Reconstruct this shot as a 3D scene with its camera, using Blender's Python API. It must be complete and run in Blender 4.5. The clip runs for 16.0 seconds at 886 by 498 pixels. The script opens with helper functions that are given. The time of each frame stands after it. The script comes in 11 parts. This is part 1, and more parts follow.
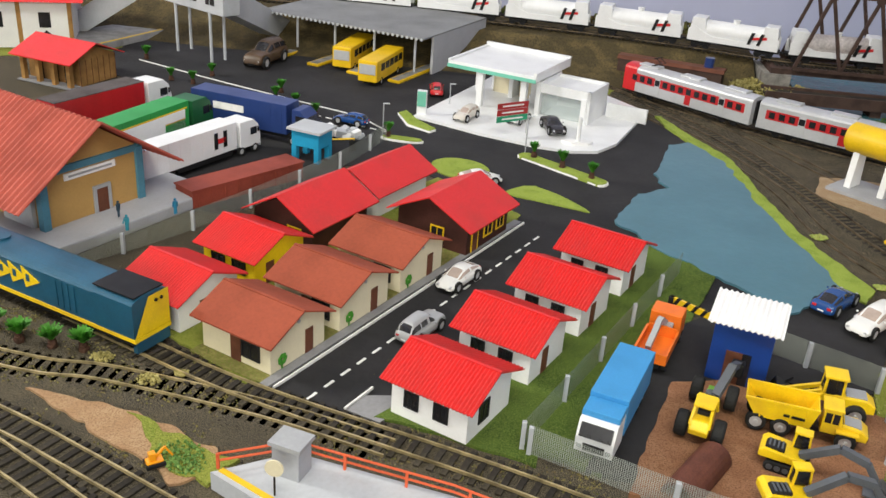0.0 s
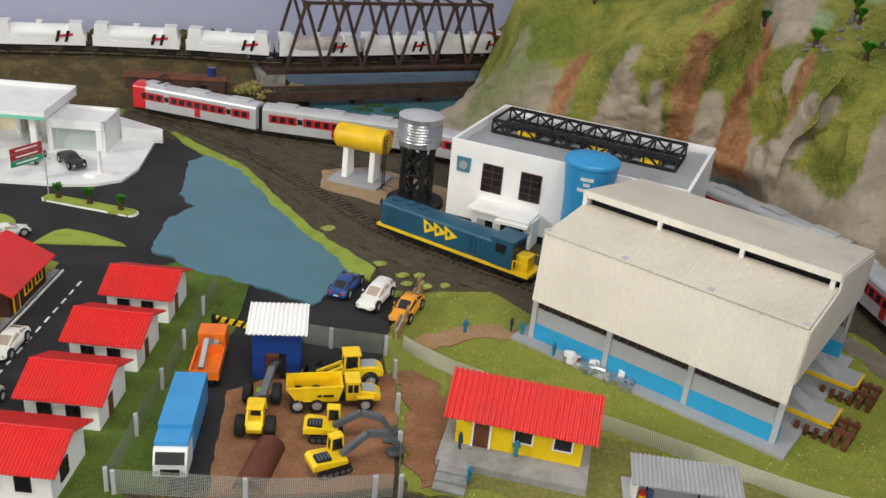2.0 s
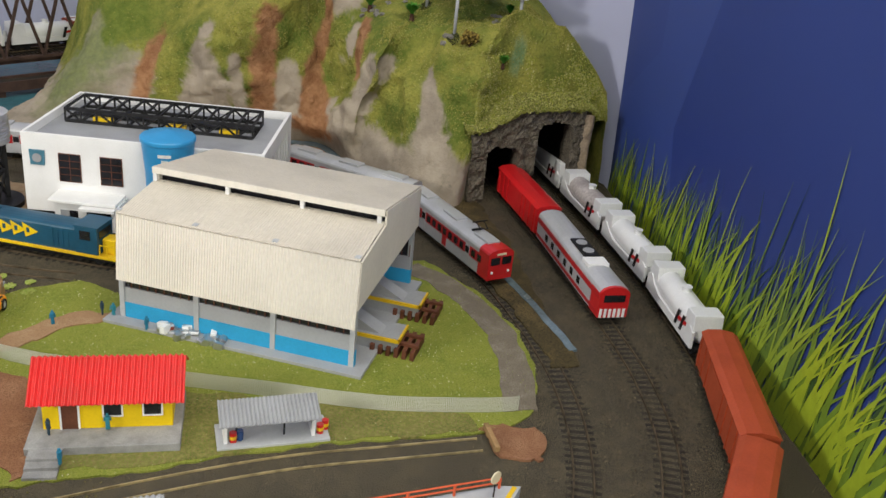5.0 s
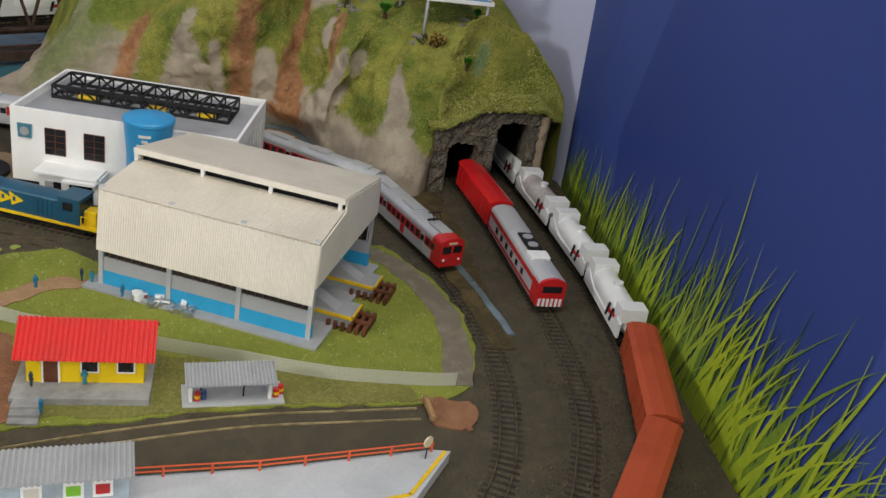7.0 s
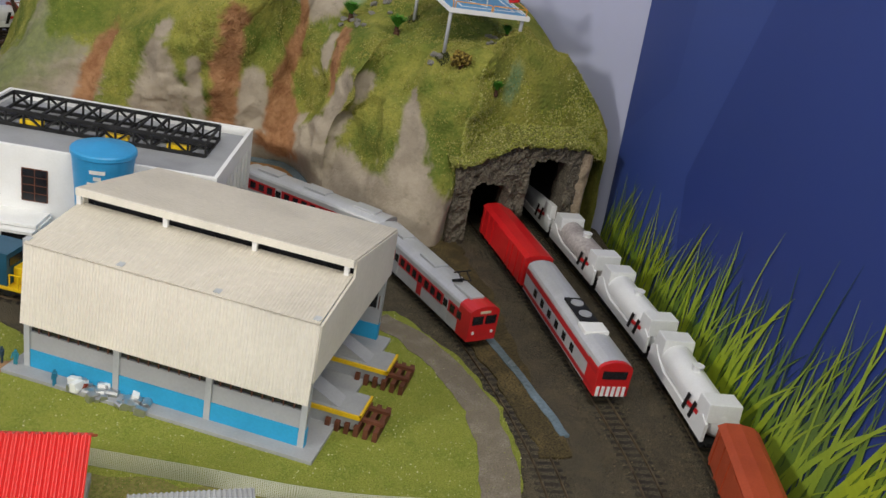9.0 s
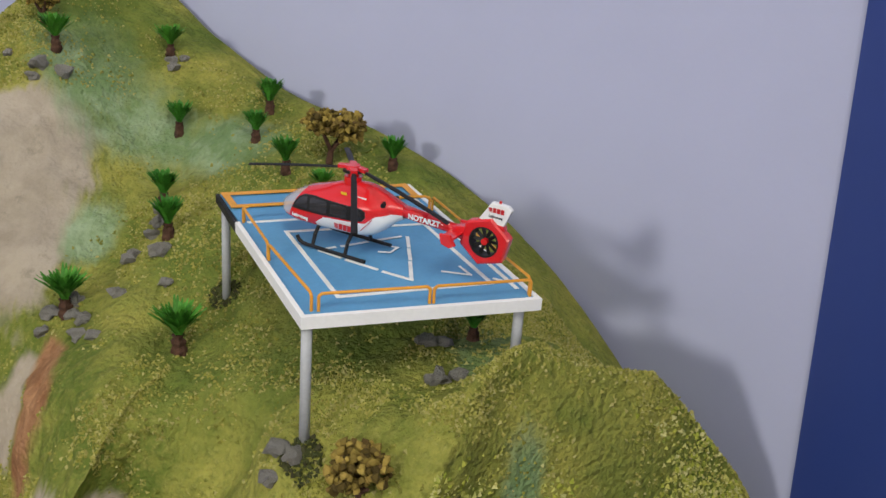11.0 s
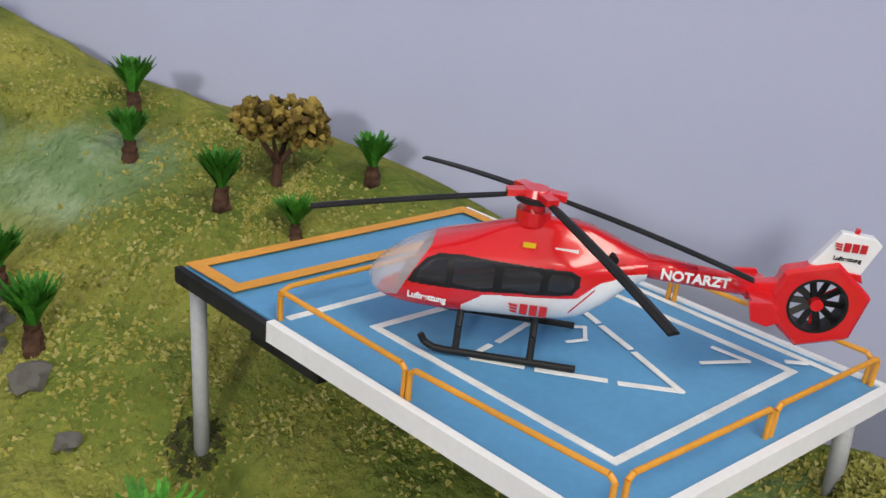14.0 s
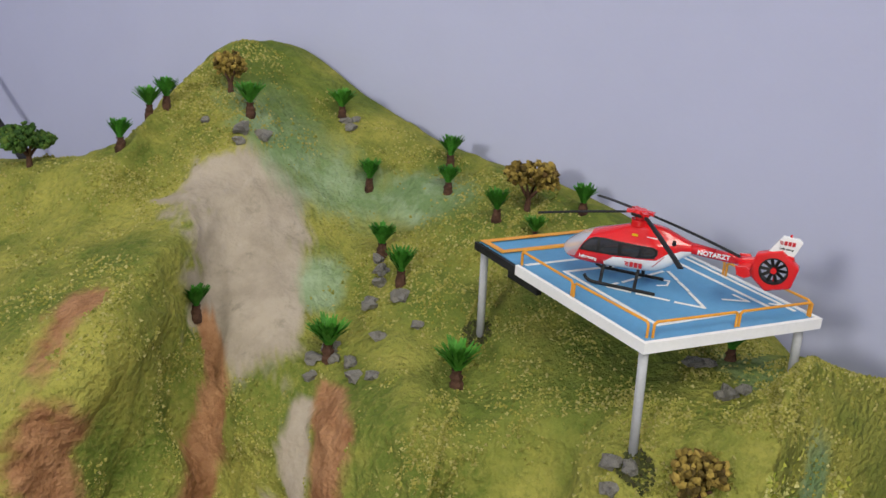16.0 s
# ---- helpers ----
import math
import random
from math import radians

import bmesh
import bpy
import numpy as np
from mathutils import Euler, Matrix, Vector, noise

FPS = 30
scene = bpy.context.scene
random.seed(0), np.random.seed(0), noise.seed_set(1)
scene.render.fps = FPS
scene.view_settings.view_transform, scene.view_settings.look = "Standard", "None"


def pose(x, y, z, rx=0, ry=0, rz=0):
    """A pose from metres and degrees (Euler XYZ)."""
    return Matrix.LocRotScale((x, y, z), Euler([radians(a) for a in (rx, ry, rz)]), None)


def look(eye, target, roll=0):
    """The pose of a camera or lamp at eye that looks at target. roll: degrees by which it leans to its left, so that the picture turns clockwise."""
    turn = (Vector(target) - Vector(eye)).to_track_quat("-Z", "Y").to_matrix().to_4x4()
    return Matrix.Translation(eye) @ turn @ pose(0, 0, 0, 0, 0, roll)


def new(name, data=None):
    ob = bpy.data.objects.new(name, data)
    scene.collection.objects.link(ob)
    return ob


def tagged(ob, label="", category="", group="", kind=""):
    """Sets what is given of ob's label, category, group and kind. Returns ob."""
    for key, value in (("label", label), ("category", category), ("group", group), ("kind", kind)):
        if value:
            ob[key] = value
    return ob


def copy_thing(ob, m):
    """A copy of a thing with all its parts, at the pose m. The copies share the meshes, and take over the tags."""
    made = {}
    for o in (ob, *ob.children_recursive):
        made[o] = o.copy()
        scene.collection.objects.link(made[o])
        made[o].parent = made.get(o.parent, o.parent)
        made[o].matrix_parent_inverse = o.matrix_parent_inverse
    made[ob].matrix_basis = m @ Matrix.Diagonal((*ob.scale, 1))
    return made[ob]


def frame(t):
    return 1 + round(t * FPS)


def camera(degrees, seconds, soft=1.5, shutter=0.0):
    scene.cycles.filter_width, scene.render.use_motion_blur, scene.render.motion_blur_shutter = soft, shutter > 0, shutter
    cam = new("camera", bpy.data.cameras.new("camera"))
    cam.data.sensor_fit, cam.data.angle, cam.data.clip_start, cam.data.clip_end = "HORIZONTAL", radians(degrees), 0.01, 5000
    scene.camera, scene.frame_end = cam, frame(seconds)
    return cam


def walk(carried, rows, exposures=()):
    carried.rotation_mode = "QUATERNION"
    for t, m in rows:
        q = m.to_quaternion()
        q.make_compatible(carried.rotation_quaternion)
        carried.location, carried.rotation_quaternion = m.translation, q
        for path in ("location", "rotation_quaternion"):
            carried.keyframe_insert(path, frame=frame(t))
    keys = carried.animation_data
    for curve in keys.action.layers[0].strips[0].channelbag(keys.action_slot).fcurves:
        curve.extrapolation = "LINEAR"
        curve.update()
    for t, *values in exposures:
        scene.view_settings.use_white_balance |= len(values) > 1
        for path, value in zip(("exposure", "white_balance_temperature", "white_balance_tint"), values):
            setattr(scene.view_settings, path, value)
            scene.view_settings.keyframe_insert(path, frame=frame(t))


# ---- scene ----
cam = camera(52.2, 16.0)
PATH = [
    (0, (0.311, 0.12, 0.346), (0.096, 1.914, -0.511), 4.2),
    (0.5, (0.297, 0.08, 0.391), (0.348, 1.892, -0.454), 4.6),
    (1, (0.298, 0.055, 0.419), (0.576, 1.849, -0.42), 5.2),
    (1.5, (0.304, 0.046, 0.431), (0.812, 1.782, -0.421), 5.5),
    (2, (0.315, 0.041, 0.439), (1.045, 1.698, -0.41), 5.6),
    (2.5, (0.343, 0.039, 0.436), (1.237, 1.627, -0.387), 5.4),
    (3, (0.361, 0.032, 0.43), (1.383, 1.548, -0.382), 5.4),
    (3.5, (0.363, 0.017, 0.436), (1.474, 1.47, -0.372), 5.4),
    (4, (0.359, 0.002, 0.44), (1.542, 1.395, -0.373), 5.5),
    (4.5, (0.352, -0.022, 0.447), (1.606, 1.302, -0.376), 5.7),
    (5, (0.35, -0.051, 0.459), (1.682, 1.19, -0.37), 6.1),
    (5.2, (0.351, -0.057, 0.458), (1.707, 1.161, -0.365), 7.1),
    (7.5, (0.301, -0.123, 0.511), (1.677, 1.053, -0.34), 10.6),
    (8, (0.324, -0.08, 0.485), (1.72, 1.086, -0.346), 11.1),
    (8.5, (0.355, -0.055, 0.463), (1.74, 1.133, -0.356), 10.8),
    (9, (0.442, 0.06, 0.433), (1.838, 1.255, -0.356), 10.8),
    (9.3, (0.5586, 0.1491, 0.4798), (1.9652, 1.3766, -0.2376), 8.47),
    (9.5, (0.6375, 0.2104, 0.4808), (2.0505, 1.4635, -0.1774), 6.0),
    (9.7, (0.686, 0.2711, 0.4816), (2.1119, 1.5026, -0.1896), 5.29),
    (10, (0.7804, 0.3635, 0.4544), (2.2342, 1.5696, -0.2028), 5.38),
    (10.2, (0.8452, 0.4087, 0.4417), (2.2878, 1.6248, -0.2215), 4.6),
    (12.3, (1.1176, 0.7608, 0.36), (2.8628, 1.5449, -0.2227), 3.73),
    (12.5, (1.1254, 0.7697, 0.3555), (2.8896, 1.5018, -0.2376), 3.7),
    (13, (1.1336, 0.7873, 0.3554), (2.9312, 1.4082, -0.2635), 3.76),
    (13.5, (1.132, 0.7948, 0.357), (2.9522, 1.3202, -0.2839), 3.77),
    (14, (1.1061, 0.8018, 0.3636), (2.9411, 1.3067, -0.2509), 3.63),
    (14.5, (1.0665, 0.801, 0.3732), (2.881, 1.4104, -0.2068), 2.99),
    (15, (1.0044, 0.7768, 0.3857), (2.7371, 1.5776, -0.2114), 2.43),
    (15.5, (0.942, 0.7401, 0.4011), (2.6164, 1.6551, -0.1982), 2.08),
    (16, (0.8841, 0.6835, 0.4102), (2.5123, 1.7169, -0.1202), 2.63),
]
walk(cam, [(t, look(eye, target, roll)) for t, eye, target, roll in PATH], [(0, 0.0), (1.5, -0.15), (2.5, -0.27), (4, -0.2), (5.2, -0.1), (7.5, -0.42), (8.5, -0.38), (9.3, -0.12), (10.2, 0.0), (12.5, 0.10), (16, 0.12)])

# ---------------------------------------------------------------- light
scene.view_settings.exposure = 0.0
world = bpy.data.worlds.new("room_air")
scene.world = world
world.use_nodes = True
world.node_tree.nodes["Background"].inputs[0].default_value = (1.0, 0.95, 0.88, 1)
world.node_tree.nodes["Background"].inputs[1].default_value = 0.05


def area(name, eye, target, sx, sy, watts, colour):
    data = bpy.data.lights.new(name, "AREA")
    data.shape, data.size, data.size_y, data.energy, data.color = "RECTANGLE", sx, sy, watts, colour
    ob = new(name, data)
    ob.matrix_world = look(eye, target)
    return ob


area("ceiling_tubes", (0.45, -0.1, 1.66), (0.55, 0.45, 0.0), 1.5, 0.5, 21.0, (0.99, 0.96, 0.84))
# no window here: unseen fill light added to brighten faces turned to the front
area("front_window", (0.38, -2.2, 1.0), (0.45, 0.8, 0.1), 2.4, 0.8, 57.0, (0.975, 0.95, 0.83))
# unseen source, placed so that shadows fall on the east wall
area("side_window", (-1.75, 0.78, 1.12), (1.2, 0.9, 0.2), 0.28, 0.28, 34.0, (0.98, 0.95, 0.86))

# ---------------------------------------------------------------- materials


def mat(name, col, rough=0.5, metal=0.0, var=0.12, scale=160.0, bump=0.0, bscale=1500.0, col2=None, alpha=1.0, coat=0.0, random_tint=0.0):
    """A surface with broad stains and fine grain; col2 is the stain colour."""
    m = bpy.data.materials.new(name)
    m.use_nodes = True
    nt = m.node_tree
    b = nt.nodes["Principled BSDF"]
    tc = nt.nodes.new("ShaderNodeTexCoord")
    n1, n2 = nt.nodes.new("ShaderNodeTexNoise"), nt.nodes.new("ShaderNodeTexNoise")
    n1.inputs["Scale"].default_value, n2.inputs["Scale"].default_value = scale * 0.25, scale * 4
    n1.inputs["Detail"].default_value, n2.inputs["Detail"].default_value = 4, 3
    for n in (n1, n2):
        nt.links.new(tc.outputs["Object"], n.inputs["Vector"])
    mix1, mix2 = nt.nodes.new("ShaderNodeMix"), nt.nodes.new("ShaderNodeMix")
    for k in (mix1, mix2):
        k.data_type = "RGBA"
    c2 = col2 or tuple(max(0, v * (1 - 2.2 * var)) for v in col)
    ramp = nt.nodes.new("ShaderNodeMapRange")
    ramp.inputs["From Min"].default_value, ramp.inputs["From Max"].default_value = 0.42, 0.68
    nt.links.new(n1.outputs["Fac"], ramp.inputs["Value"])
    nt.links.new(ramp.outputs["Result"], mix1.inputs[0])
    mix1.inputs[6].default_value, mix1.inputs[7].default_value = (*col, 1), (*c2, 1)
    nt.links.new(mix1.outputs[2], mix2.inputs[6])
    mix2.blend_type = "MULTIPLY"
    mix2.inputs[0].default_value = 1.0
    r2 = nt.nodes.new("ShaderNodeMapRange")
    r2.inputs["From Min"].default_value, r2.inputs["From Max"].default_value = 0.3, 0.7
    r2.inputs["To Min"].default_value, r2.inputs["To Max"].default_value = 1 - var, 1 + var * 0.6
    nt.links.new(n2.outputs["Fac"], r2.inputs["Value"])
    nt.links.new(r2.outputs["Result"], mix2.inputs[7])
    last = mix2.outputs[2]
    if random_tint:
        info, r3, mix3 = nt.nodes.new("ShaderNodeObjectInfo"), nt.nodes.new("ShaderNodeMapRange"), nt.nodes.new("ShaderNodeMix")
        mix3.data_type, mix3.blend_type = "RGBA", "MULTIPLY"
        mix3.inputs[0].default_value = 1.0
        r3.inputs["To Min"].default_value, r3.inputs["To Max"].default_value = 1 - random_tint, 1 + random_tint
        nt.links.new(info.outputs["Random"], r3.inputs["Value"])
        nt.links.new(last, mix3.inputs[6])
        nt.links.new(r3.outputs["Result"], mix3.inputs[7])
        last = mix3.outputs[2]
    nt.links.new(last, b.inputs["Base Color"])
    rr = nt.nodes.new("ShaderNodeMapRange")
    rr.inputs["To Min"].default_value, rr.inputs["To Max"].default_value = max(0.02, rough - 0.1), min(1, rough + 0.1)
    nt.links.new(n1.outputs["Fac"], rr.inputs["Value"])
    nt.links.new(rr.outputs["Result"], b.inputs["Roughness"])
    b.inputs["Metallic"].default_value = metal
    b.inputs["Specular IOR Level"].default_value = 0.5 if rough < 0.5 else 0.25
    b.inputs["Coat Weight"].default_value = coat
    b.inputs["Alpha"].default_value = alpha
    if bump:
        n3, bp = nt.nodes.new("ShaderNodeTexNoise"), nt.nodes.new("ShaderNodeBump")
        n3.inputs["Scale"].default_value, n3.inputs["Detail"].default_value = bscale, 5
        nt.links.new(tc.outputs["Object"], n3.inputs["Vector"])
        nt.links.new(n3.outputs["Fac"], bp.inputs["Height"])
        bp.inputs["Strength"].default_value, bp.inputs["Distance"].default_value = 0.8, bump
        nt.links.new(bp.outputs["Normal"], b.inputs["Normal"])
    return m


def speckled(name, cols, scales, rough=0.95, bump=0.001, bscale=500.0):
    """Scatter surfaces such as turf, ballast or earth: three colours in patches at two scales."""
    m = bpy.data.materials.new(name)
    m.use_nodes = True
    nt = m.node_tree
    b = nt.nodes["Principled BSDF"]
    tc = nt.nodes.new("ShaderNodeTexCoord")
    last = None
    for i, c in enumerate(cols[1:]):
        n, r, k = nt.nodes.new("ShaderNodeTexNoise"), nt.nodes.new("ShaderNodeMapRange"), nt.nodes.new("ShaderNodeMix")
        n.inputs["Scale"].default_value, n.inputs["Detail"].default_value = scales[i], 6
        n.inputs["Roughness"].default_value = 0.65
        nt.links.new(tc.outputs["Object"], n.inputs["Vector"])
        r.inputs["From Min"].default_value, r.inputs["From Max"].default_value = 0.46, 0.62
        nt.links.new(n.outputs["Fac"], r.inputs["Value"])
        k.data_type = "RGBA"
        nt.links.new(r.outputs["Result"], k.inputs[0])
        k.inputs[7].default_value = (*c, 1)
        if last is None:
            k.inputs[6].default_value = (*cols[0], 1)
        else:
            nt.links.new(last, k.inputs[6])
        last = k.outputs[2]
    nt.links.new(last, b.inputs["Base Color"])
    b.inputs["Roughness"].default_value = rough
    b.inputs["Specular IOR Level"].default_value = 0.2
    n3, bp = nt.nodes.new("ShaderNodeTexNoise"), nt.nodes.new("ShaderNodeBump")
    n3.inputs["Scale"].default_value, n3.inputs["Detail"].default_value = bscale, 8
    nt.links.new(tc.outputs["Object"], n3.inputs["Vector"])
    nt.links.new(n3.outputs["Fac"], bp.inputs["Height"])
    bp.inputs["Strength"].default_value, bp.inputs["Distance"].default_value = 1.0, bump
    nt.links.new(bp.outputs["Normal"], b.inputs["Normal"])
    return m


def glass(name, col, alpha=0.35, rough=0.08):
    m = bpy.data.materials.new(name)
    m.use_nodes = True
    b = m.node_tree.nodes["Principled BSDF"]
    b.inputs["Base Color"].default_value = (*col, 1)
    b.inputs["Roughness"].default_value, b.inputs["Alpha"].default_value = rough, alpha
    return m


def netting(name, col, across, open_share):
    """Wire mesh: threads along both ways of the sheet with gaps between them."""
    m = bpy.data.materials.new(name)
    m.use_nodes = True
    nt = m.node_tree
    b = nt.nodes["Principled BSDF"]
    b.inputs["Base Color"].default_value, b.inputs["Roughness"].default_value, b.inputs["Metallic"].default_value = (*col, 1), 0.5, 0.3
    tc, sep = nt.nodes.new("ShaderNodeUVMap"), nt.nodes.new("ShaderNodeSeparateXYZ")
    nt.links.new(tc.outputs["UV"], sep.inputs[0])
    outs = []
    for axis in (0, 1):
        mul, frac, lt = (nt.nodes.new("ShaderNodeMath") for _ in range(3))
        mul.operation, frac.operation, lt.operation = "MULTIPLY", "FRACT", "GREATER_THAN"
        mul.inputs[1].default_value, lt.inputs[1].default_value = across, open_share
        nt.links.new(sep.outputs[axis], mul.inputs[0])
        nt.links.new(mul.outputs[0], frac.inputs[0])
        nt.links.new(frac.outputs[0], lt.inputs[0])
        outs.append(lt.outputs[0])
    mx = nt.nodes.new("ShaderNodeMath")
    mx.operation = "MAXIMUM"
    nt.links.new(outs[0], mx.inputs[0])
    nt.links.new(outs[1], mx.inputs[1])
    nt.links.new(mx.outputs[0], b.inputs["Alpha"])
    return m


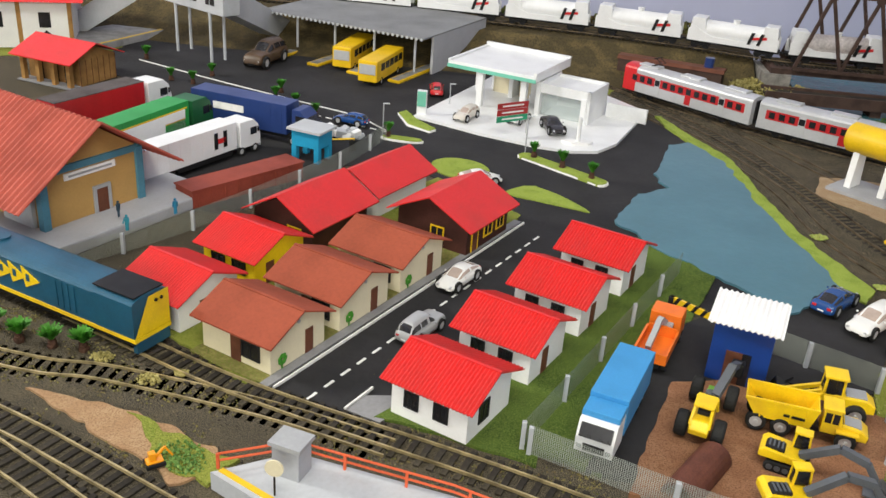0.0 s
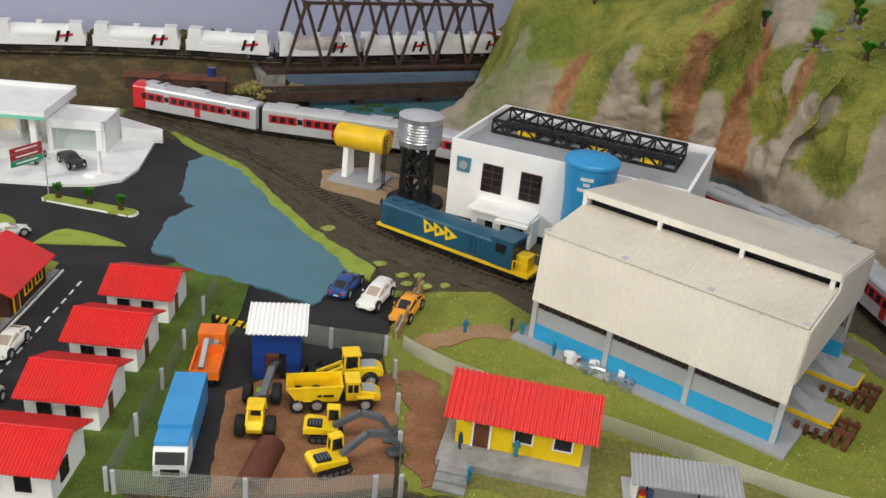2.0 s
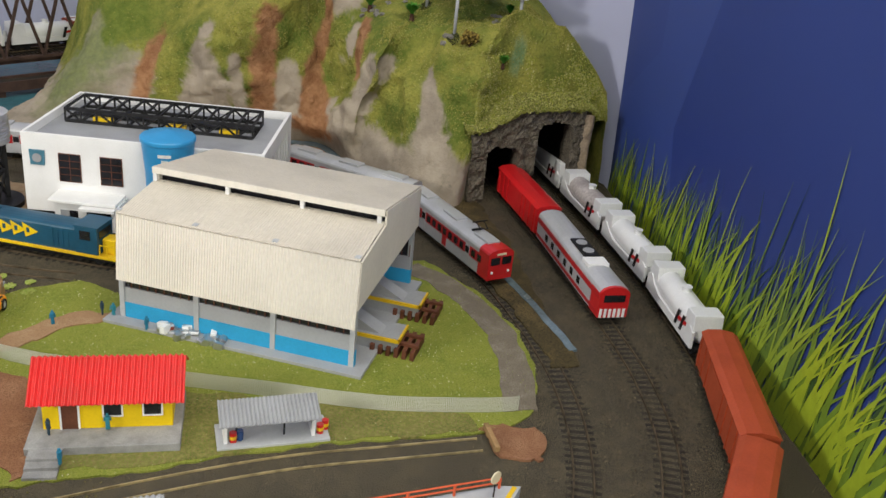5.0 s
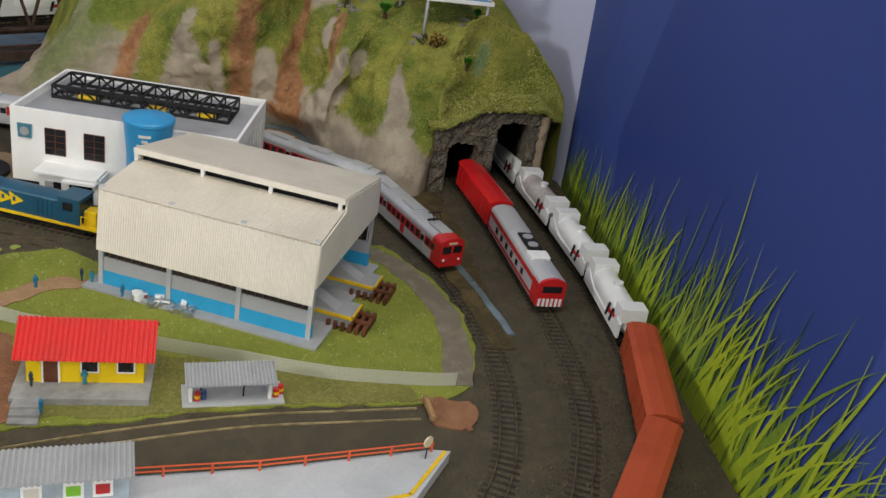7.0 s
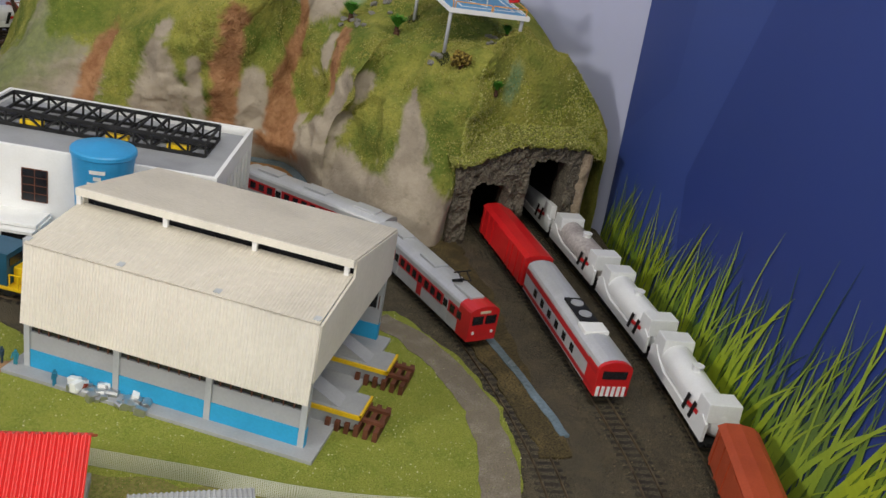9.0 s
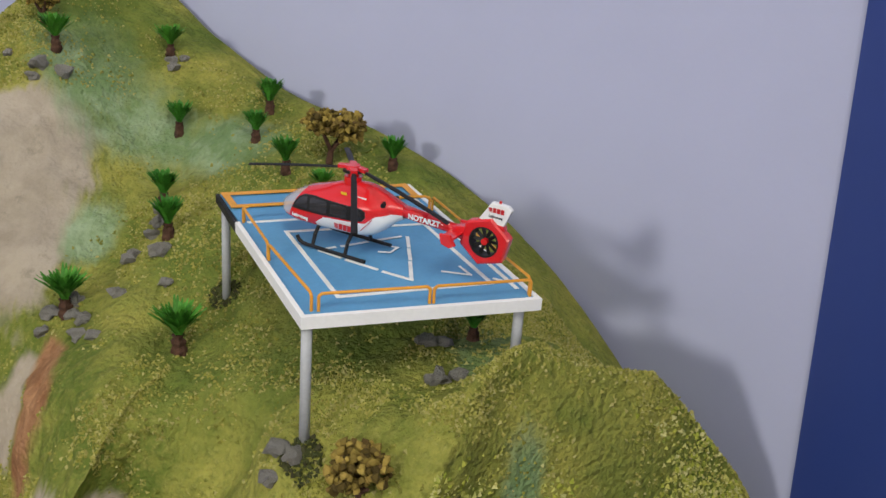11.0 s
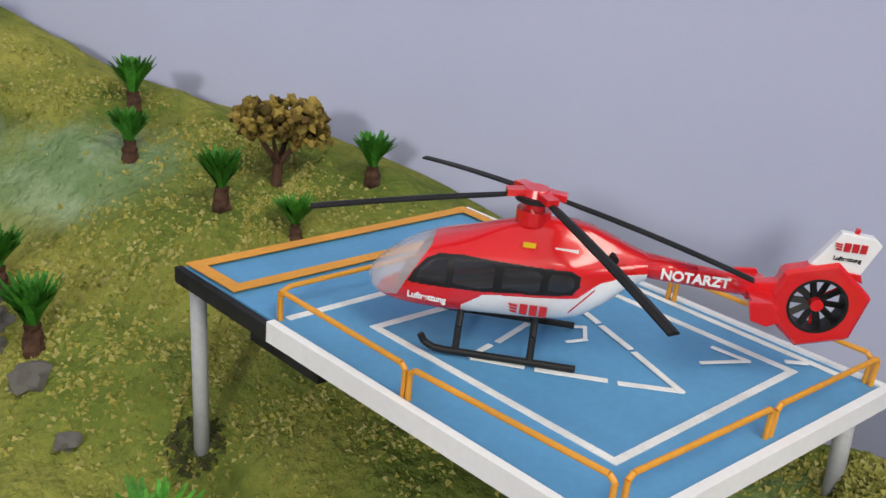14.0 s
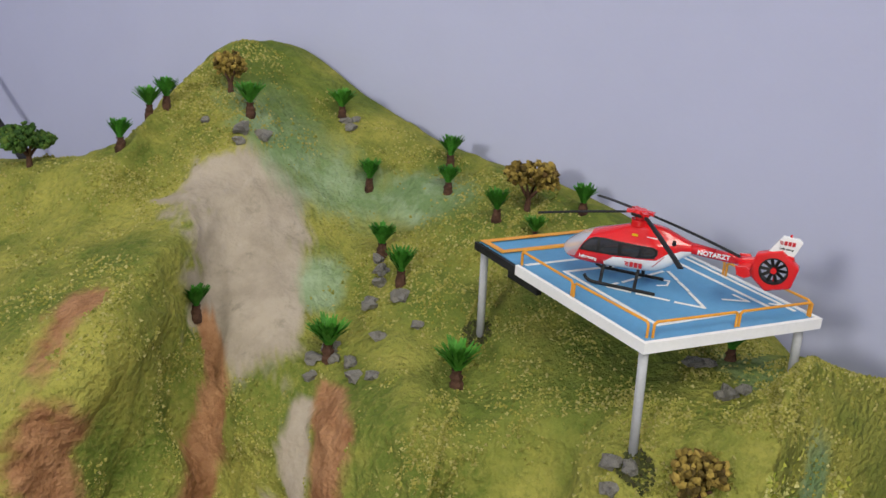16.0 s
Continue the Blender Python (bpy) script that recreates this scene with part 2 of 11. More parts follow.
M = dict(
    ballast=speckled("ballast", [(0.030, 0.026, 0.020), (0.075, 0.062, 0.038), (0.012, 0.010, 0.009), (0.20, 0.17, 0.115)], [38, 600, 1500], bump=0.0016, bscale=700),
    earth=speckled("brown_earth", [(0.36, 0.22, 0.12), (0.42, 0.28, 0.16), (0.25, 0.15, 0.08)], [50, 900], bump=0.0006),
    red_earth=speckled("red_earth", [(0.27, 0.13, 0.07), (0.34, 0.18, 0.10), (0.17, 0.08, 0.042)], [40, 900], bump=0.0006),
    scree=speckled("scree", [(0.085, 0.066, 0.030), (0.16, 0.12, 0.05), (0.035, 0.028, 0.018)], [30, 500], bump=0.0015, bscale=500),
    sand=speckled("sand", [(0.36, 0.25, 0.15), (0.42, 0.32, 0.2), (0.25, 0.17, 0.1)], [50, 900], bump=0.0005),
    grass=speckled("turf", [(0.27, 0.30, 0.05), (0.19, 0.24, 0.035), (0.33, 0.34, 0.08), (0.12, 0.15, 0.02)], [28, 420, 1100], bump=0.0012, bscale=900),
    lime=speckled("lime_turf", [(0.27, 0.36, 0.05), (0.18, 0.27, 0.03), (0.36, 0.42, 0.10)], [60, 900], bump=0.0012, bscale=900),
    # worn turf of the house lawn, also the colour of the lawn's shade strip
    worn_shade_grass=speckled("worn_turf", [(0.15, 0.18, 0.035), (0.10, 0.135, 0.022), (0.25, 0.25, 0.07), (0.24, 0.17, 0.08)], [32, 300, 900], bump=0.0012, bscale=900),
    hill_turf=speckled("hill_turf", [(0.24, 0.26, 0.045), (0.15, 0.18, 0.03), (0.36, 0.34, 0.09), (0.46, 0.43, 0.17)], [60, 420, 1100], bump=0.003, bscale=500),
    bank=speckled("bank_soil", [(0.034, 0.025, 0.014), (0.070, 0.062, 0.020), (0.015, 0.011, 0.008), (0.14, 0.115, 0.045)], [18, 120, 700], bump=0.002, bscale=300),
    rim_plaster=speckled("rim_plaster", [(0.30, 0.23, 0.16), (0.22, 0.165, 0.11), (0.37, 0.30, 0.22)], [40, 300], bump=0.001, bscale=200),
    dark_grass=speckled("dark_turf", [(0.075, 0.125, 0.02), (0.04, 0.075, 0.012), (0.15, 0.20, 0.04)], [30, 800], bump=0.0012, bscale=900),
    asphalt=mat("asphalt", (0.030, 0.029, 0.031), 0.85, var=0.14, scale=60, bump=0.0002, bscale=3000, col2=(0.020, 0.020, 0.022)),
    grey_paving=mat("grey_paving", (0.26, 0.26, 0.27), 0.7, var=0.1, scale=90, bump=0.0002),
    white_line=mat("road_marking", (0.84, 0.84, 0.82), 0.6, var=0.08, scale=400),
    paint_water=mat("painted_water", (0.075, 0.185, 0.235), 0.35, var=0.06, scale=40, bump=0.0003, bscale=120),
    water=mat("resin_water", (0.07, 0.2, 0.24), 0.12, var=0.15, scale=60, bump=0.0006, bscale=90),
    white=mat("white_card", (0.86, 0.86, 0.86), 0.55, var=0.03, scale=120, bump=0.00008),
    white_plastic=mat("white_plastic", (0.8, 0.81, 0.82), 0.35, var=0.04, scale=120),
    cream=mat("cream_card", (0.74, 0.67, 0.48), 0.6, var=0.04, scale=120, bump=0.00008),
    red_roof=mat("red_roof_paint", (0.66, 0.022, 0.02), 0.42, var=0.10, scale=120, bump=0.0002, col2=(0.55, 0.03, 0.025)),
    tile_roof=mat("terracotta_roof", (0.31, 0.068, 0.034), 0.75, var=0.12, scale=90, bump=0.0002),
    brick_roof=mat("brick_red_roof", (0.43, 0.088, 0.06), 0.65, var=0.1, scale=150, bump=0.0002),
    brown_wall=mat("dark_brown_wall", (0.06, 0.02, 0.015), 0.6, var=0.2, scale=150),
    yellow_wall=mat("yellow_wall_paint", (0.86, 0.60, 0.01), 0.5, var=0.05, scale=100),
    yellow=mat("yellow_paint", (0.82, 0.52, 0.01), 0.4, var=0.08, scale=160),
    digger=mat("machine_yellow", (0.85, 0.58, 0.01), 0.35, var=0.08, scale=160, col2=(0.7, 0.44, 0.02)),
    orange=mat("orange_paint", (0.80, 0.17, 0.015), 0.38, var=0.08, scale=160),
    car_orange=mat("car_orange", (0.85, 0.33, 0.01), 0.3, var=0.04, scale=160, coat=0.4),
    orange_rail=mat("orange_rail", (0.75, 0.33, 0.03), 0.45, var=0.08),
    red_rail=mat("red_orange_rail", (0.72, 0.13, 0.05), 0.5, var=0.1),
    dark=mat("window_dark", (0.018, 0.018, 0.022), 0.25, var=0.2, scale=100),
    black=mat("black_plastic", (0.015, 0.015, 0.016), 0.5, var=0.2, scale=200),
    iron=mat("black_iron", (0.022, 0.022, 0.024), 0.6, var=0.3, scale=300, bump=0.0002),
    tyre=mat("rubber", (0.02, 0.02, 0.02), 0.8, var=0.2),
    steel=mat("bright_metal", (0.55, 0.56, 0.58), 0.3, 0.85, var=0.08, scale=120),
    silver=mat("silver_paint", (0.56, 0.57, 0.59), 0.35, 0.25, var=0.06, scale=100),
    rail=mat("rail_brass", (0.62, 0.50, 0.26), 0.38, 0.55, var=0.25, scale=300),
    rail_dull=mat("rail_grimy", (0.16, 0.12, 0.075), 0.5, 0.4, var=0.35, scale=260),
    sleeper=mat("sleeper", (0.026, 0.022, 0.018), 0.85, var=0.4, scale=120, random_tint=0.3, col2=(0.055, 0.046, 0.032)),
    wood=mat("plain_wood", (0.42, 0.26, 0.12), 0.7, var=0.2, scale=200, bump=0.0002),
    brown=mat("brown_paint", (0.15, 0.055, 0.03), 0.6, var=0.15, scale=200),
    rust=mat("oxide_red", (0.27, 0.055, 0.035), 0.6, var=0.12, scale=120, bump=0.0001),
    rust_bright=mat("oxide_orange", (0.42, 0.075, 0.03), 0.5, var=0.08, scale=120),
    truss=mat("truss_brown", (0.075, 0.045, 0.036), 0.65, var=0.2, scale=200),
    grey=mat("grey_plastic", (0.36, 0.37, 0.39), 0.55, var=0.06, scale=120),
    pale_grey=mat("pale_grey_paint", (0.47, 0.49, 0.52), 0.5, var=0.06, scale=90),
    concrete=mat("grey_stone", (0.33, 0.33, 0.33), 0.8, var=0.15, scale=250, bump=0.0003),
    roof_cream=mat("ivory_sheet", (0.77, 0.73, 0.65), 0.6, var=0.05, scale=60, bump=0.00008),
    roof_tan=mat("tan_sheet", (0.64, 0.59, 0.51), 0.65, var=0.06, scale=60),
    shed_grey=mat("shed_grey", (0.41, 0.42, 0.45), 0.55, var=0.05, scale=90),
    sky_blue=mat("sky_blue_paint", (0.035, 0.36, 0.66), 0.5, var=0.06, scale=120),
    tank_blue=mat("tank_blue", (0.03, 0.30, 0.62), 0.4, var=0.05, scale=120),
    truck_blue=mat("truck_blue", (0.045, 0.27, 0.58), 0.45, var=0.05, scale=120),
    navy=mat("navy_paint", (0.02, 0.045, 0.17), 0.35, var=0.08, scale=120),
    hut_blue=mat("hut_blue", (0.008, 0.045, 0.24), 0.4, var=0.06, scale=120),
    cyan=mat("cyan_paint", (0.02, 0.30, 0.52), 0.5, var=0.06, scale=120),
    loco_blue=mat("loco_blue", (0.013, 0.085, 0.15), 0.4, var=0.12, scale=120),
    teal_wall=mat("teal_wall", (0.08, 0.23, 0.32), 0.6, var=0.1, scale=120),
    ochre=mat("ochre_wall", (0.48, 0.29, 0.10), 0.65, var=0.06, scale=120),
    pine=mat("pine_walls", (0.40, 0.22, 0.07), 0.7, var=0.2, scale=160, bump=0.0002),
    red=mat("signal_red", (0.62, 0.015, 0.018), 0.35, var=0.06, scale=120, coat=0.3),
    dark_red=mat("train_red", (0.50, 0.015, 0.02), 0.4, var=0.08, scale=120),
    bottle_green=mat("bottle_green", (0.012, 0.11, 0.035), 0.45, var=0.06, scale=120),
    trailer_top=mat("trailer_top_grey", (0.10, 0.085, 0.08), 0.7, var=0.2, scale=120),
    green=mat("truck_green", (0.02, 0.30, 0.06), 0.45, var=0.06, scale=120),
    sign_green=mat("sign_green", (0.01, 0.28, 0.14), 0.4, var=0.05),
    sign_red=mat("sign_red", (0.35, 0.02, 0.02), 0.4, var=0.05),
    mint=mat("mint_trim", (0.18, 0.55, 0.42), 0.4, var=0.05),
    teal=mat("teal_paint", (0.015, 0.27, 0.24), 0.4, var=0.08, scale=120),
    khaki=mat("bronze_paint", (0.105, 0.066, 0.040), 0.4, var=0.15),
    lime_paint=mat("lime_paint", (0.22, 0.55, 0.03), 0.4, var=0.08),
    car_blue=mat("car_blue", (0.012, 0.06, 0.22), 0.25, var=0.05, coat=0.5),
    car_white=mat("car_white", (0.78, 0.78, 0.76), 0.3, var=0.04, coat=0.4),
    car_black=mat("car_black", (0.025, 0.022, 0.022), 0.25, var=0.1, coat=0.5),
    car_beige=mat("car_beige", (0.62, 0.58, 0.52), 0.3, var=0.05, coat=0.4),
    car_grey=mat("car_grey", (0.42, 0.43, 0.44), 0.35, 0.2, var=0.05, coat=0.3),
    figure_blue=mat("figure_blue", (0.03, 0.22, 0.38), 0.6, var=0.2),
    pad_blue=mat("pad_blue", (0.11, 0.32, 0.56), 0.5, var=0.05, scale=100, bump=0.0001),
    shiny_red=mat("shiny_red", (0.66, 0.012, 0.016), 0.22, var=0.03, coat=0.6),
    shiny_white=mat("shiny_white", (0.82, 0.82, 0.83), 0.25, var=0.03, coat=0.5),
    leg_grey=mat("pipe_grey", (0.45, 0.46, 0.48), 0.5, var=0.08),
    bark=mat("bark", (0.09, 0.045, 0.028), 0.9, var=0.3, scale=400, bump=0.0005),
    palm=mat("palm_green", (0.035, 0.16, 0.015), 0.6, var=0.3, scale=200, col2=(0.07, 0.30, 0.03)),
    palm_light=mat("palm_light_green", (0.08, 0.30, 0.03), 0.6, var=0.3, scale=200),
    olive=mat("olive_foliage", (0.20, 0.17, 0.03), 0.9, var=0.35, scale=300, col2=(0.10, 0.08, 0.015), bump=0.0008),
    pale_olive=mat("pale_olive_foliage", (0.36, 0.31, 0.11), 0.9, var=0.3, scale=200),
    rock=mat("grey_rock", (0.30, 0.285, 0.26), 0.9, var=0.25, scale=200, bump=0.0008, bscale=500),
    wall_paint=mat("pale_blue_wall", (0.45, 0.47, 0.64), 0.75, var=0.02, scale=4, bump=0.0004, bscale=90),
        rear_earth=speckled("rear_earth", [(0.30, 0.155, 0.06), (0.36, 0.20, 0.08), (0.19, 0.10, 0.045)], [40, 700], bump=0.0006),
    ditch_water=mat("ditch_water", (0.16, 0.22, 0.26), 0.25, var=0.25, scale=80, bump=0.0004, bscale=120, col2=(0.09, 0.12, 0.12)),
    gravel=speckled("gravel_path", [(0.20, 0.17, 0.13), (0.27, 0.24, 0.19), (0.13, 0.11, 0.08)], [45, 800], bump=0.0006),
    tube=mat("perspex_sheet", (0.6, 0.6, 0.62), 0.3),
    glass=glass("clear_glass", (0.75, 0.85, 0.85), 0.3),
    smoke=glass("smoked_glass", (0.03, 0.03, 0.035), 0.92, 0.1),
    canopy=glass("clear_canopy", (0.78, 0.70, 0.70), 0.40, 0.08),
    net=netting("wire_net", (0.42, 0.45, 0.42), 2.0, 0.74),
    gauze=netting("fence_gauze", (0.40, 0.43, 0.38), 2.0, 0.78),
    strip_net=netting("strip_mesh", (0.66, 0.67, 0.60), 2.0, 0.50),
)

# ---------------------------------------------------------------- builders


def link_mesh(name, bm, material, smooth=False):
    me = bpy.data.meshes.new(name)
    bm.normal_update()
    bm.to_mesh(me)
    bm.free()
    for k in material if isinstance(material, (list, tuple)) else (material,):
        me.materials.append(k)
    if smooth:
        me.shade_smooth()
    return me


def part(name, bm, material, parent, label="", smooth=False, m=None):
    ob = new(name, link_mesh(name, bm, material, smooth))
    ob.parent = parent
    if m is not None:
        ob.matrix_basis = m
    return tagged(ob, label)


def again(ob, m, name=None):
    """One more part on the mesh of ob, at the pose m under the same parent."""
    o = new(name or ob.name.split(".")[0], ob.data)
    o.parent, o.matrix_basis = ob.parent, m
    return o


def thing(name, m, label, category, group=""):
    ob = new(name)
    ob.empty_display_size = 0.01
    ob.matrix_basis = m
    return tagged(ob, label, category, group)


def struct(name, bm, material, label="", category="", smooth=False):
    return tagged(new(name, link_mesh(name, bm, material, smooth)), label, category, "", "structure")


def box(bm, x0, x1, y0, y1, z0, z1, bevel=0.0, m=None):
    vs = [bm.verts.new((x, y, z)) for x in (x0, x1) for y in (y0, y1) for z in (z0, z1)]
    fs = [bm.faces.new([vs[i] for i in f]) for f in ((0, 1, 3, 2), (4, 6, 7, 5), (0, 4, 5, 1), (2, 3, 7, 6), (0, 2, 6, 4), (1, 5, 7, 3))]
    if bevel:
        es = list({e for f in fs for e in f.edges})
        r = bmesh.ops.bevel(bm, geom=es, offset=bevel, segments=2, affect="EDGES", profile=0.6)
        vs = list({v for f in r["faces"] for v in f.verts} | {v for v in vs if v.is_valid})
    if m is not None:
        bmesh.ops.transform(bm, matrix=m, verts=vs)
    return bm


def B(*boxes, bevel=0.0):
    bm = bmesh.new()
    for b in boxes:
        box(bm, *b, bevel=bevel)
    return bm


def cyl(bm, p, q, r0, r1=None, n=16):
    """A round bar from p to q."""
    p, q = Vector(p), Vector(q)
    r1 = r0 if r1 is None else r1
    turn = (q - p).to_track_quat("Z", "Y").to_matrix().to_4x4()
    m = Matrix.Translation((p + q) / 2) @ turn
    bmesh.ops.create_cone(bm, cap_ends=True, segments=n, radius1=max(r0, 1e-5), radius2=max(r1, 1e-5), depth=(q - p).length, matrix=m)
    return bm


def C(*bars, n=12):
    bm = bmesh.new()
    for p, q, r in bars:
        cyl(bm, p, q, r, n=n)
    return bm


def bar(bm, p, q, w, h=None):
    """A square bar from p to q."""
    p, q = Vector(p), Vector(q)
    h = h or w
    m = Matrix.Translation((p + q) / 2) @ (q - p).to_track_quat("Z", "Y").to_matrix().to_4x4()
    d = (q - p).length / 2
    return box(bm, -w / 2, w / 2, -h / 2, h / 2, -d, d, m=m)


def prism(bm, poly, lo, hi, axis="y", bevel=0.0):
    """A flat outline pushed out along an axis: poly in (x, z) for y, in (y, z) for x, in (x, y) for z."""
    put = {"y": lambda a, b, c: (a, c, b), "x": lambda a, b, c: (c, a, b), "z": lambda a, b, c: (a, b, c)}[axis]
    v0 = [bm.verts.new(put(a, b, lo)) for a, b in poly]
    v1 = [bm.verts.new(put(a, b, hi)) for a, b in poly]
    n = len(poly)
    fs = [bm.faces.new(v0), bm.faces.new(v1[::-1])] + [bm.faces.new((v0[i], v1[i], v1[(i + 1) % n], v0[(i + 1) % n])) for i in range(n)]
    bmesh.ops.recalc_face_normals(bm, faces=fs)
    if bevel:
        bmesh.ops.bevel(bm, geom=list({e for f in fs for e in f.edges}), offset=bevel, segments=2, affect="EDGES", profile=0.6)
    return bm


def P(poly, lo, hi, axis="y", bevel=0.0):
    return prism(bmesh.new(), poly, lo, hi, axis, bevel)


def loft(rings, closed=True):
    """A skin over rings of points."""
    bm = bmesh.new()
    vs = [[bm.verts.new(p) for p in r] for r in rings]
    n = len(rings[0])
    for a, b in zip(vs, vs[1:]):
        for i in range(n if closed else n - 1):
            bm.faces.new((a[i], a[(i + 1) % n], b[(i + 1) % n], b[i]))
    if closed:
        bm.faces.new(vs[0][::-1])
        bm.faces.new(vs[-1])
    bmesh.ops.recalc_face_normals(bm, faces=bm.faces)
    return bm


def spline(points, step):
    """A smooth line through points, as places about step apart."""
    p = [Vector(q) for q in points]
    p = [2 * p[0] - p[1]] + p + [2 * p[-1] - p[-2]]
    out = []
    for a, b, c, d in zip(p, p[1:], p[2:], p[3:]):
        n = max(1, int((c - b).length / step))
        for i in range(n):
            t = i / n
            out.append(0.5 * ((2 * b) + (c - a) * t + (2 * a - 5 * b + 4 * c - d) * t * t + (3 * b - a - 3 * c + d) * t ** 3))
    return out + [p[-2]]


def along(points, dist):
    """The place and the heading in degrees at a distance along a line."""
    for a, b in zip(points, points[1:]):
        d = (b - a).length
        if dist <= d:
            q = a + (b - a) * (dist / d)
            return q, math.degrees(math.atan2(b.y - a.y, b.x - a.x))
        dist -= d
    return points[-1], math.degrees(math.atan2(points[-1].y - points[-2].y, points[-1].x - points[-2].x))


def wavy(poly, amount=0.004, step=0.008, seed=0.0):
    """An outline with small uneven bends."""
    out = []
    n = len(poly)
    for i in range(n):
        a, b = Vector(poly[i]), Vector(poly[(i + 1) % n])
        k = max(1, int((b - a).length / step))
        for j in range(k):
            p = a.lerp(b, j / k)
            q = Vector((p.x * 60 + seed, p.y * 60, seed))
            out.append((p.x + amount * noise.noise(q), p.y + amount * noise.noise(q + Vector((7.3, 2.1, 5.5)))))
    return out


def patch(name, poly, z, material, label, category, amount=0.003, thick=0.0035, seed=0.0, step=0.008):
    bm = bmesh.new()
    pts = wavy(poly, amount, step, seed) if amount else poly
    prism(bm, pts, z - thick, z, "z")
    bmesh.ops.triangulate(bm, faces=[f for f in bm.faces if len(f.verts) > 4])
    return struct(name, bm, material, label, category)


U, V, ORIGIN = Vector((0.405, 0.914)), Vector((0.914, -0.405)), Vector((0.149, 0.598))
STREET = math.degrees(math.atan2(V.y, V.x))


def uv(u, v):
    """A place on the plan by distance along and across the street."""
    p = ORIGIN + u * U + v * V
    return (p.x, p.y)

# ---------------------------------------------------------------- the room and the board
NW = 1.77
EAST = [(1.43, 0.66), (1.475, 1.42), (1.50, 1.80)]

struct("floor", B((-2.4, 2.6, -2.6, 2.2, -0.95, -0.9)), mat("floor_tiles", (0.4, 0.38, 0.35), 0.4, scale=4), "plain pale floor of the room", "floor")
struct("ceiling", B((-2.4, 2.6, -2.6, 2.2, 1.75, 1.8)), mat("ceiling_white", (0.8, 0.8, 0.8), 0.8, var=0.02, scale=4), "plain white ceiling of the room", "ceiling")
struct("wall_north", B((-2.4, 1.50, NW, NW + 0.08, -0.9, 1.75)), M["wall_paint"], "pale blue painted wall behind the model landscape", "wall")
bm = bmesh.new()
prism(bm, [(1.468, 0.60), (1.56, 0.60), (1.60, 1.85), (1.504, 1.85), (1.475, 1.42)], -0.9, 1.75, "z")
struct("wall_east", bm, M["wall_paint"], "pale blue painted wall beside the mountain", "wall")
struct("wall_west", B((-2.4, -2.32, -2.6, NW, -0.9, 1.75)), M["wall_paint"], "pale blue painted wall", "wall")
struct("wall_south", B((-2.32, 2.5, -2.6, -2.52, -0.9, 1.75)), M["wall_paint"], "pale blue painted wall", "wall")
struct("wall_south_east", B((2.5, 2.58, -2.52, 0.9, -0.9, 1.75)), M["wall_paint"], "pale blue painted wall", "wall")

# the printed banner: a blue sheet with pale facets
BA, BB = Vector((1.466, 0.660)), Vector((0.718, -0.267))
BDIR = (BB - BA).normalized()
BNOR = Vector((BDIR.y, -BDIR.x))
if BNOR.x > 0:
    BNOR = -BNOR


def on_banner(s, z, off=0.0):
    start = BA + Vector((0, 0.05 * max(z, 0)))
    p = start.lerp(BB, s / (BB - BA).length) + BNOR * off
    return Vector((p.x, p.y, z))


def banner_material():
    m = bpy.data.materials.new("printed_blue_sheet")
    m.use_nodes = True
    nt = m.node_tree
    b = nt.nodes["Principled BSDF"]
    tc = nt.nodes.new("ShaderNodeTexCoord")
    vor, nz, mp = nt.nodes.new("ShaderNodeTexVoronoi"), nt.nodes.new("ShaderNodeTexNoise"), nt.nodes.new("ShaderNodeMapping")
    mp.inputs["Scale"].default_value = (1.6, 1.6, 0.7)
    mp.inputs["Rotation"].default_value = (0.3, 0.5, 0.2)
    nt.links.new(tc.outputs["Object"], mp.inputs["Vector"])
    nt.links.new(mp.outputs["Vector"], vor.inputs["Vector"])
    vor.inputs["Scale"].default_value = 1.5
    nz.inputs["Scale"].default_value = 2.0
    nt.links.new(tc.outputs["Object"], nz.inputs["Vector"])
    k, k2 = nt.nodes.new("ShaderNodeMix"), nt.nodes.new("ShaderNodeMix")
    k.data_type = k2.data_type = "RGBA"
    k.inputs[6].default_value, k.inputs[7].default_value = (0.014, 0.034, 0.185, 1), (0.030, 0.062, 0.27, 1)
    nt.links.new(nz.outputs["Fac"], k.inputs[0])
    sep = nt.nodes.new("ShaderNodeSeparateColor")
    nt.links.new(vor.outputs["Color"], sep.inputs[0])
    r = nt.nodes.new("ShaderNodeMapRange")
    r.inputs["To Min"].default_value, r.inputs["To Max"].default_value = 0.0, 0.75
    nt.links.new(sep.outputs[0], r.inputs["Value"])
    nt.links.new(r.outputs["Result"], k2.inputs[0])
    nt.links.new(k.outputs[2], k2.inputs[6])
    k2.inputs[7].default_value = (0.06, 0.11, 0.38, 1)
    nt.links.new(k2.outputs[2], b.inputs["Base Color"])
    b.inputs["Roughness"].default_value = 0.5
    return m


banner = thing("backdrop_banner", pose(0, 0, 0), "deep blue printed banner with tall green grass blades", "banner")
bm = bmesh.new()
L = (BB - BA).length
rows = []
for off in (0.0, -0.004):
    for k in range(9):
        z = -0.3 + 1.15 * k / 8
        edge = on_banner(0, z, off)
        rows.append([bm.verts.new(edge.lerp(on_banner(L, z, off), t / 8)) for t in range(9)])
for base in (0, 9):
    for k in range(8):
        for t in range(8):
            bm.faces.new((rows[base + k][t], rows[base + k][t + 1], rows[base + k + 1][t + 1], rows[base + k + 1][t]))
bmesh.ops.recalc_face_normals(bm, faces=bm.faces)
part("sheet", bm, banner_material(), banner)


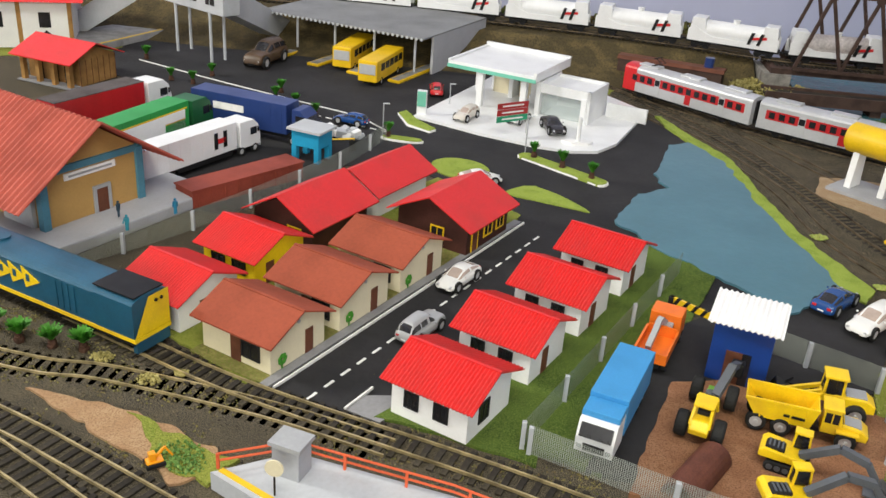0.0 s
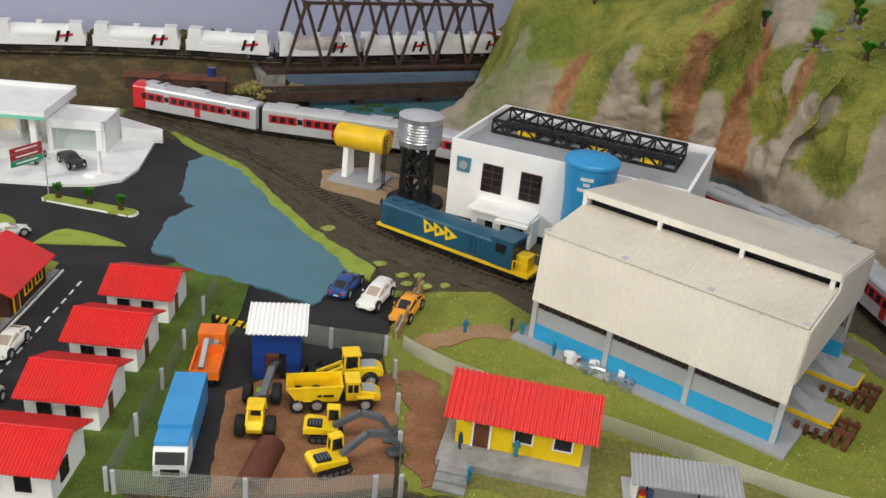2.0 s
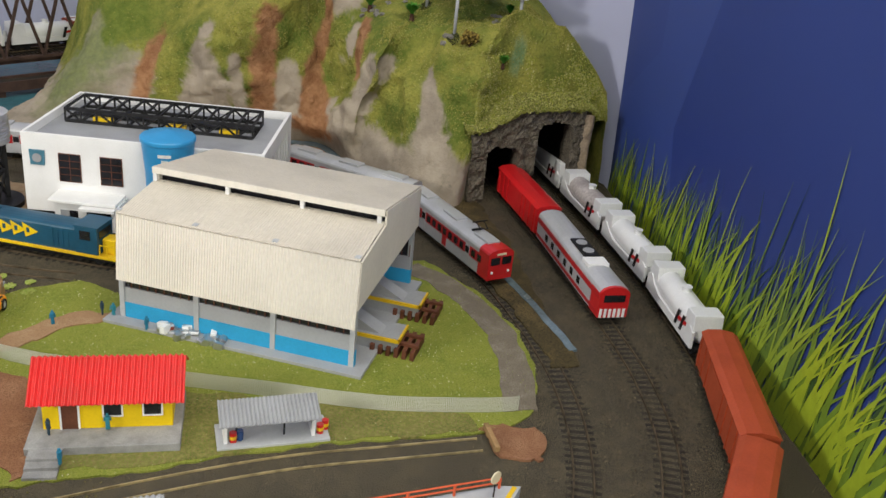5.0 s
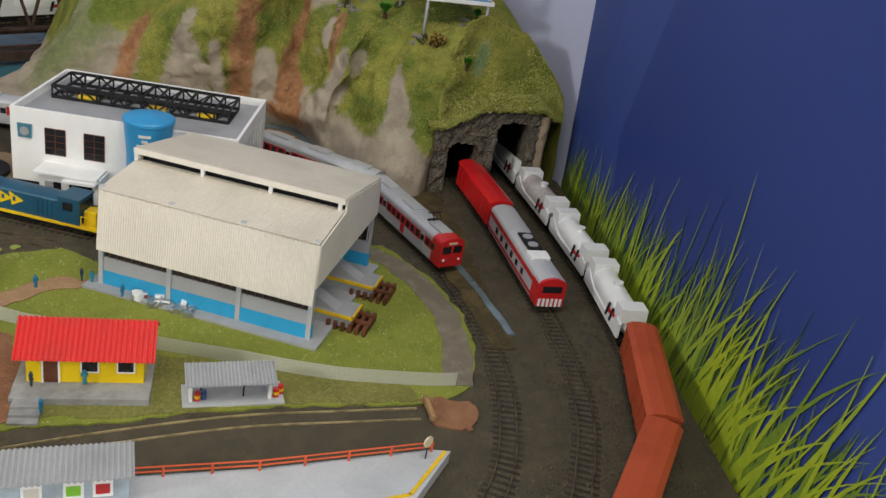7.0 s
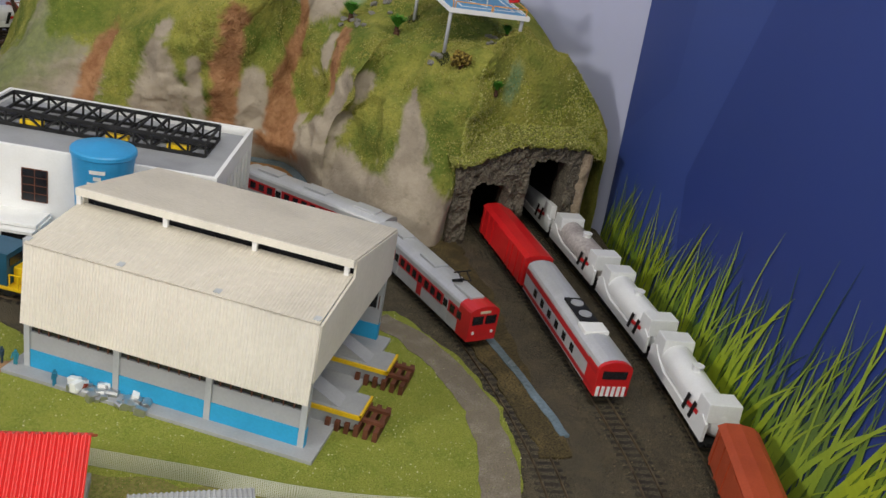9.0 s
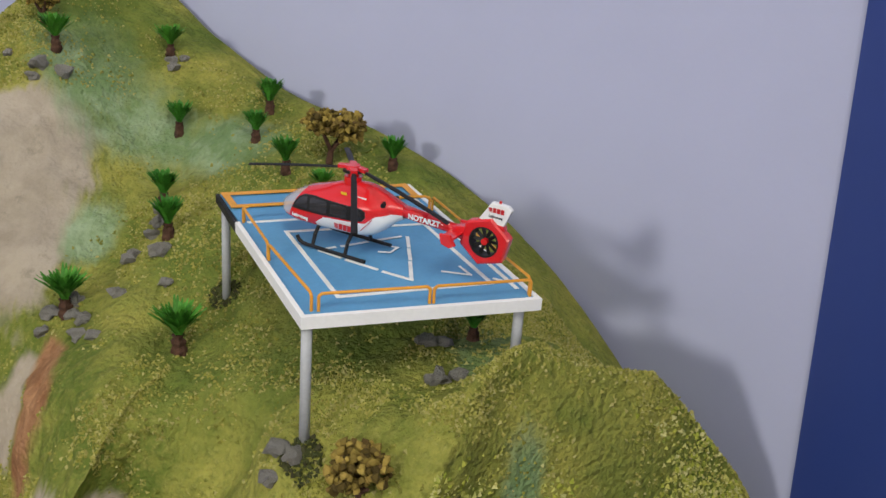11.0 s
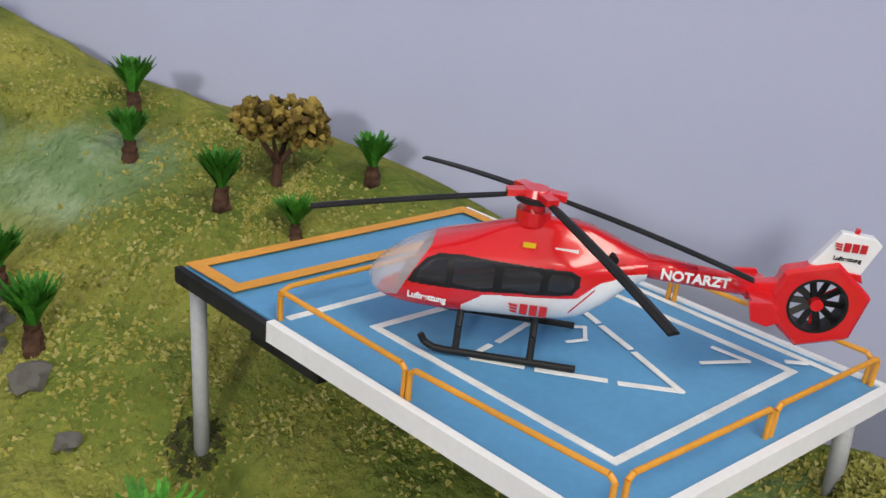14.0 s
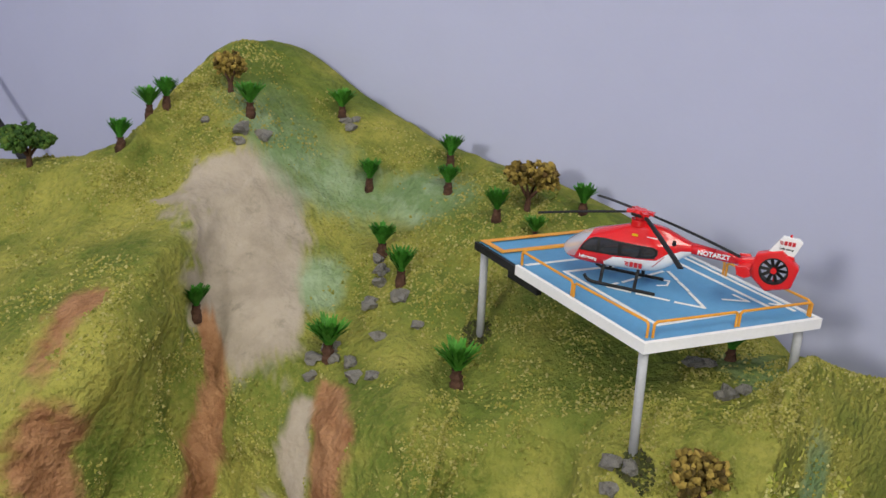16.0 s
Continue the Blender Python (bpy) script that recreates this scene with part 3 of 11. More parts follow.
def blades(count, seed, lo, hi, material, label, off):
    rnd = random.Random(seed)
    verts, faces = [], []
    for _ in range(count):
        s = rnd.uniform(0.0, 1.15)
        grow = min(1.0, 0.45 + s * 0.9)
        h = rnd.uniform(lo, hi) * grow * (1.3 if rnd.random() < 0.12 else 1.0)
        w = rnd.uniform(0.0012, 0.0036) * (0.7 + s)
        lean = rnd.uniform(-0.1, 0.9) * h * 0.55
        bow = rnd.uniform(-0.25, 0.5) * h * 0.5
        z0 = rnd.uniform(-0.03, 0.01)
        first = len(verts)
        n = 6
        for i in range(n + 1):
            t = i / n
            x = s + lean * t + bow * t * t
            z = z0 + h * (t - 0.16 * t * t * (1 if bow > 0.1 * h else 0.3))
            half = w * (1 - t) ** 0.8 + 0.0001
            for side in (-1, 1):
                verts.append(on_banner(x + side * half, z, off + rnd.uniform(0, 0.0002)))
        for i in range(n):
            a = first + 2 * i
            faces.append((a, a + 1, a + 3, a + 2))
    me = bpy.data.meshes.new("grass_print")
    me.from_pydata(verts, [], faces)
    me.materials.append(material)
    ob = new("grass_print", me)
    ob.parent = banner
    return tagged(ob, label, kind="stuff")


blades(260, 3, 0.05, 0.20, mat("print_shadow_green", (0.05, 0.10, 0.03), 0.55, scale=30, col2=(0.02, 0.05, 0.06)), "dark green printed grass blades", 0.0008)
blades(420, 4, 0.05, 0.20, mat("print_green", (0.17, 0.27, 0.03), 0.55, scale=30, col2=(0.10, 0.17, 0.05)), "mid green printed grass blades", 0.0014)
blades(240, 5, 0.06, 0.24, mat("print_lime", (0.36, 0.46, 0.03), 0.55, scale=30, col2=(0.24, 0.36, 0.05)), "lime printed grass blades", 0.0020)

# the board: one sheet under everything
bm = bmesh.new()
prism(bm, [(-1.1, -0.02), (0.92, -0.02), (1.466, 0.67), (1.47, 1.42), (1.49, NW - 0.002), (-1.1, NW - 0.002)], -0.03, 0.0, "z")
struct("ground", bm, M["ballast"], "model railway board covered with dark ballast", "ground")
bm = B((-1.05, -0.95, 0.05, 0.15, -0.9, -0.03), (0.60, 0.70, 0.05, 0.15, -0.9, -0.03), (-1.05, -0.95, 1.55, 1.65, -0.9, -0.03), (1.25, 1.35, 1.55, 1.65, -0.9, -0.03))
struct("table_legs", bm, M["wood"], "plain wooden legs under the railway board", "table")

G = 0.0012
patch("road", [uv(0.0, -0.004), uv(0.010, 0.055), uv(0.02, 0.075), uv(0.345, 0.068), (0.435, 0.80), (0.50, 0.69), (0.555, 0.695), (0.60, 0.80), (0.565, 0.90), (0.52, 1.10), (0.455, 1.28), (0.37, 1.42), (0.14, 1.50), (0.13, 1.64), (-0.35, 1.64), (-0.36, 1.31), (-0.2, 1.20), (-0.30, 1.05), (-0.10, 0.86), (0.02, 0.86), (0.09, 1.02), (0.15, 1.05), uv(0.36, -0.01)], G, M["asphalt"], "dark asphalt streets and yards of the model town", "road", 0.002)
patch("road_water", [(0.377, 0.952), (0.405, 1.03), (0.436, 1.06), (0.425, 1.10), (0.44, 1.155), (0.45, 1.21), (0.475, 1.235), (0.51, 1.175), (0.53, 1.04), (0.552, 0.94), (0.575, 0.85), (0.515, 0.80), (0.46, 0.855), (0.416, 0.894)], G + 0.0022, M["paint_water"], "flat painted blue-grey water beside the asphalt", "water", 0.006, seed=3)
patch("grass_bank", [(0.475, 1.235), (0.452, 1.29), (0.44, 1.335), (0.448, 1.335), (0.475, 1.275), (0.522, 1.18), (0.545, 1.04), (0.57, 0.94), (0.60, 0.86), (0.585, 0.835), (0.566, 0.862), (0.548, 0.94), (0.526, 1.04), (0.506, 1.175)], G + 0.002, M["lime"], "lime green turf strip along the painted water", "grass", 0.004, seed=5)
patch("street_grass", [uv(0.005, -0.115), uv(-0.006, -0.02), uv(0.0, -0.012), uv(0.37, -0.012), uv(0.40, -0.13), uv(0.1, -0.16), uv(0.02, -0.15)], G + 0.0006, M["grass"], "green turf around the small houses", "grass", 0.003)
patch("house_lawn", [uv(-0.002, -0.076), uv(-0.002, -0.011), uv(0.345, -0.011), uv(0.30, -0.020), uv(0.30, -0.074)], G + 0.0010, M["worn_shade_grass"], "olive turf between the cream houses", "grass", 0.003, seed=31)
patch("house_paving", [uv(-0.002, -0.0112), uv(-0.002, -0.004), uv(0.352, -0.004), uv(0.352, -0.0112)], G + 0.0013, M["grey_paving"], "narrow grey pavement along the street", "pavement", 0.0)
patch("corner_paving", [uv(0.010, 0.052), uv(0.012, 0.077), uv(0.05, 0.078), uv(0.03, 0.052)], G + 0.0009, M["grey_paving"], "grey paved corner beside the street", "pavement", 0.0)
patch("house_lawn", [uv(0.014, 0.073), uv(0.36, 0.070), uv(0.41, 0.115), uv(0.40, 0.16), uv(0.05, 0.170), (0.322, 0.560), (0.287, 0.567), (0.235, 0.582)], G + 0.0012, M["dark_grass"], "dark green turf behind the white houses", "grass", 0.004)
patch("yard_lawn", [(0.320, 0.572), uv(0.37, 0.156), uv(0.42, 0.17), uv(0.36, 0.185), (0.362, 0.557)], G + 0.0018, M["dark_grass"], "deep green turf in the machine yard", "grass", 0.003, seed=9)
patch("yard_track", [(0.353, 0.56), (0.425, 0.75), (0.455, 0.79), (0.50, 0.70), (0.46, 0.66), (0.405, 0.555)], G + 0.0024, M["asphalt"], "black asphalt strip in the machine yard", "road", 0.002)
patch("yard_earth", [(0.378, 0.545), (0.412, 0.668), (0.47, 0.69), (0.553, 0.66), (0.535, 0.60), (0.505, 0.520)], G + 0.0030, M["red_earth"], "red-brown earth of the machine yard", "ground", 0.003)
patch("depot_lawn", [(0.515, 0.52), (0.556, 0.70), (0.585, 0.76), (0.63, 0.80), (0.70, 0.79), (0.74, 0.70), (0.99, 0.67), (1.040, 0.622), (1.042, 0.575), (1.036, 0.523), (1.010, 0.446), (0.965, 0.382), (0.910, 0.340), (0.85, 0.345), (0.72, 0.425), (0.60, 0.475)], G + 0.0006, M["grass"], "bright green lawn around the engine shed", "grass", 0.006, seed=11)
# shade below the mesh fence, laid on the lawn as darker turf
patch("lawn_shade_strip", [(0.53, 0.53), (0.60, 0.65), (0.67, 0.56), (0.77, 0.46), (0.86, 0.375), (0.85, 0.35), (0.72, 0.43), (0.60, 0.48)], G + 0.0012, M["worn_shade_grass"], "turf below the mesh fence coloured darker for shade", "grass", 0.006, seed=12)
patch("curve_path", [(1.000, 0.620), (1.030, 0.622), (1.037, 0.575), (1.031, 0.523), (1.006, 0.449), (0.961, 0.386), (0.915, 0.340), (0.888, 0.358), (0.940, 0.408), (0.976, 0.458), (1.000, 0.524), (1.007, 0.580)], G + 0.0012, M["gravel"], "dusty grey-brown footpath along the curved track", "pavement", 0.003, seed=2, step=0.004)
patch("earth_path", [(0.55, 0.66), (0.572, 0.665), (0.59, 0.62), (0.575, 0.57), (0.555, 0.54), (0.553, 0.51), (0.525, 0.515), (0.53, 0.57), (0.548, 0.61)], G + 0.0018, M["red_earth"], "red earth path beside the yellow house", "path", 0.010, seed=4, step=0.004)
patch("lawn_path", [(0.60, 0.715), (0.64, 0.728), (0.69, 0.715), (0.71, 0.70), (0.70, 0.69), (0.65, 0.706), (0.60, 0.692), (0.575, 0.70)], G + 0.0018, M["earth"], "trodden earth path over the lawn", "path", 0.010, seed=6, step=0.004)
patch("end_earth", [(0.848, 0.350), (0.880, 0.342), (0.892, 0.318), (0.868, 0.288), (0.850, 0.294), (0.842, 0.325)], G + 0.001, M["red_earth"], "brown earth heap at the end of the siding", "ground", 0.012, seed=8, step=0.004)
patch("verge_earth", [(0.0, 0.557), (0.05, 0.556), (0.10, 0.545), (0.135, 0.533), (0.15, 0.515), (0.125, 0.495), (0.085, 0.517), (0.04, 0.538)], G + 0.0006, M["earth"], "brown earth between the tracks", "ground", 0.009, seed=7, step=0.004)
patch("verge_grass", [(0.075, 0.545), (0.11, 0.542), (0.15, 0.525), (0.145, 0.50), (0.118, 0.505), (0.095, 0.528)], G + 0.0014, M["grass"], "green turf patch between the tracks", "grass", 0.010, seed=10, step=0.004)
patch("tank_sand", [(0.60, 1.10), (0.62, 1.16), (0.68, 1.165), (0.73, 1.12), (0.80, 1.02), (0.80, 0.93), (0.75, 0.92), (0.70, 0.99), (0.655, 1.04)], G, M["sand"], "sandy ground beneath the tanks", "ground", 0.006, seed=13)
patch("scree", [(1.25, 0.775), (1.235, 0.72), (1.17, 0.60), (1.07, 0.46), (1.01, 0.365), (0.985, 0.375), (1.05, 0.50), (1.10, 0.62), (1.125, 0.70), (1.145, 0.83), (1.165, 0.86), (1.20, 0.80)], G + 0.0009, M["scree"], "olive-brown scree strip between the tracks", "ground", 0.006, seed=21)
DITCH = spline([(1.03, 1.15, 0), (1.10, 1.088, 0), (1.155, 1.055, 0), (1.190, 1.015, 0), (1.180, 0.965, 0), (1.150, 0.930, 0), (1.136, 0.885, 0), (1.138, 0.82, 0), (1.138, 0.76, 0), (1.124, 0.68, 0), (1.115, 0.60, 0), (1.078, 0.50, 0), (1.043, 0.422, 0), (1.026, 0.385, 0)], 0.01)
edge_a, edge_b = [], []
for k, p in enumerate(DITCH):
    d = (DITCH[min(k + 1, len(DITCH) - 1)] - DITCH[max(k - 1, 0)]).normalized()
    w = 0.0085 if p.y > 0.9 else 0.0045
    edge_a.append((p.x - d.y * w, p.y + d.x * w))
    edge_b.append((p.x + d.y * w, p.y - d.x * w))
patch("ditch", edge_a + edge_b[::-1], G + 0.0016, M["ditch_water"], "narrow blue-grey ditch round the foot of the mountain", "water", 0.002, seed=22)
patch("rear_sand", [(0.90, 1.12), (0.985, 1.21), (1.07, 1.14), (1.13, 1.095), (1.18, 1.07), (1.21, 1.03), (1.215, 0.99), (1.19, 0.94), (1.17, 0.89), (1.14, 0.87), (1.10, 0.885), (1.06, 0.94), (1.00, 1.02)], G - 0.0003, M["rear_earth"], "orange-brown earth behind the white hall", "ground", 0.006, seed=14)
patch("bank_grass", [(0.66, 1.34), (0.75, 1.30), (0.90, 1.27), (1.0, 1.22), (1.04, 1.28), (0.95, 1.33), (0.80, 1.36), (0.70, 1.40)], G, M["dark_grass"], "green turf on the river bank", "grass", 0.008, seed=15)
patch("river", [(0.68, 1.40), (0.80, 1.385), (0.95, 1.36), (1.10, 1.33), (1.15, 1.45), (1.10, 1.76), (0.66, 1.76)], G, M["water"], "glossy blue-green river under the bridge", "water", 0.01, seed=16)
patch("far_bank", [(-0.9, 1.66), (0.40, 1.62), (0.52, 1.50), (0.60, 1.42), (0.68, 1.40), (0.66, 1.50), (0.60, 1.62), (0.58, 1.76), (-0.9, 1.76)], G, M["bank"], "brown and olive bank at the back of the board", "ground", 0.012, seed=17)
patch("far_turf", [(-0.8, 1.30), (-0.35, 1.30), (-0.36, 1.42), (-0.15, 1.62), (0.13, 1.66), (0.14, 1.50), (0.37, 1.43), (0.42, 1.5), (0.30, 1.64), (-0.8, 1.68)], G - 0.0004, M["grass"], "olive turf behind the bus depot", "grass", 0.012, seed=18)

# road paint
for k, (u0, u1, v0, v1) in enumerate([(0.0, 0.352, -0.0011, 0.0002), (0.010, 0.04, 0.0502, 0.0514)]):
    patch("road_edge_line", [uv(u0, v0), uv(u1, v0), uv(u1, v1), uv(u0, v1)], G + 0.002, M["white_line"], "white painted edge line of the street", "road marking", 0)
dash = None
for k in range(19):
    u0 = 0.004 + k * 0.0178
    bm = P([uv(u0, 0.0238), uv(u0 + 0.0095, 0.0238), uv(u0 + 0.0095, 0.0256), uv(u0, 0.0256)], G, G + 0.0006, "z")
    struct("road_dash", bm, M["white_line"], "white centre dash on the street", "road marking")

# ---------------------------------------------------------------- the mountain
FOOT = [(1.462, 0.706), (1.432, 0.657), (1.342, 0.704), (1.241, 0.75), (1.213, 0.725), (1.182, 0.718), (1.161, 0.751), (1.164, 0.828), (1.221, 0.951), (1.277, 1.033), (1.299, 1.106), (1.301, 1.182), (1.281, 1.284), (1.228, 1.34), (1.167, 1.389), (1.13, 1.462), (1.109, 1.588), (1.093, 1.768)]
RIDGE = [(1.453, 0.712), (1.434, 0.697), (1.449, 0.738), (1.458, 0.779), (1.463, 0.808), (1.467, 0.843), (1.467, 0.887), (1.467, 0.933), (1.467, 1.003), (1.467, 1.083), (1.467, 1.18), (1.467, 1.287), (1.467, 1.387), (1.467, 1.472), (1.467, 1.587), (1.467, 1.761), (1.346, 1.768), (1.206, 1.768)]
TOP = [0.132, 0.142, 0.168, 0.200, 0.222, 0.245, 0.266, 0.283, 0.300, 0.302, 0.340, 0.309, 0.315, 0.279, 0.225, 0.239, 0.252, 0.161]
CLIFF = [0.121, 0.147, 0.235, 0.245, 0.228, 0.214, 0.23, 0.227, 0.233, 0.228, 0.227, 0.222, 0.211, 0.203, 0.196, 0.191, 0.191, 0.121]
WIDE = [0.3, 0.40, 0.24, 0.24, 0.28, 0.32, 0.35, 0.38, 0.38, 0.32, 0.30, 0.30, 0.32, 0.33, 0.33, 0.33, 0.35, 0.5]


# the deep part of the mountain, column by column: toe, foot of the cliff, cliff edge, shoulder, crest, back
TOE = [(1.163, 0.889, 0.0), (1.177, 0.937, 0.0), (1.196, 0.996, 0.0), (1.192, 1.038, 0.0), (1.164, 1.064, 0.0), (1.12, 1.08, 0.0), (1.055, 1.13, 0.0), (0.975, 1.19, 0.0), (0.85, 1.26, 0.0), (0.832, 1.352, 0.0)]
BASE = [(1.178, 0.923, 0.028), (1.172, 0.942, 0.037), (1.181, 0.98, 0.034), (1.175, 1.006, 0.034), (1.156, 1.05, 0.042), (1.124, 1.083, 0.042), (1.063, 1.142, 0.039), (0.99, 1.215, 0.03), (0.891, 1.291, 0.015), (0.876, 1.386, 0.01)]
EDGE = [(1.191, 0.886, 0.183), (1.212, 0.923, 0.201), (1.212, 0.994, 0.178), (1.243, 1.075, 0.22), (1.174, 1.05, 0.240), (1.114, 1.06, 0.220), (1.065, 1.136, 0.172), (1.036, 1.238, 0.133), (0.985, 1.320, 0.125), (0.965, 1.456, 0.024)]
UPPER = [(1.304, 0.932, 0.236), (1.322, 0.987, 0.242), (1.307, 1.031, 0.239), (1.327, 1.133, 0.315), (1.275, 1.153, 0.282), (1.223, 1.175, 0.261), (1.187, 1.27, 0.244), (1.140, 1.33, 0.239), (1.020, 1.372, 0.226), (1.010, 1.53, 0.034)]
CREST = [(1.440, 0.950, 0.285), (1.430, 1.030, 0.300), (1.425, 1.120, 0.326), (1.410, 1.205, 0.370), (1.345, 1.215, 0.341), (1.282, 1.205, 0.306), (1.244, 1.322, 0.282), (1.206, 1.374, 0.292), (1.115, 1.440, 0.275), (1.070, 1.598, 0.044)]
BACK = [(1.467, 0.970, 0.290), (1.467, 1.050, 0.302), (1.467, 1.130, 0.332), (1.467, 1.225, 0.368), (1.455, 1.340, 0.310), (1.400, 1.430, 0.220), (1.299, 1.58, 0.102), (1.227, 1.653, 0.081), (1.145, 1.734, 0.05), (1.093, 1.768, 0.02)]
KNOTS = [0.0, 0.06, 0.40, 0.62, 0.84, 1.0]


def at(values, s):
    i = min(int(s), len(values) - 2)
    t = s - i
    t = t * t * (3 - 2 * t)
    a, b = values[i], values[i + 1]
    return a + (b - a) * t if not isinstance(a, tuple) else Vector((a[0] + (b[0] - a[0]) * t, a[1] + (b[1] - a[1]) * t))


def glide(p, u):
    """A smooth line through points, at the place u counted in points."""
    i = max(0, min(int(u), len(p) - 2))
    t = u - i
    b, c = Vector(p[i]), Vector(p[i + 1])
    a = Vector(p[i - 1]) if i else 2 * b - c
    d = Vector(p[i + 2]) if i + 2 < len(p) else 2 * c - b
    return 0.5 * (2 * b + (c - a) * t + (2 * a - 5 * b + 4 * c - d) * t * t + (3 * b - a - 3 * c + d) * t ** 3)


def deep_point(s, f):
    u = max(0.0, s - 8.0)
    prof = [glide(line, u) for line in (TOE, BASE, EDGE, UPPER, CREST, BACK)]
    k = max(i for i in range(5) if f >= KNOTS[i])
    t = (f - KNOTS[k]) / (KNOTS[k + 1] - KNOTS[k])
    q = prof[k].lerp(prof[k + 1], t) if k == 0 else prof[k].lerp(prof[k + 1], t) * 0.35 + glide(prof, k + t) * 0.65
    return q


def spur_point(s, f):
    a, b = at(FOOT, s), at(RIDGE, s)
    q = a.lerp(b, f)
    w, c, top = at(WIDE, s), at(CLIFF, s), at(TOP, s)
    if f < w:
        t = f / w
        z = c * (0.55 * (1 - (1 - t) ** 2.2) + 0.45 * t)
    else:
        t = (f - w) / (1 - w)
        z = c + (top - c) * (t * t * (3 - 2 * t) * 0.6 + t * 0.4)
    return Vector((q.x, q.y, z))


def round_spur(s, f):
    r = min(0.8, max(0.0, (s - 2.1) * 0.6))
    return sum((spur_point(max(0.0, s + r * k / 3), f) for k in (-3, -2, -1, 0, 1, 2, 3)), Vector((0, 0, 0))) / 7


# local swells and hollows of the mountain: place, reach, height
SWELLS = [(1.290, 0.755, 0.028, 0.012), (1.338, 0.770, 0.034, 0.014), (1.243, 0.802, 0.022, 0.018), (1.273, 0.917, 0.040, -0.012), (1.376, 0.955, 0.030, 0.012), (1.365, 1.045, 0.03, -0.008)]


def hill_point(s, f):
    """The mountain's skin: s from the tunnel round to the far wall, f from the foot to the back."""
    t = min(1.0, max(0.0, (s - 6.2) / 1.8))
    t = t * t * (3 - 2 * t)
    p = round_spur(min(s, 8.0), f) if t < 1 else Vector((0, 0, 0))
    if t > 0:
        p = p.lerp(deep_point(s, f), t)
    if p.z > 0.15:
        p.z += min(1.0, (p.z - 0.15) / 0.03) * sum(h * math.exp(-((p.x - x) ** 2 + (p.y - y) ** 2) / (r * r)) for x, y, r, h in SWELLS)
    k = Vector((p.x * 9, p.y * 9, p.z * 9))
    keep = min(1.0, max(0.25, (s - 2.4) / 1.2)) * min(1.0, f / 0.06) * min(1.0, (1 - f) / 0.06 + 0.1)
    face = max(0.0, 1 - abs(f - 0.22) / 0.26)
    w = Vector((noise.noise(k * 1.3 + Vector((3, 1, 7))), noise.noise(k * 1.3 + Vector((9, 4, 2))), 0.6 * noise.noise(k * 1.3)))
    w2 = Vector((noise.noise(k * 3.7 + Vector((3, 1, 7))), noise.noise(k * 3.7 + Vector((9, 4, 2))), 0.8 * noise.noise(k * 3.7)))
    w3 = Vector((noise.noise(k * 11 + Vector((3, 1, 7))), noise.noise(k * 11 + Vector((9, 4, 2))), noise.noise(k * 11)))
    p = p + (w * (0.006 + 0.010 * face) + w2 * (0.004 + 0.006 * face) + w3 * 0.0022) * keep
    return Vector((min(p.x, 1.467), min(p.y, NW - 0.002), max(p.z, -0.002)))


def near(p, a, b, r0, r1):
    """How far inside a tapering streak from a to b the place p lies: 1 at its middle line, 0 at its edge."""
    a, b = Vector(a), Vector(b)
    d = b - a
    t = max(0.0, min(1.0, (p - a).dot(d) / d.length_squared))
    return 1 - (p - a - d * t).length / (r0 + (r1 - r0) * t)


SOIL = [((1.241, 1.077, 0.22), (1.228, 1.052, 0.191), 0.005, 0.009), ((1.228, 1.052, 0.191), (1.187, 1.038, 0.121), 0.009, 0.014), ((1.187, 1.038, 0.121), (1.167, 1.004, 0.033), 0.014, 0.026), ((1.165, 1.083, 0.24), (1.115, 1.061, 0.192), 0.016, 0.018), ((1.115, 1.061, 0.192), (1.12, 1.075, 0.046), 0.018, 0.02), ((1.045, 1.239, 0.16), (0.99, 1.214, 0.04), 0.014, 0.014), ((1.242, 0.98, 0.195), (1.219, 0.956, 0.19), 0.008, 0.016), ((1.219, 0.956, 0.19), (1.189, 0.945, 0.135), 0.016, 0.012), ((1.17, 1.018, 0.026), (1.066, 1.066, 0.019), 0.022, 0.03)]
ROCK = [((1.304, 1.099, 0.282), (1.275, 1.076, 0.258), 0.041, 0.039), ((1.275, 1.076, 0.258), (1.249, 1.044, 0.224), 0.039, 0.034), ((1.264, 1.149, 0.279), (1.271, 1.121, 0.276), 0.003, 0.01), ((1.231, 0.99, 0.187), (1.195, 0.975, 0.157), 0.008, 0.013), ((1.141, 1.04, 0.144), (1.155, 1.049, 0.042), 0.01, 0.036), ((1.067, 1.136, 0.172), (1.063, 1.142, 0.039), 0.01, 0.045), ((1.203, 0.903, 0.155), (1.189, 0.925, 0.100), 0.020, 0.018), ((1.189, 0.925, 0.100), (1.183, 0.936, 0.050), 0.018, 0.016), ((1.161, 0.932, 0.09), (1.185, 0.977, 0.029), 0.03, 0.036), ((1.222, 0.82, 0.165), (1.182, 0.776, 0.094), 0.007, 0.026), ((1.182, 0.776, 0.094), (1.171, 0.767, 0.0), 0.026, 0.05), ((1.197, 0.97, 0.026), (1.165, 0.794, 0.02), 0.034, 0.045), ((1.175, 0.751, 0.02), (1.228, 0.734, 0.042), 0.05, 0.028), ((0.967, 1.254, 0.069), (0.882, 1.322, 0.03), 0.06, 0.09), ((0.985, 1.335, 0.150), (0.960, 1.300, 0.060), 0.016, 0.040), ((1.197, 0.995, 0.142), (1.176, 0.997, 0.046), 0.012, 0.016), ((1.083, 1.092, 0.128), (1.092, 1.093, 0.045), 0.01, 0.02)]
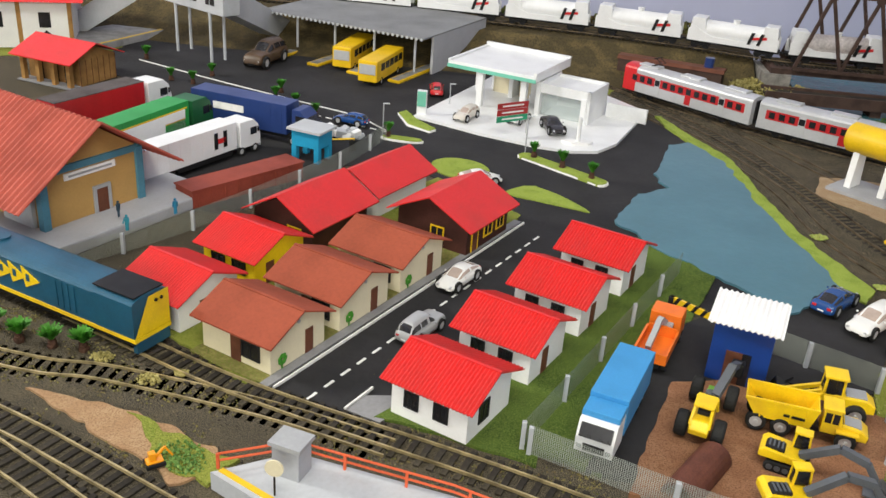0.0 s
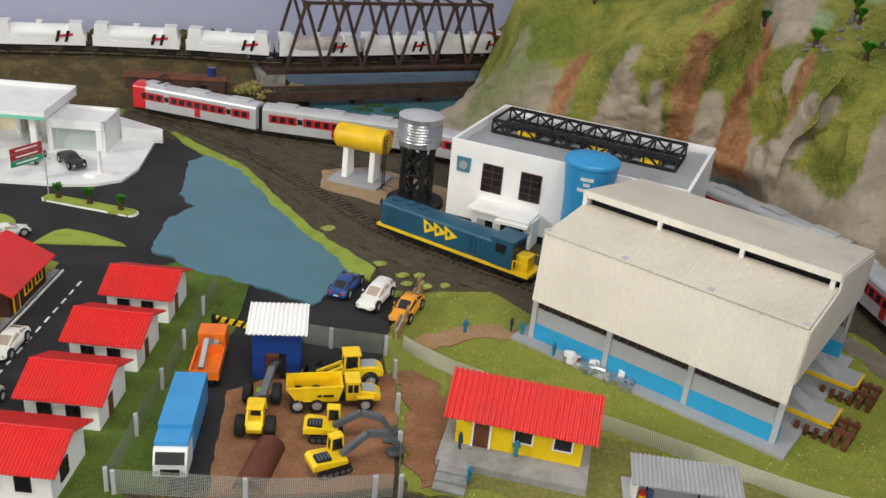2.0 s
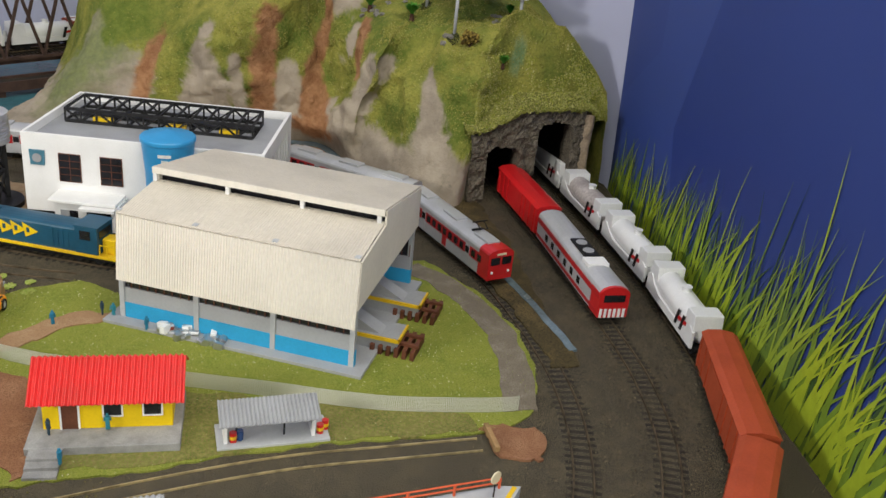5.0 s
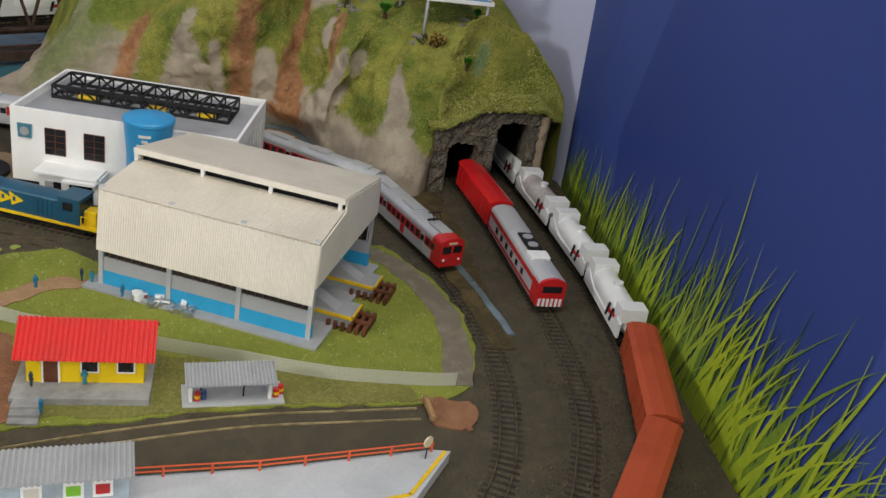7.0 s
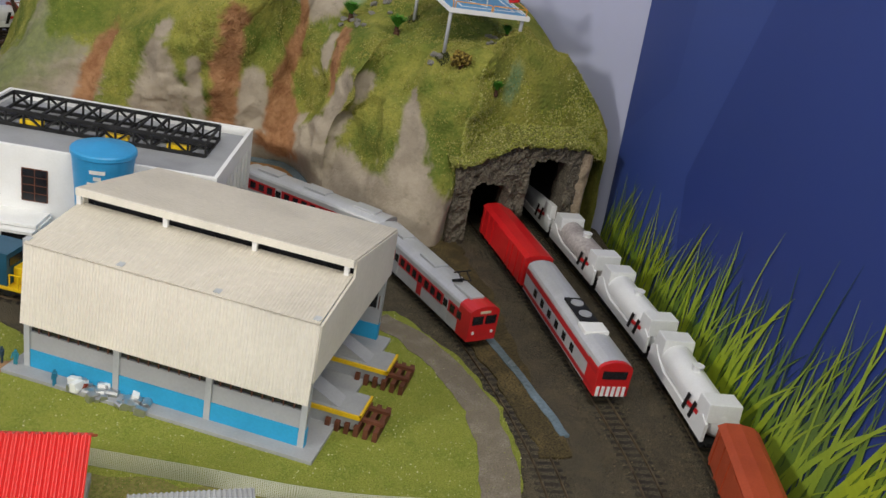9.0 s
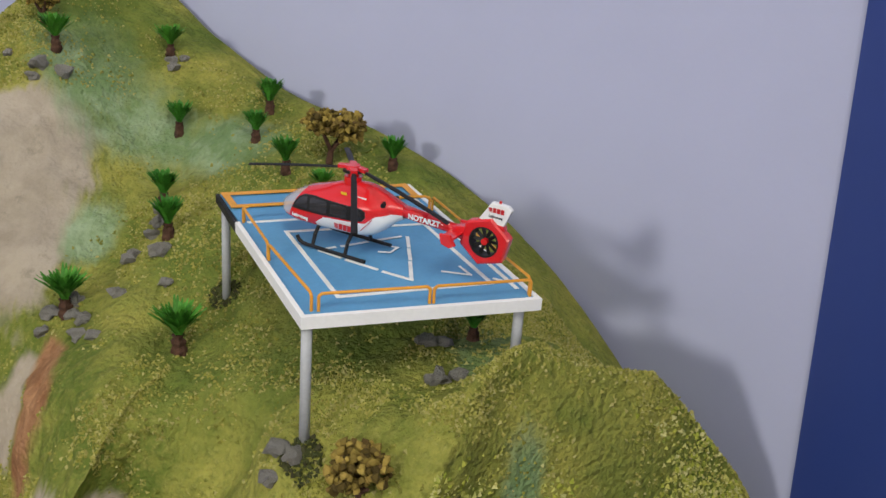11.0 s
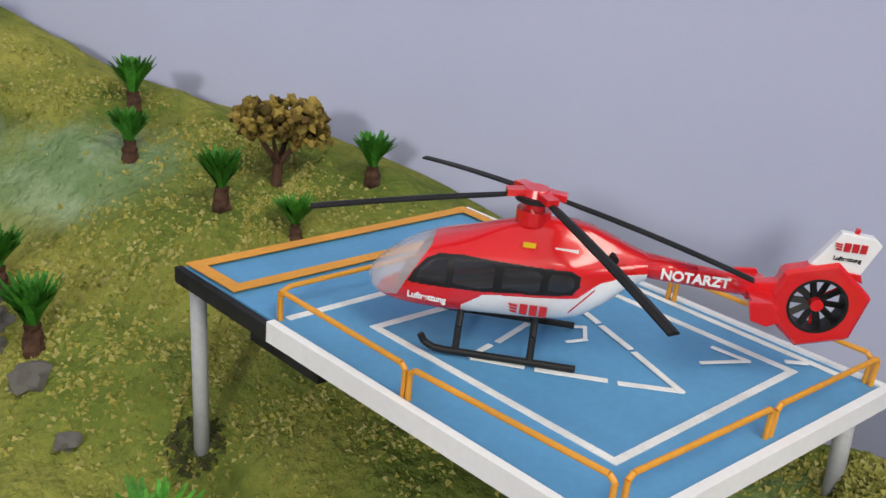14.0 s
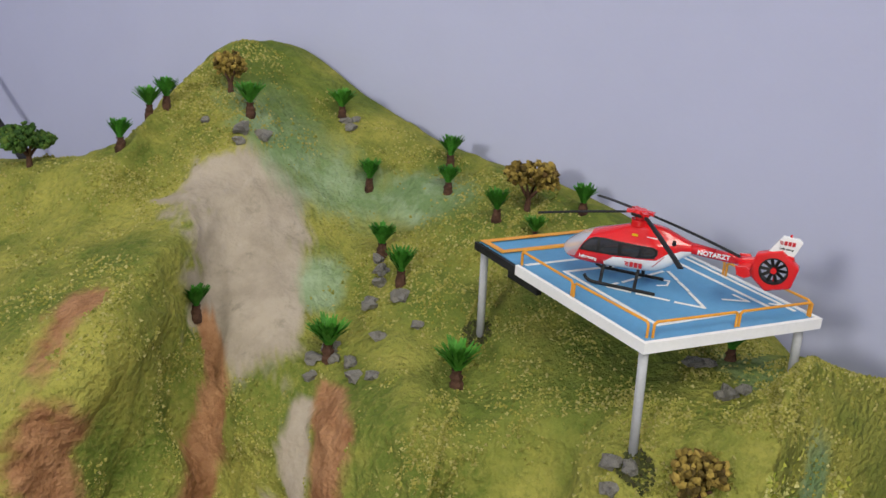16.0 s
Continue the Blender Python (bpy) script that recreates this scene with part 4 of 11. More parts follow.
WET = [((1.369, 1.153, 0.332), (1.353, 1.068, 0.301), 0.03, 0.036), ((1.353, 1.068, 0.301), (1.393, 1.014, 0.28), 0.036, 0.026), ((1.318, 1.042, 0.276), (1.289, 1.031, 0.223), 0.015, 0.013), ((1.353, 1.135, 0.325), (1.343, 1.093, 0.312), 0.022, 0.02), ((1.345, 0.788, 0.238), (1.324, 0.770, 0.235), 0.015, 0.013), ((1.324, 0.770, 0.235), (1.309, 0.736, 0.205), 0.012, 0.010), ((1.309, 0.736, 0.205), (1.300, 0.735, 0.180), 0.010, 0.008)]
# dark moss; the strokes under the helicopter deck also paint in its shade
MOSS_AND_SHADE = [((1.412, 1.205, 0.368), (1.442, 1.125, 0.335), 0.030, 0.026), ((1.030, 1.300, 0.170), (0.930, 1.310, 0.050), 0.045, 0.050), ((1.312, 0.967, 0.247), (1.272, 0.886, 0.212), 0.03, 0.03), ((1.374, 0.981, 0.276), (1.427, 0.914, 0.278), 0.025, 0.025), ((1.383, 1.188, 0.352), (1.381, 1.094, 0.321), 0.03, 0.02), ((1.344, 0.777, 0.248), (1.356, 0.723, 0.179), 0.03, 0.022), ((1.422, 0.779, 0.21), (1.424, 0.707, 0.162), 0.02, 0.02), ((1.273, 0.847, 0.226), (1.397, 0.817, 0.236), 0.03, 0.04)]


def hill_zone(s, f, p):
    """Shares of turf, bare earth, wet green and dark moss with painted shade on the mountain's skin."""
    n = 0.30 * noise.noise(p * 28) + 0.30 * noise.noise(p * 75) + 0.25 * noise.noise(p * 220)

    def share(strokes, sharp):
        return max(min(1.0, max(0.0, (near(p, a, b, r0, r1) + 0.9 * n) * sharp + 0.5)) for a, b, r0, r1 in strokes)
    rock, soil = share(ROCK, 3.6), share(SOIL, 2.6)
    if p.z < 0.05 + 0.05 * n and s > 4.5:
        rock = max(rock, min(1.0, (0.05 + 0.05 * n - p.z) * 60))
    return 1 - rock, soil * (1 - 0.0 * rock), share(WET, 1.6) * 0.9, share(MOSS_AND_SHADE, 1.0) * 0.7


def hill_material():
    m = bpy.data.materials.new("mountain_skin")
    m.use_nodes = True
    nt = m.node_tree
    b = nt.nodes["Principled BSDF"]
    tc = nt.nodes.new("ShaderNodeTexCoord")
    zone, sep = nt.nodes.new("ShaderNodeAttribute"), nt.nodes.new("ShaderNodeSeparateColor")
    zone.attribute_name = "zone"
    nt.links.new(zone.outputs["Color"], sep.inputs[0])

    def two(c1, c2, scale, lo=0.42, hi=0.62, detail=7):
        n, r, k = nt.nodes.new("ShaderNodeTexNoise"), nt.nodes.new("ShaderNodeMapRange"), nt.nodes.new("ShaderNodeMix")
        n.inputs["Scale"].default_value, n.inputs["Detail"].default_value = scale, detail
        n.inputs["Roughness"].default_value = 0.7
        nt.links.new(tc.outputs["Object"], n.inputs["Vector"])
        r.inputs["From Min"].default_value, r.inputs["From Max"].default_value = lo, hi
        nt.links.new(n.outputs["Fac"], r.inputs["Value"])
        k.data_type = "RGBA"
        nt.links.new(r.outputs["Result"], k.inputs[0])
        for i, c in ((6, c1), (7, c2)):
            if isinstance(c, tuple):
                k.inputs[i].default_value = (*c, 1)
            else:
                nt.links.new(c, k.inputs[i])
        return k.outputs[2]

    turf = two(two((0.11, 0.15, 0.024), (0.335, 0.318, 0.068), 13, 0.40, 0.60), two((0.13, 0.155, 0.026), (0.315, 0.300, 0.082), 420), 260, 0.47, 0.70)
    stone = two(two((0.395, 0.338, 0.265), (0.29, 0.245, 0.19), 18), (0.15, 0.135, 0.10), 60, 0.57, 0.80)
    soil = two((0.38, 0.20, 0.10), (0.24, 0.11, 0.05), 40)
    wet = two((0.16, 0.25, 0.11), (0.29, 0.38, 0.23), 40)
    last = stone
    moss = two((0.08, 0.13, 0.02), (0.15, 0.20, 0.035), 90)
    for i, c in ((0, turf), (1, soil), (2, wet), (3, moss)):
        k = nt.nodes.new("ShaderNodeMix")
        k.data_type = "RGBA"
        nt.links.new(sep.outputs[i] if i < 3 else zone.outputs["Alpha"], k.inputs[0])
        nt.links.new(last, k.inputs[6])
        nt.links.new(c, k.inputs[7])
        last = k.outputs[2]
    nt.links.new(last, b.inputs["Base Color"])
    b.inputs["Roughness"].default_value = 0.92
    b.inputs["Specular IOR Level"].default_value = 0.2
    n3, bp = nt.nodes.new("ShaderNodeTexNoise"), nt.nodes.new("ShaderNodeBump")
    n3.inputs["Scale"].default_value, n3.inputs["Detail"].default_value = 260, 9
    nt.links.new(tc.outputs["Object"], n3.inputs["Vector"])
    nt.links.new(n3.outputs["Fac"], bp.inputs["Height"])
    smooth = nt.nodes.new("ShaderNodeMapRange")
    smooth.inputs["To Min"].default_value, smooth.inputs["To Max"].default_value = 0.35, 1.0
    nt.links.new(sep.outputs[0], smooth.inputs["Value"])
    nt.links.new(smooth.outputs["Result"], bp.inputs["Strength"])
    bp.inputs["Distance"].default_value = 0.004
    nt.links.new(bp.outputs["Normal"], b.inputs["Normal"])
    return m


NS, NF = 420, 130
S_END = len(FOOT) - 1
verts, zones = [], []
for i in range(NS + 1):
    s = S_END * i / NS
    for j in range(NF + 1):
        f = j / NF
        p = hill_point(s, f)
        verts.append(p)
        zones.append(hill_zone(s, f, p))
faces = [(i * (NF + 1) + j, (i + 1) * (NF + 1) + j, (i + 1) * (NF + 1) + j + 1, i * (NF + 1) + j + 1) for i in range(NS) for j in range(NF) if not NS * 1.02 / S_END < i < NS * 2.98 / S_END or verts[i * (NF + 1) + j].z > 0.108]
me = bpy.data.meshes.new("mountain")
me.from_pydata(verts, [], faces)
layer = me.attributes.new("zone", "FLOAT_COLOR", "POINT")
layer.data.foreach_set("color", [c for z in zones for c in z])
me.materials.append(hill_material())
me.shade_smooth()
mountain = tagged(new("mountain", me), "steep model mountain of grey rock, olive turf and brown earth streaks", "mountain", "", "structure")

from mathutils.bvhtree import BVHTree
HILL = BVHTree.FromPolygons([tuple(v) for v in verts], faces)
verts_hill = verts


def on_hill(x, y):
    hit = HILL.ray_cast(Vector((x, y, 1.0)), Vector((0, 0, -1)))
    return hit[0].z if hit[0] else 0.0


# the tunnel front: a rough stone wall with two arched openings
TA, TB = Vector((1.224, 0.733)), Vector((1.428, 0.637))
TD = (TB - TA).normalized()
TLEN = (TB - TA).length
PLEN = 0.166
HOLES = [(0.024, 0.073, 0.081), (0.097, 0.151, 0.115)]


def portal_top(s):
    k = max(0.0, min(1.0, s / 0.085))
    return 0.104 + 0.031 * k * k * (3 - 2 * k) + 0.0025 * noise.noise(Vector((s * 70, 2, 5)))


def portal():
    bm = bmesh.new()
    n, h = 96, 48
    grid = {}
    for i in range(n + 1):
        for j in range(h + 1):
            s, t = PLEN * i / n, j / h
            z = portal_top(s) * t
            rough = 0.0045 * noise.noise(Vector((s * 90, z * 90, 3))) + 0.0025 * noise.noise(Vector((s * 260, z * 260, 9)))
            p = TA + TD * s + Vector((TD.y, -TD.x)) * (0.006 + rough)
            grid[i, j] = (s, z, Vector((p.x, p.y, z)))

    def inside(s, z):
        for a, b, hh in HOLES:
            if a < s < b:
                mid, half = (a + b) / 2, (b - a) / 2
                if z < hh - half * 0.38 * abs((s - mid) / half) ** 3 + 0.003 * noise.noise(Vector((s * 120, 0, 8))):
                    return True
        return False

    made = {}
    for i in range(n):
        for j in range(h):
            cs = [(i, j), (i + 1, j), (i + 1, j + 1), (i, j + 1)]
            if inside(sum(grid[c][0] for c in cs) / 4, sum(grid[c][1] for c in cs) / 4):
                continue
            for c in cs:
                if c not in made:
                    made[c] = bm.verts.new(grid[c][2])
            bm.faces.new([made[c] for c in cs])
    r = bmesh.ops.extrude_face_region(bm, geom=bm.faces[:])
    back = Vector((-TD.y, TD.x, 0)) * 0.03
    bmesh.ops.translate(bm, vec=back, verts=[v for v in r["geom"] if isinstance(v, bmesh.types.BMVert)])
    bmesh.ops.recalc_face_normals(bm, faces=bm.faces)
    return bm


stone = speckled("portal_stone", [(0.075, 0.062, 0.048), (0.17, 0.145, 0.11), (0.032, 0.027, 0.022), (0.22, 0.195, 0.155)], [90, 420, 1100], bump=0.003, bscale=300)
struct("tunnel_portal", portal(), stone, "dark rough stone tunnel front with two arched openings", "tunnel")
bm = bmesh.new()
tm = Matrix(((TD.x, -TD.y, 0, TA.x), (TD.y, TD.x, 0, TA.y), (0, 0, 1, 0), (0, 0, 0, 1)))
for x0, x1, y0, y1, z0, z1 in ((0.005, 0.175, 0.13, 0.135, 0, 0.121), (0.014, 0.019, 0.024, 0.13, 0, 0.090), (0.083, 0.088, 0.024, 0.13, 0, 0.117), (0.156, 0.160, 0.024, 0.13, 0, 0.117), (0.014, 0.083, 0.024, 0.13, 0.086, 0.090), (0.083, 0.160, 0.024, 0.13, 0.117, 0.121)):
    box(bm, x0, x1, y0, y1, z0, z1, m=tm)
struct("tunnel_lining", bm, M["black"], "black walls inside the tunnels", "tunnel")


def lip():
    """The turf that hangs over the top of the tunnel front."""
    bm = bmesh.new()
    rows, n = [], 110
    for i in range(n + 1):
        s = -0.012 + (PLEN + 0.030) * i / n
        top = portal_top(max(0.0, min(PLEN, s))) + 0.004
        if s > PLEN:
            top -= (s - PLEN) * 0.5
        drop = 0.007 + 0.006 * abs(noise.noise(Vector((s * 60, 1, 1)))) + 0.004 * noise.noise(Vector((s * 230, 4, 1)))
        row = []
        for back, up in ((-0.045, 0.010), (-0.020, 0.006), (-0.002, 0.002), (0.0085, -0.001), (0.012, -0.35 * drop), (0.0115, -0.75 * drop), (0.008, -drop)):
            w = 0.003 * noise.noise(Vector((s * 110, back * 150, up * 150)))
            p = TA + TD * s + Vector((TD.y, -TD.x)) * (back + w)
            row.append(bm.verts.new((p.x, p.y, top + up + 0.5 * w)))
        rows.append(row)
    for a, b in zip(rows, rows[1:]):
        for k in range(len(a) - 1):
            bm.faces.new((a[k], b[k], b[k + 1], a[k + 1]))
    bmesh.ops.solidify(bm, geom=bm.faces[:], thickness=0.002)
    bmesh.ops.recalc_face_normals(bm, faces=bm.faces)
    return bm


struct("portal_turf", lip(), M["hill_turf"], "olive turf hanging over the tunnel front", "grass")
bm = bmesh.new()
rows = []
for i in range(13):
    s = PLEN - 0.002 + 0.026 * i / 12
    row = []
    for j in range(17):
        z = 0.126 * j / 16
        out = 0.009 * math.sin(math.pi * (0.15 + 0.85 * i / 12)) + 0.004 * noise.noise(Vector((s * 120, z * 60, 4))) - 0.02 * (i / 12) ** 4
        p = TA + TD * s + Vector((TD.y, -TD.x)) * out
        row.append(bm.verts.new((p.x, p.y, z)))
    rows.append(row)
for a, b in zip(rows, rows[1:]):
    for k in range(16):
        bm.faces.new((a[k], b[k], b[k + 1], a[k + 1]))
r = bmesh.ops.extrude_face_region(bm, geom=bm.faces[:])
bmesh.ops.translate(bm, vec=Vector((-TD.y, TD.x, 0)) * 0.035, verts=[v for v in r["geom"] if isinstance(v, bmesh.types.BMVert)])
bmesh.ops.recalc_face_normals(bm, faces=bm.faces)
struct("portal_side", bm, M["rim_plaster"], "smooth brown plaster edge beside the tunnel front", "tunnel")

# ---------------------------------------------------------------- small houses


def ripple_sheet(x0, x1, y0, z0, y1, z1, waves, height, thick=0.0009, rows=2):
    """A corrugated sheet from (y0, z0) up to (y1, z1), with its waves counted along x."""
    n = waves * 6
    slope = Vector((0, y1 - y0, z1 - z0)).normalized()
    up = Vector((0, -slope.z, slope.y))
    if up.z < 0:
        up = -up
    bm = bmesh.new()
    layers = []
    for side in (0, 1):
        grid = []
        for j in range(rows):
            t = j / (rows - 1)
            row = []
            for i in range(n + 1):
                w = height * math.sin(2 * math.pi * i / 6)
                p = Vector((x0 + (x1 - x0) * i / n, y0 + (y1 - y0) * t, z0 + (z1 - z0) * t)) + up * (w + (thick if side else 0))
                row.append(bm.verts.new(p))
            grid.append(row)
        layers.append(grid)
        for j in range(rows - 1):
            for i in range(n):
                bm.faces.new((grid[j][i], grid[j][i + 1], grid[j + 1][i + 1], grid[j + 1][i]))
    a, b = layers
    for j in (0, rows - 1):
        for i in range(n):
            bm.faces.new((a[j][i], a[j][i + 1], b[j][i + 1], b[j][i]))
    for i in (0, n):
        for j in range(rows - 1):
            bm.faces.new((a[j][i], a[j + 1][i], b[j + 1][i], b[j][i]))
    bmesh.ops.recalc_face_normals(bm, faces=bm.faces)
    return bm


def window(parent, face, x, z, w, h, frame_mat=None, bars=1, name="window"):
    """A framed dark window; face(x, y, z) puts a point of the wall's face, y outward, into the house."""
    fm = frame_mat or M["black"]
    holder = part(name, quads(face, [(x - w / 2, 0.0004, z - h / 2, x + w / 2, 0.0004, z + h / 2)], 0.0004), M["dark"], parent)
    t = max(0.0007, w * 0.10)
    strips = [(x - w / 2 - t, 0.0009, z - h / 2 - t, x - w / 2, 0.0009, z + h / 2 + t), (x + w / 2, 0.0009, z - h / 2 - t, x + w / 2 + t, 0.0009, z + h / 2 + t), (x - w / 2, 0.0009, z + h / 2, x + w / 2, 0.0009, z + h / 2 + t), (x - w / 2, 0.0009, z - h / 2 - t, x + w / 2, 0.0009, z - h / 2)]
    for i in range(bars):
        c = x - w / 2 + w * (i + 1) / (bars + 1)
        strips.append((c - t / 3, 0.0007, z - h / 2, c + t / 3, 0.0007, z + h / 2))
    part("frame", quads(face, strips, 0.0009), fm, holder)
    return holder


def quads(face, items, depth):
    bm = bmesh.new()
    for x0, y, z0, x1, _, z1 in items:
        f = [bm.verts.new(face(a, y, b)) for a, b in ((x0, z0), (x1, z0), (x1, z1), (x0, z1))]
        g = [bm.verts.new(face(a, -0.0004, b)) for a, b in ((x0, z0), (x1, z0), (x1, z1), (x0, z1))]
        bm.faces.new(f)
        for i in range(4):
            bm.faces.new((f[i], g[i], g[(i + 1) % 4], f[(i + 1) % 4]))
    bmesh.ops.recalc_face_normals(bm, faces=bm.faces)
    return bm


def house(u0, u1, v0, v1, walls, roof, label, hw=0.026, hr=0.037, ridge="v", waves=0, over=0.005, trims=None, fronts=(), sides=(), doors=(), group="houses of the small street"):
    """A card house: v0 to v1 across the street, u0 to u1 along it. fronts: windows facing along the street, sides: facing across it."""
    x, y = uv(u0, v0)
    w, d = v1 - v0, u1 - u0
    h = thing("house", pose(x, y, G + 0.0012, 0, 0, STREET), label, "house", group)
    e = 0.0016
    if ridge == "v":
        part("wall", P([(0, 0), (d, 0), (d, hw), (d / 2, hr), (0, hw)], 0, w, "x"), M[walls], h)
        k = (hr - hw) / (d / 2)
        ends = [(-over, hw - over * k + e, d / 2, hr + e), (d + over, hw - over * k + e, d / 2, hr + e)]
        for a, za, b, zb in ends:
            if waves:
                part("roof", ripple_sheet(-over, w + over, a, za, b, zb, waves, 0.0006), M[roof], h, smooth=False)
            else:
                part("roof", P([(a, za), (b, zb), (b, zb + 0.0012), (a, za + 0.0012)], -over, w + over, "x"), M[roof], h)
        part("ridge_cap", B((-over, w + over, d / 2 - 0.0012, d / 2 + 0.0012, hr + e, hr + e + 0.0014)), M[roof], h)
    else:
        part("wall", P([(0, 0), (w, 0), (w, hw), (w / 2, hr), (0, hw)], 0, d, "y"), M[walls], h)
        k = (hr - hw) / (w / 2)
        for a, b in ((-over, w / 2), (w + over, w / 2)):
            part("roof", P([(a, hw - over * k + e), (b, hr + e), (b, hr + e + 0.0012), (a, hw - over * k + e + 0.0012)], -over, d + over, "y"), M[roof], h)
    front = lambda a, b, c: (a, -b, c)
    side = (lambda a, b, c: (w + b, a, c)) if v0 < 0 or True else None
    tm = M[trims] if trims else None
    for x0, z0, ww, hh in fronts:
        window(h, front, x0 * w, z0, ww, hh, tm)
    for x0, z0, ww, hh in sides:
        window(h, side, x0 * d, z0, ww, hh, tm)
    for f, x0, ww, hh in doors:
        face = front if f == "front" else side
        span = w if f == "front" else d
        door = part("door", quads(face, [(x0 * span - ww / 2, 0.0006, 0.0, x0 * span + ww / 2, 0.0006, hh)], 0), M["brown"], h, "dark brown door")
        if tm:
            part("frame", quads(face, [(x0 * span - ww / 2 - 0.0012, 0.0009, 0, x0 * span - ww / 2, 0.0009, hh), (x0 * span + ww / 2, 0.0009, 0, x0 * span + ww / 2 + 0.0012, 0.0009, hh), (x0 * span - ww / 2 - 0.0012, 0.0009, hh, x0 * span + ww / 2 + 0.0012, 0.0009, hh + 0.0012)], 0), tm, door)
    return h


for i, u in enumerate((0.0255, 0.107, 0.1885, 0.2705)):
    house(u, u + 0.054, 0.076, 0.132, "white", "red_roof", "white card house with a glossy red corrugated roof", 0.027, 0.0385, "v", 26, 0.006,
          fronts=((0.27, 0.0148, 0.0092, 0.0108), (0.66, 0.0148, 0.0092, 0.0108)), sides=((0.36, 0.0145, 0.0105, 0.0125),) if i == 0 else (), doors=() if i == 0 else (("side", 0.42, 0.0085, 0.019),))
for u, d in ((0.0095, 0.056), (0.083, 0.060), (0.160, 0.061)):
    h = house(u, u + d, -0.074, -0.0115, "cream", "tile_roof", "cream card house with a terracotta roof and brown door", 0.0245, 0.0365, "v", 0, 0.006,
              fronts=((0.72, 0.0125, 0.014, 0.011),), doors=(("front", 0.50, 0.009, 0.0185), ("side", 0.70, 0.008, 0.019)))
    bm = bmesh.new()
    for k in range(7):
        a = k * 0.9
        bmesh.ops.create_icosphere(bm, subdivisions=1, radius=0.0022, matrix=Matrix.Translation((0.063 + 0.0004, 0.011 + 0.0028 * math.cos(a), 0.0075 + 0.0028 * math.sin(a))) @ Matrix.Diagonal((0.25, 1, 1, 1)))
    box(bm, 0.0625, 0.0632, 0.0104, 0.0116, 0.0, 0.006)
    part("painted_bush", bm, M["palm"], h, "green bush on the gable wall")
    part("vent", C(((0.0625, d / 2, 0.0292), (0.0634, d / 2, 0.0292), 0.0014)), M["grey"], h, "round grey gable vent")
house(0.253, 0.326, -0.079, -0.006, "brown_wall", "red_roof", "dark brown house with bright red roof and yellow window frames", 0.027, 0.045, "u", 0, 0.008, "yellow", fronts=((0.58, 0.0135, 0.012, 0.010),), sides=((0.50, 0.0145, 0.013, 0.012), (0.80, 0.0145, 0.012, 0.012)), doors=(("side", 0.18, 0.009, 0.0185),))
house(0.010, 0.068, -0.152, -0.098, "white", "red_roof", "white card house with red corrugated roof near the locomotive", 0.025, 0.037, "v", 26, 0.006, doors=(("side", 0.42, 0.009, 0.018),))
house(0.092, 0.150, -0.158, -0.103, "yellow_wall", "red_roof", "yellow card house with a red corrugated roof", 0.025, 0.037, "v", 26, 0.006, fronts=((0.3, 0.014, 0.012, 0.009), (0.7, 0.014, 0.012, 0.009)), doors=(("side", 0.3, 0.009, 0.018),))
house(0.170, 0.247, -0.176, -0.110, "brown_wall", "red_roof", "dark brown house with a plain bright red roof", 0.026, 0.044, "u", 0, 0.008, fronts=((0.7, 0.013, 0.013, 0.010),), trims="yellow")
house(0.268, 0.352, -0.168, -0.114, "white", "red_roof", "white house with a plain bright red roof", 0.026, 0.041, "u", 0, 0.008)


# ---------------------------------------------------------------- petrol station
STN = (0.138, 1.205)
gs = thing("petrol_station", pose(0, 0, G), "white petrol station with flat canopy and mint green trim", "petrol station")
bm = bmesh.new()
prism(bm, [(0.130, 1.215), (0.22, 1.172), (0.292, 1.148), (0.33, 1.143), (0.362, 1.153), (0.385, 1.19), (0.430, 1.345), (0.372, 1.415), (0.21, 1.46), (0.168, 1.33)], 0.0, 0.0035, "z")
part("forecourt", bm, M["white_plastic"], gs, "white forecourt slab")
gx, gy = Vector((0.115, -0.043)).normalized(), Vector((0.038, 0.122)).normalized()
SR = math.degrees(math.atan2(gx.y, gx.x))
sm = pose(0.158, 1.300, 0, 0, 0, SR)
canopy = part("canopy", B((0, 0.128, 0, 0.118, 0.050, 0.058), bevel=0.001), M["white_plastic"], gs, m=sm)
part("rim", B((0.0, 0.128, -0.0012, -0.0002, 0.0495, 0.054)), M["mint"], canopy, "mint green stripe")
part("parapet", B((0.0, 0.128, 0.114, 0.118, 0.058, 0.064), (0.124, 0.128, 0, 0.118, 0.058, 0.062), (0, 0.004, 0, 0.118, 0.058, 0.060)), M["white_plastic"], canopy)
for x, y in ((0.048, 0.006), (0.108, 0.012), (0.012, 0.075), (0.03, 0.10)):
    part("column", B((x - 0.004, x + 0.004, y - 0.004, y + 0.004, 0.003, 0.050), bevel=0.0006), M["white_plastic"], gs, m=sm)
shop = part("shop", B((0.128, 0.196, 0.02, 0.024, 0.034, 0.046), (0.192, 0.196, 0.02, 0.085, 0.003, 0.046), (0.125, 0.196, 0.083, 0.087, 0.003, 0.046), (0.128, 0.192, 0.024, 0.083, 0.040, 0.043), (0.185, 0.192, 0.018, 0.026, 0.003, 0.036), (0.122, 0.128, 0.018, 0.087, 0.003, 0.048)), M["white_plastic"], gs, m=sm)
part("shop_window", B((0.129, 0.184, 0.026, 0.0265, 0.003, 0.034)), M["glass"], shop, "clear shop window")
part("rear_shop", B((0.02, 0.122, 0.100, 0.104, 0.003, 0.048), (0.06, 0.066, 0.07, 0.1, 0.003, 0.045), (0.095, 0.122, 0.066, 0.1, 0.003, 0.045)), M["white_plastic"], gs, m=sm)
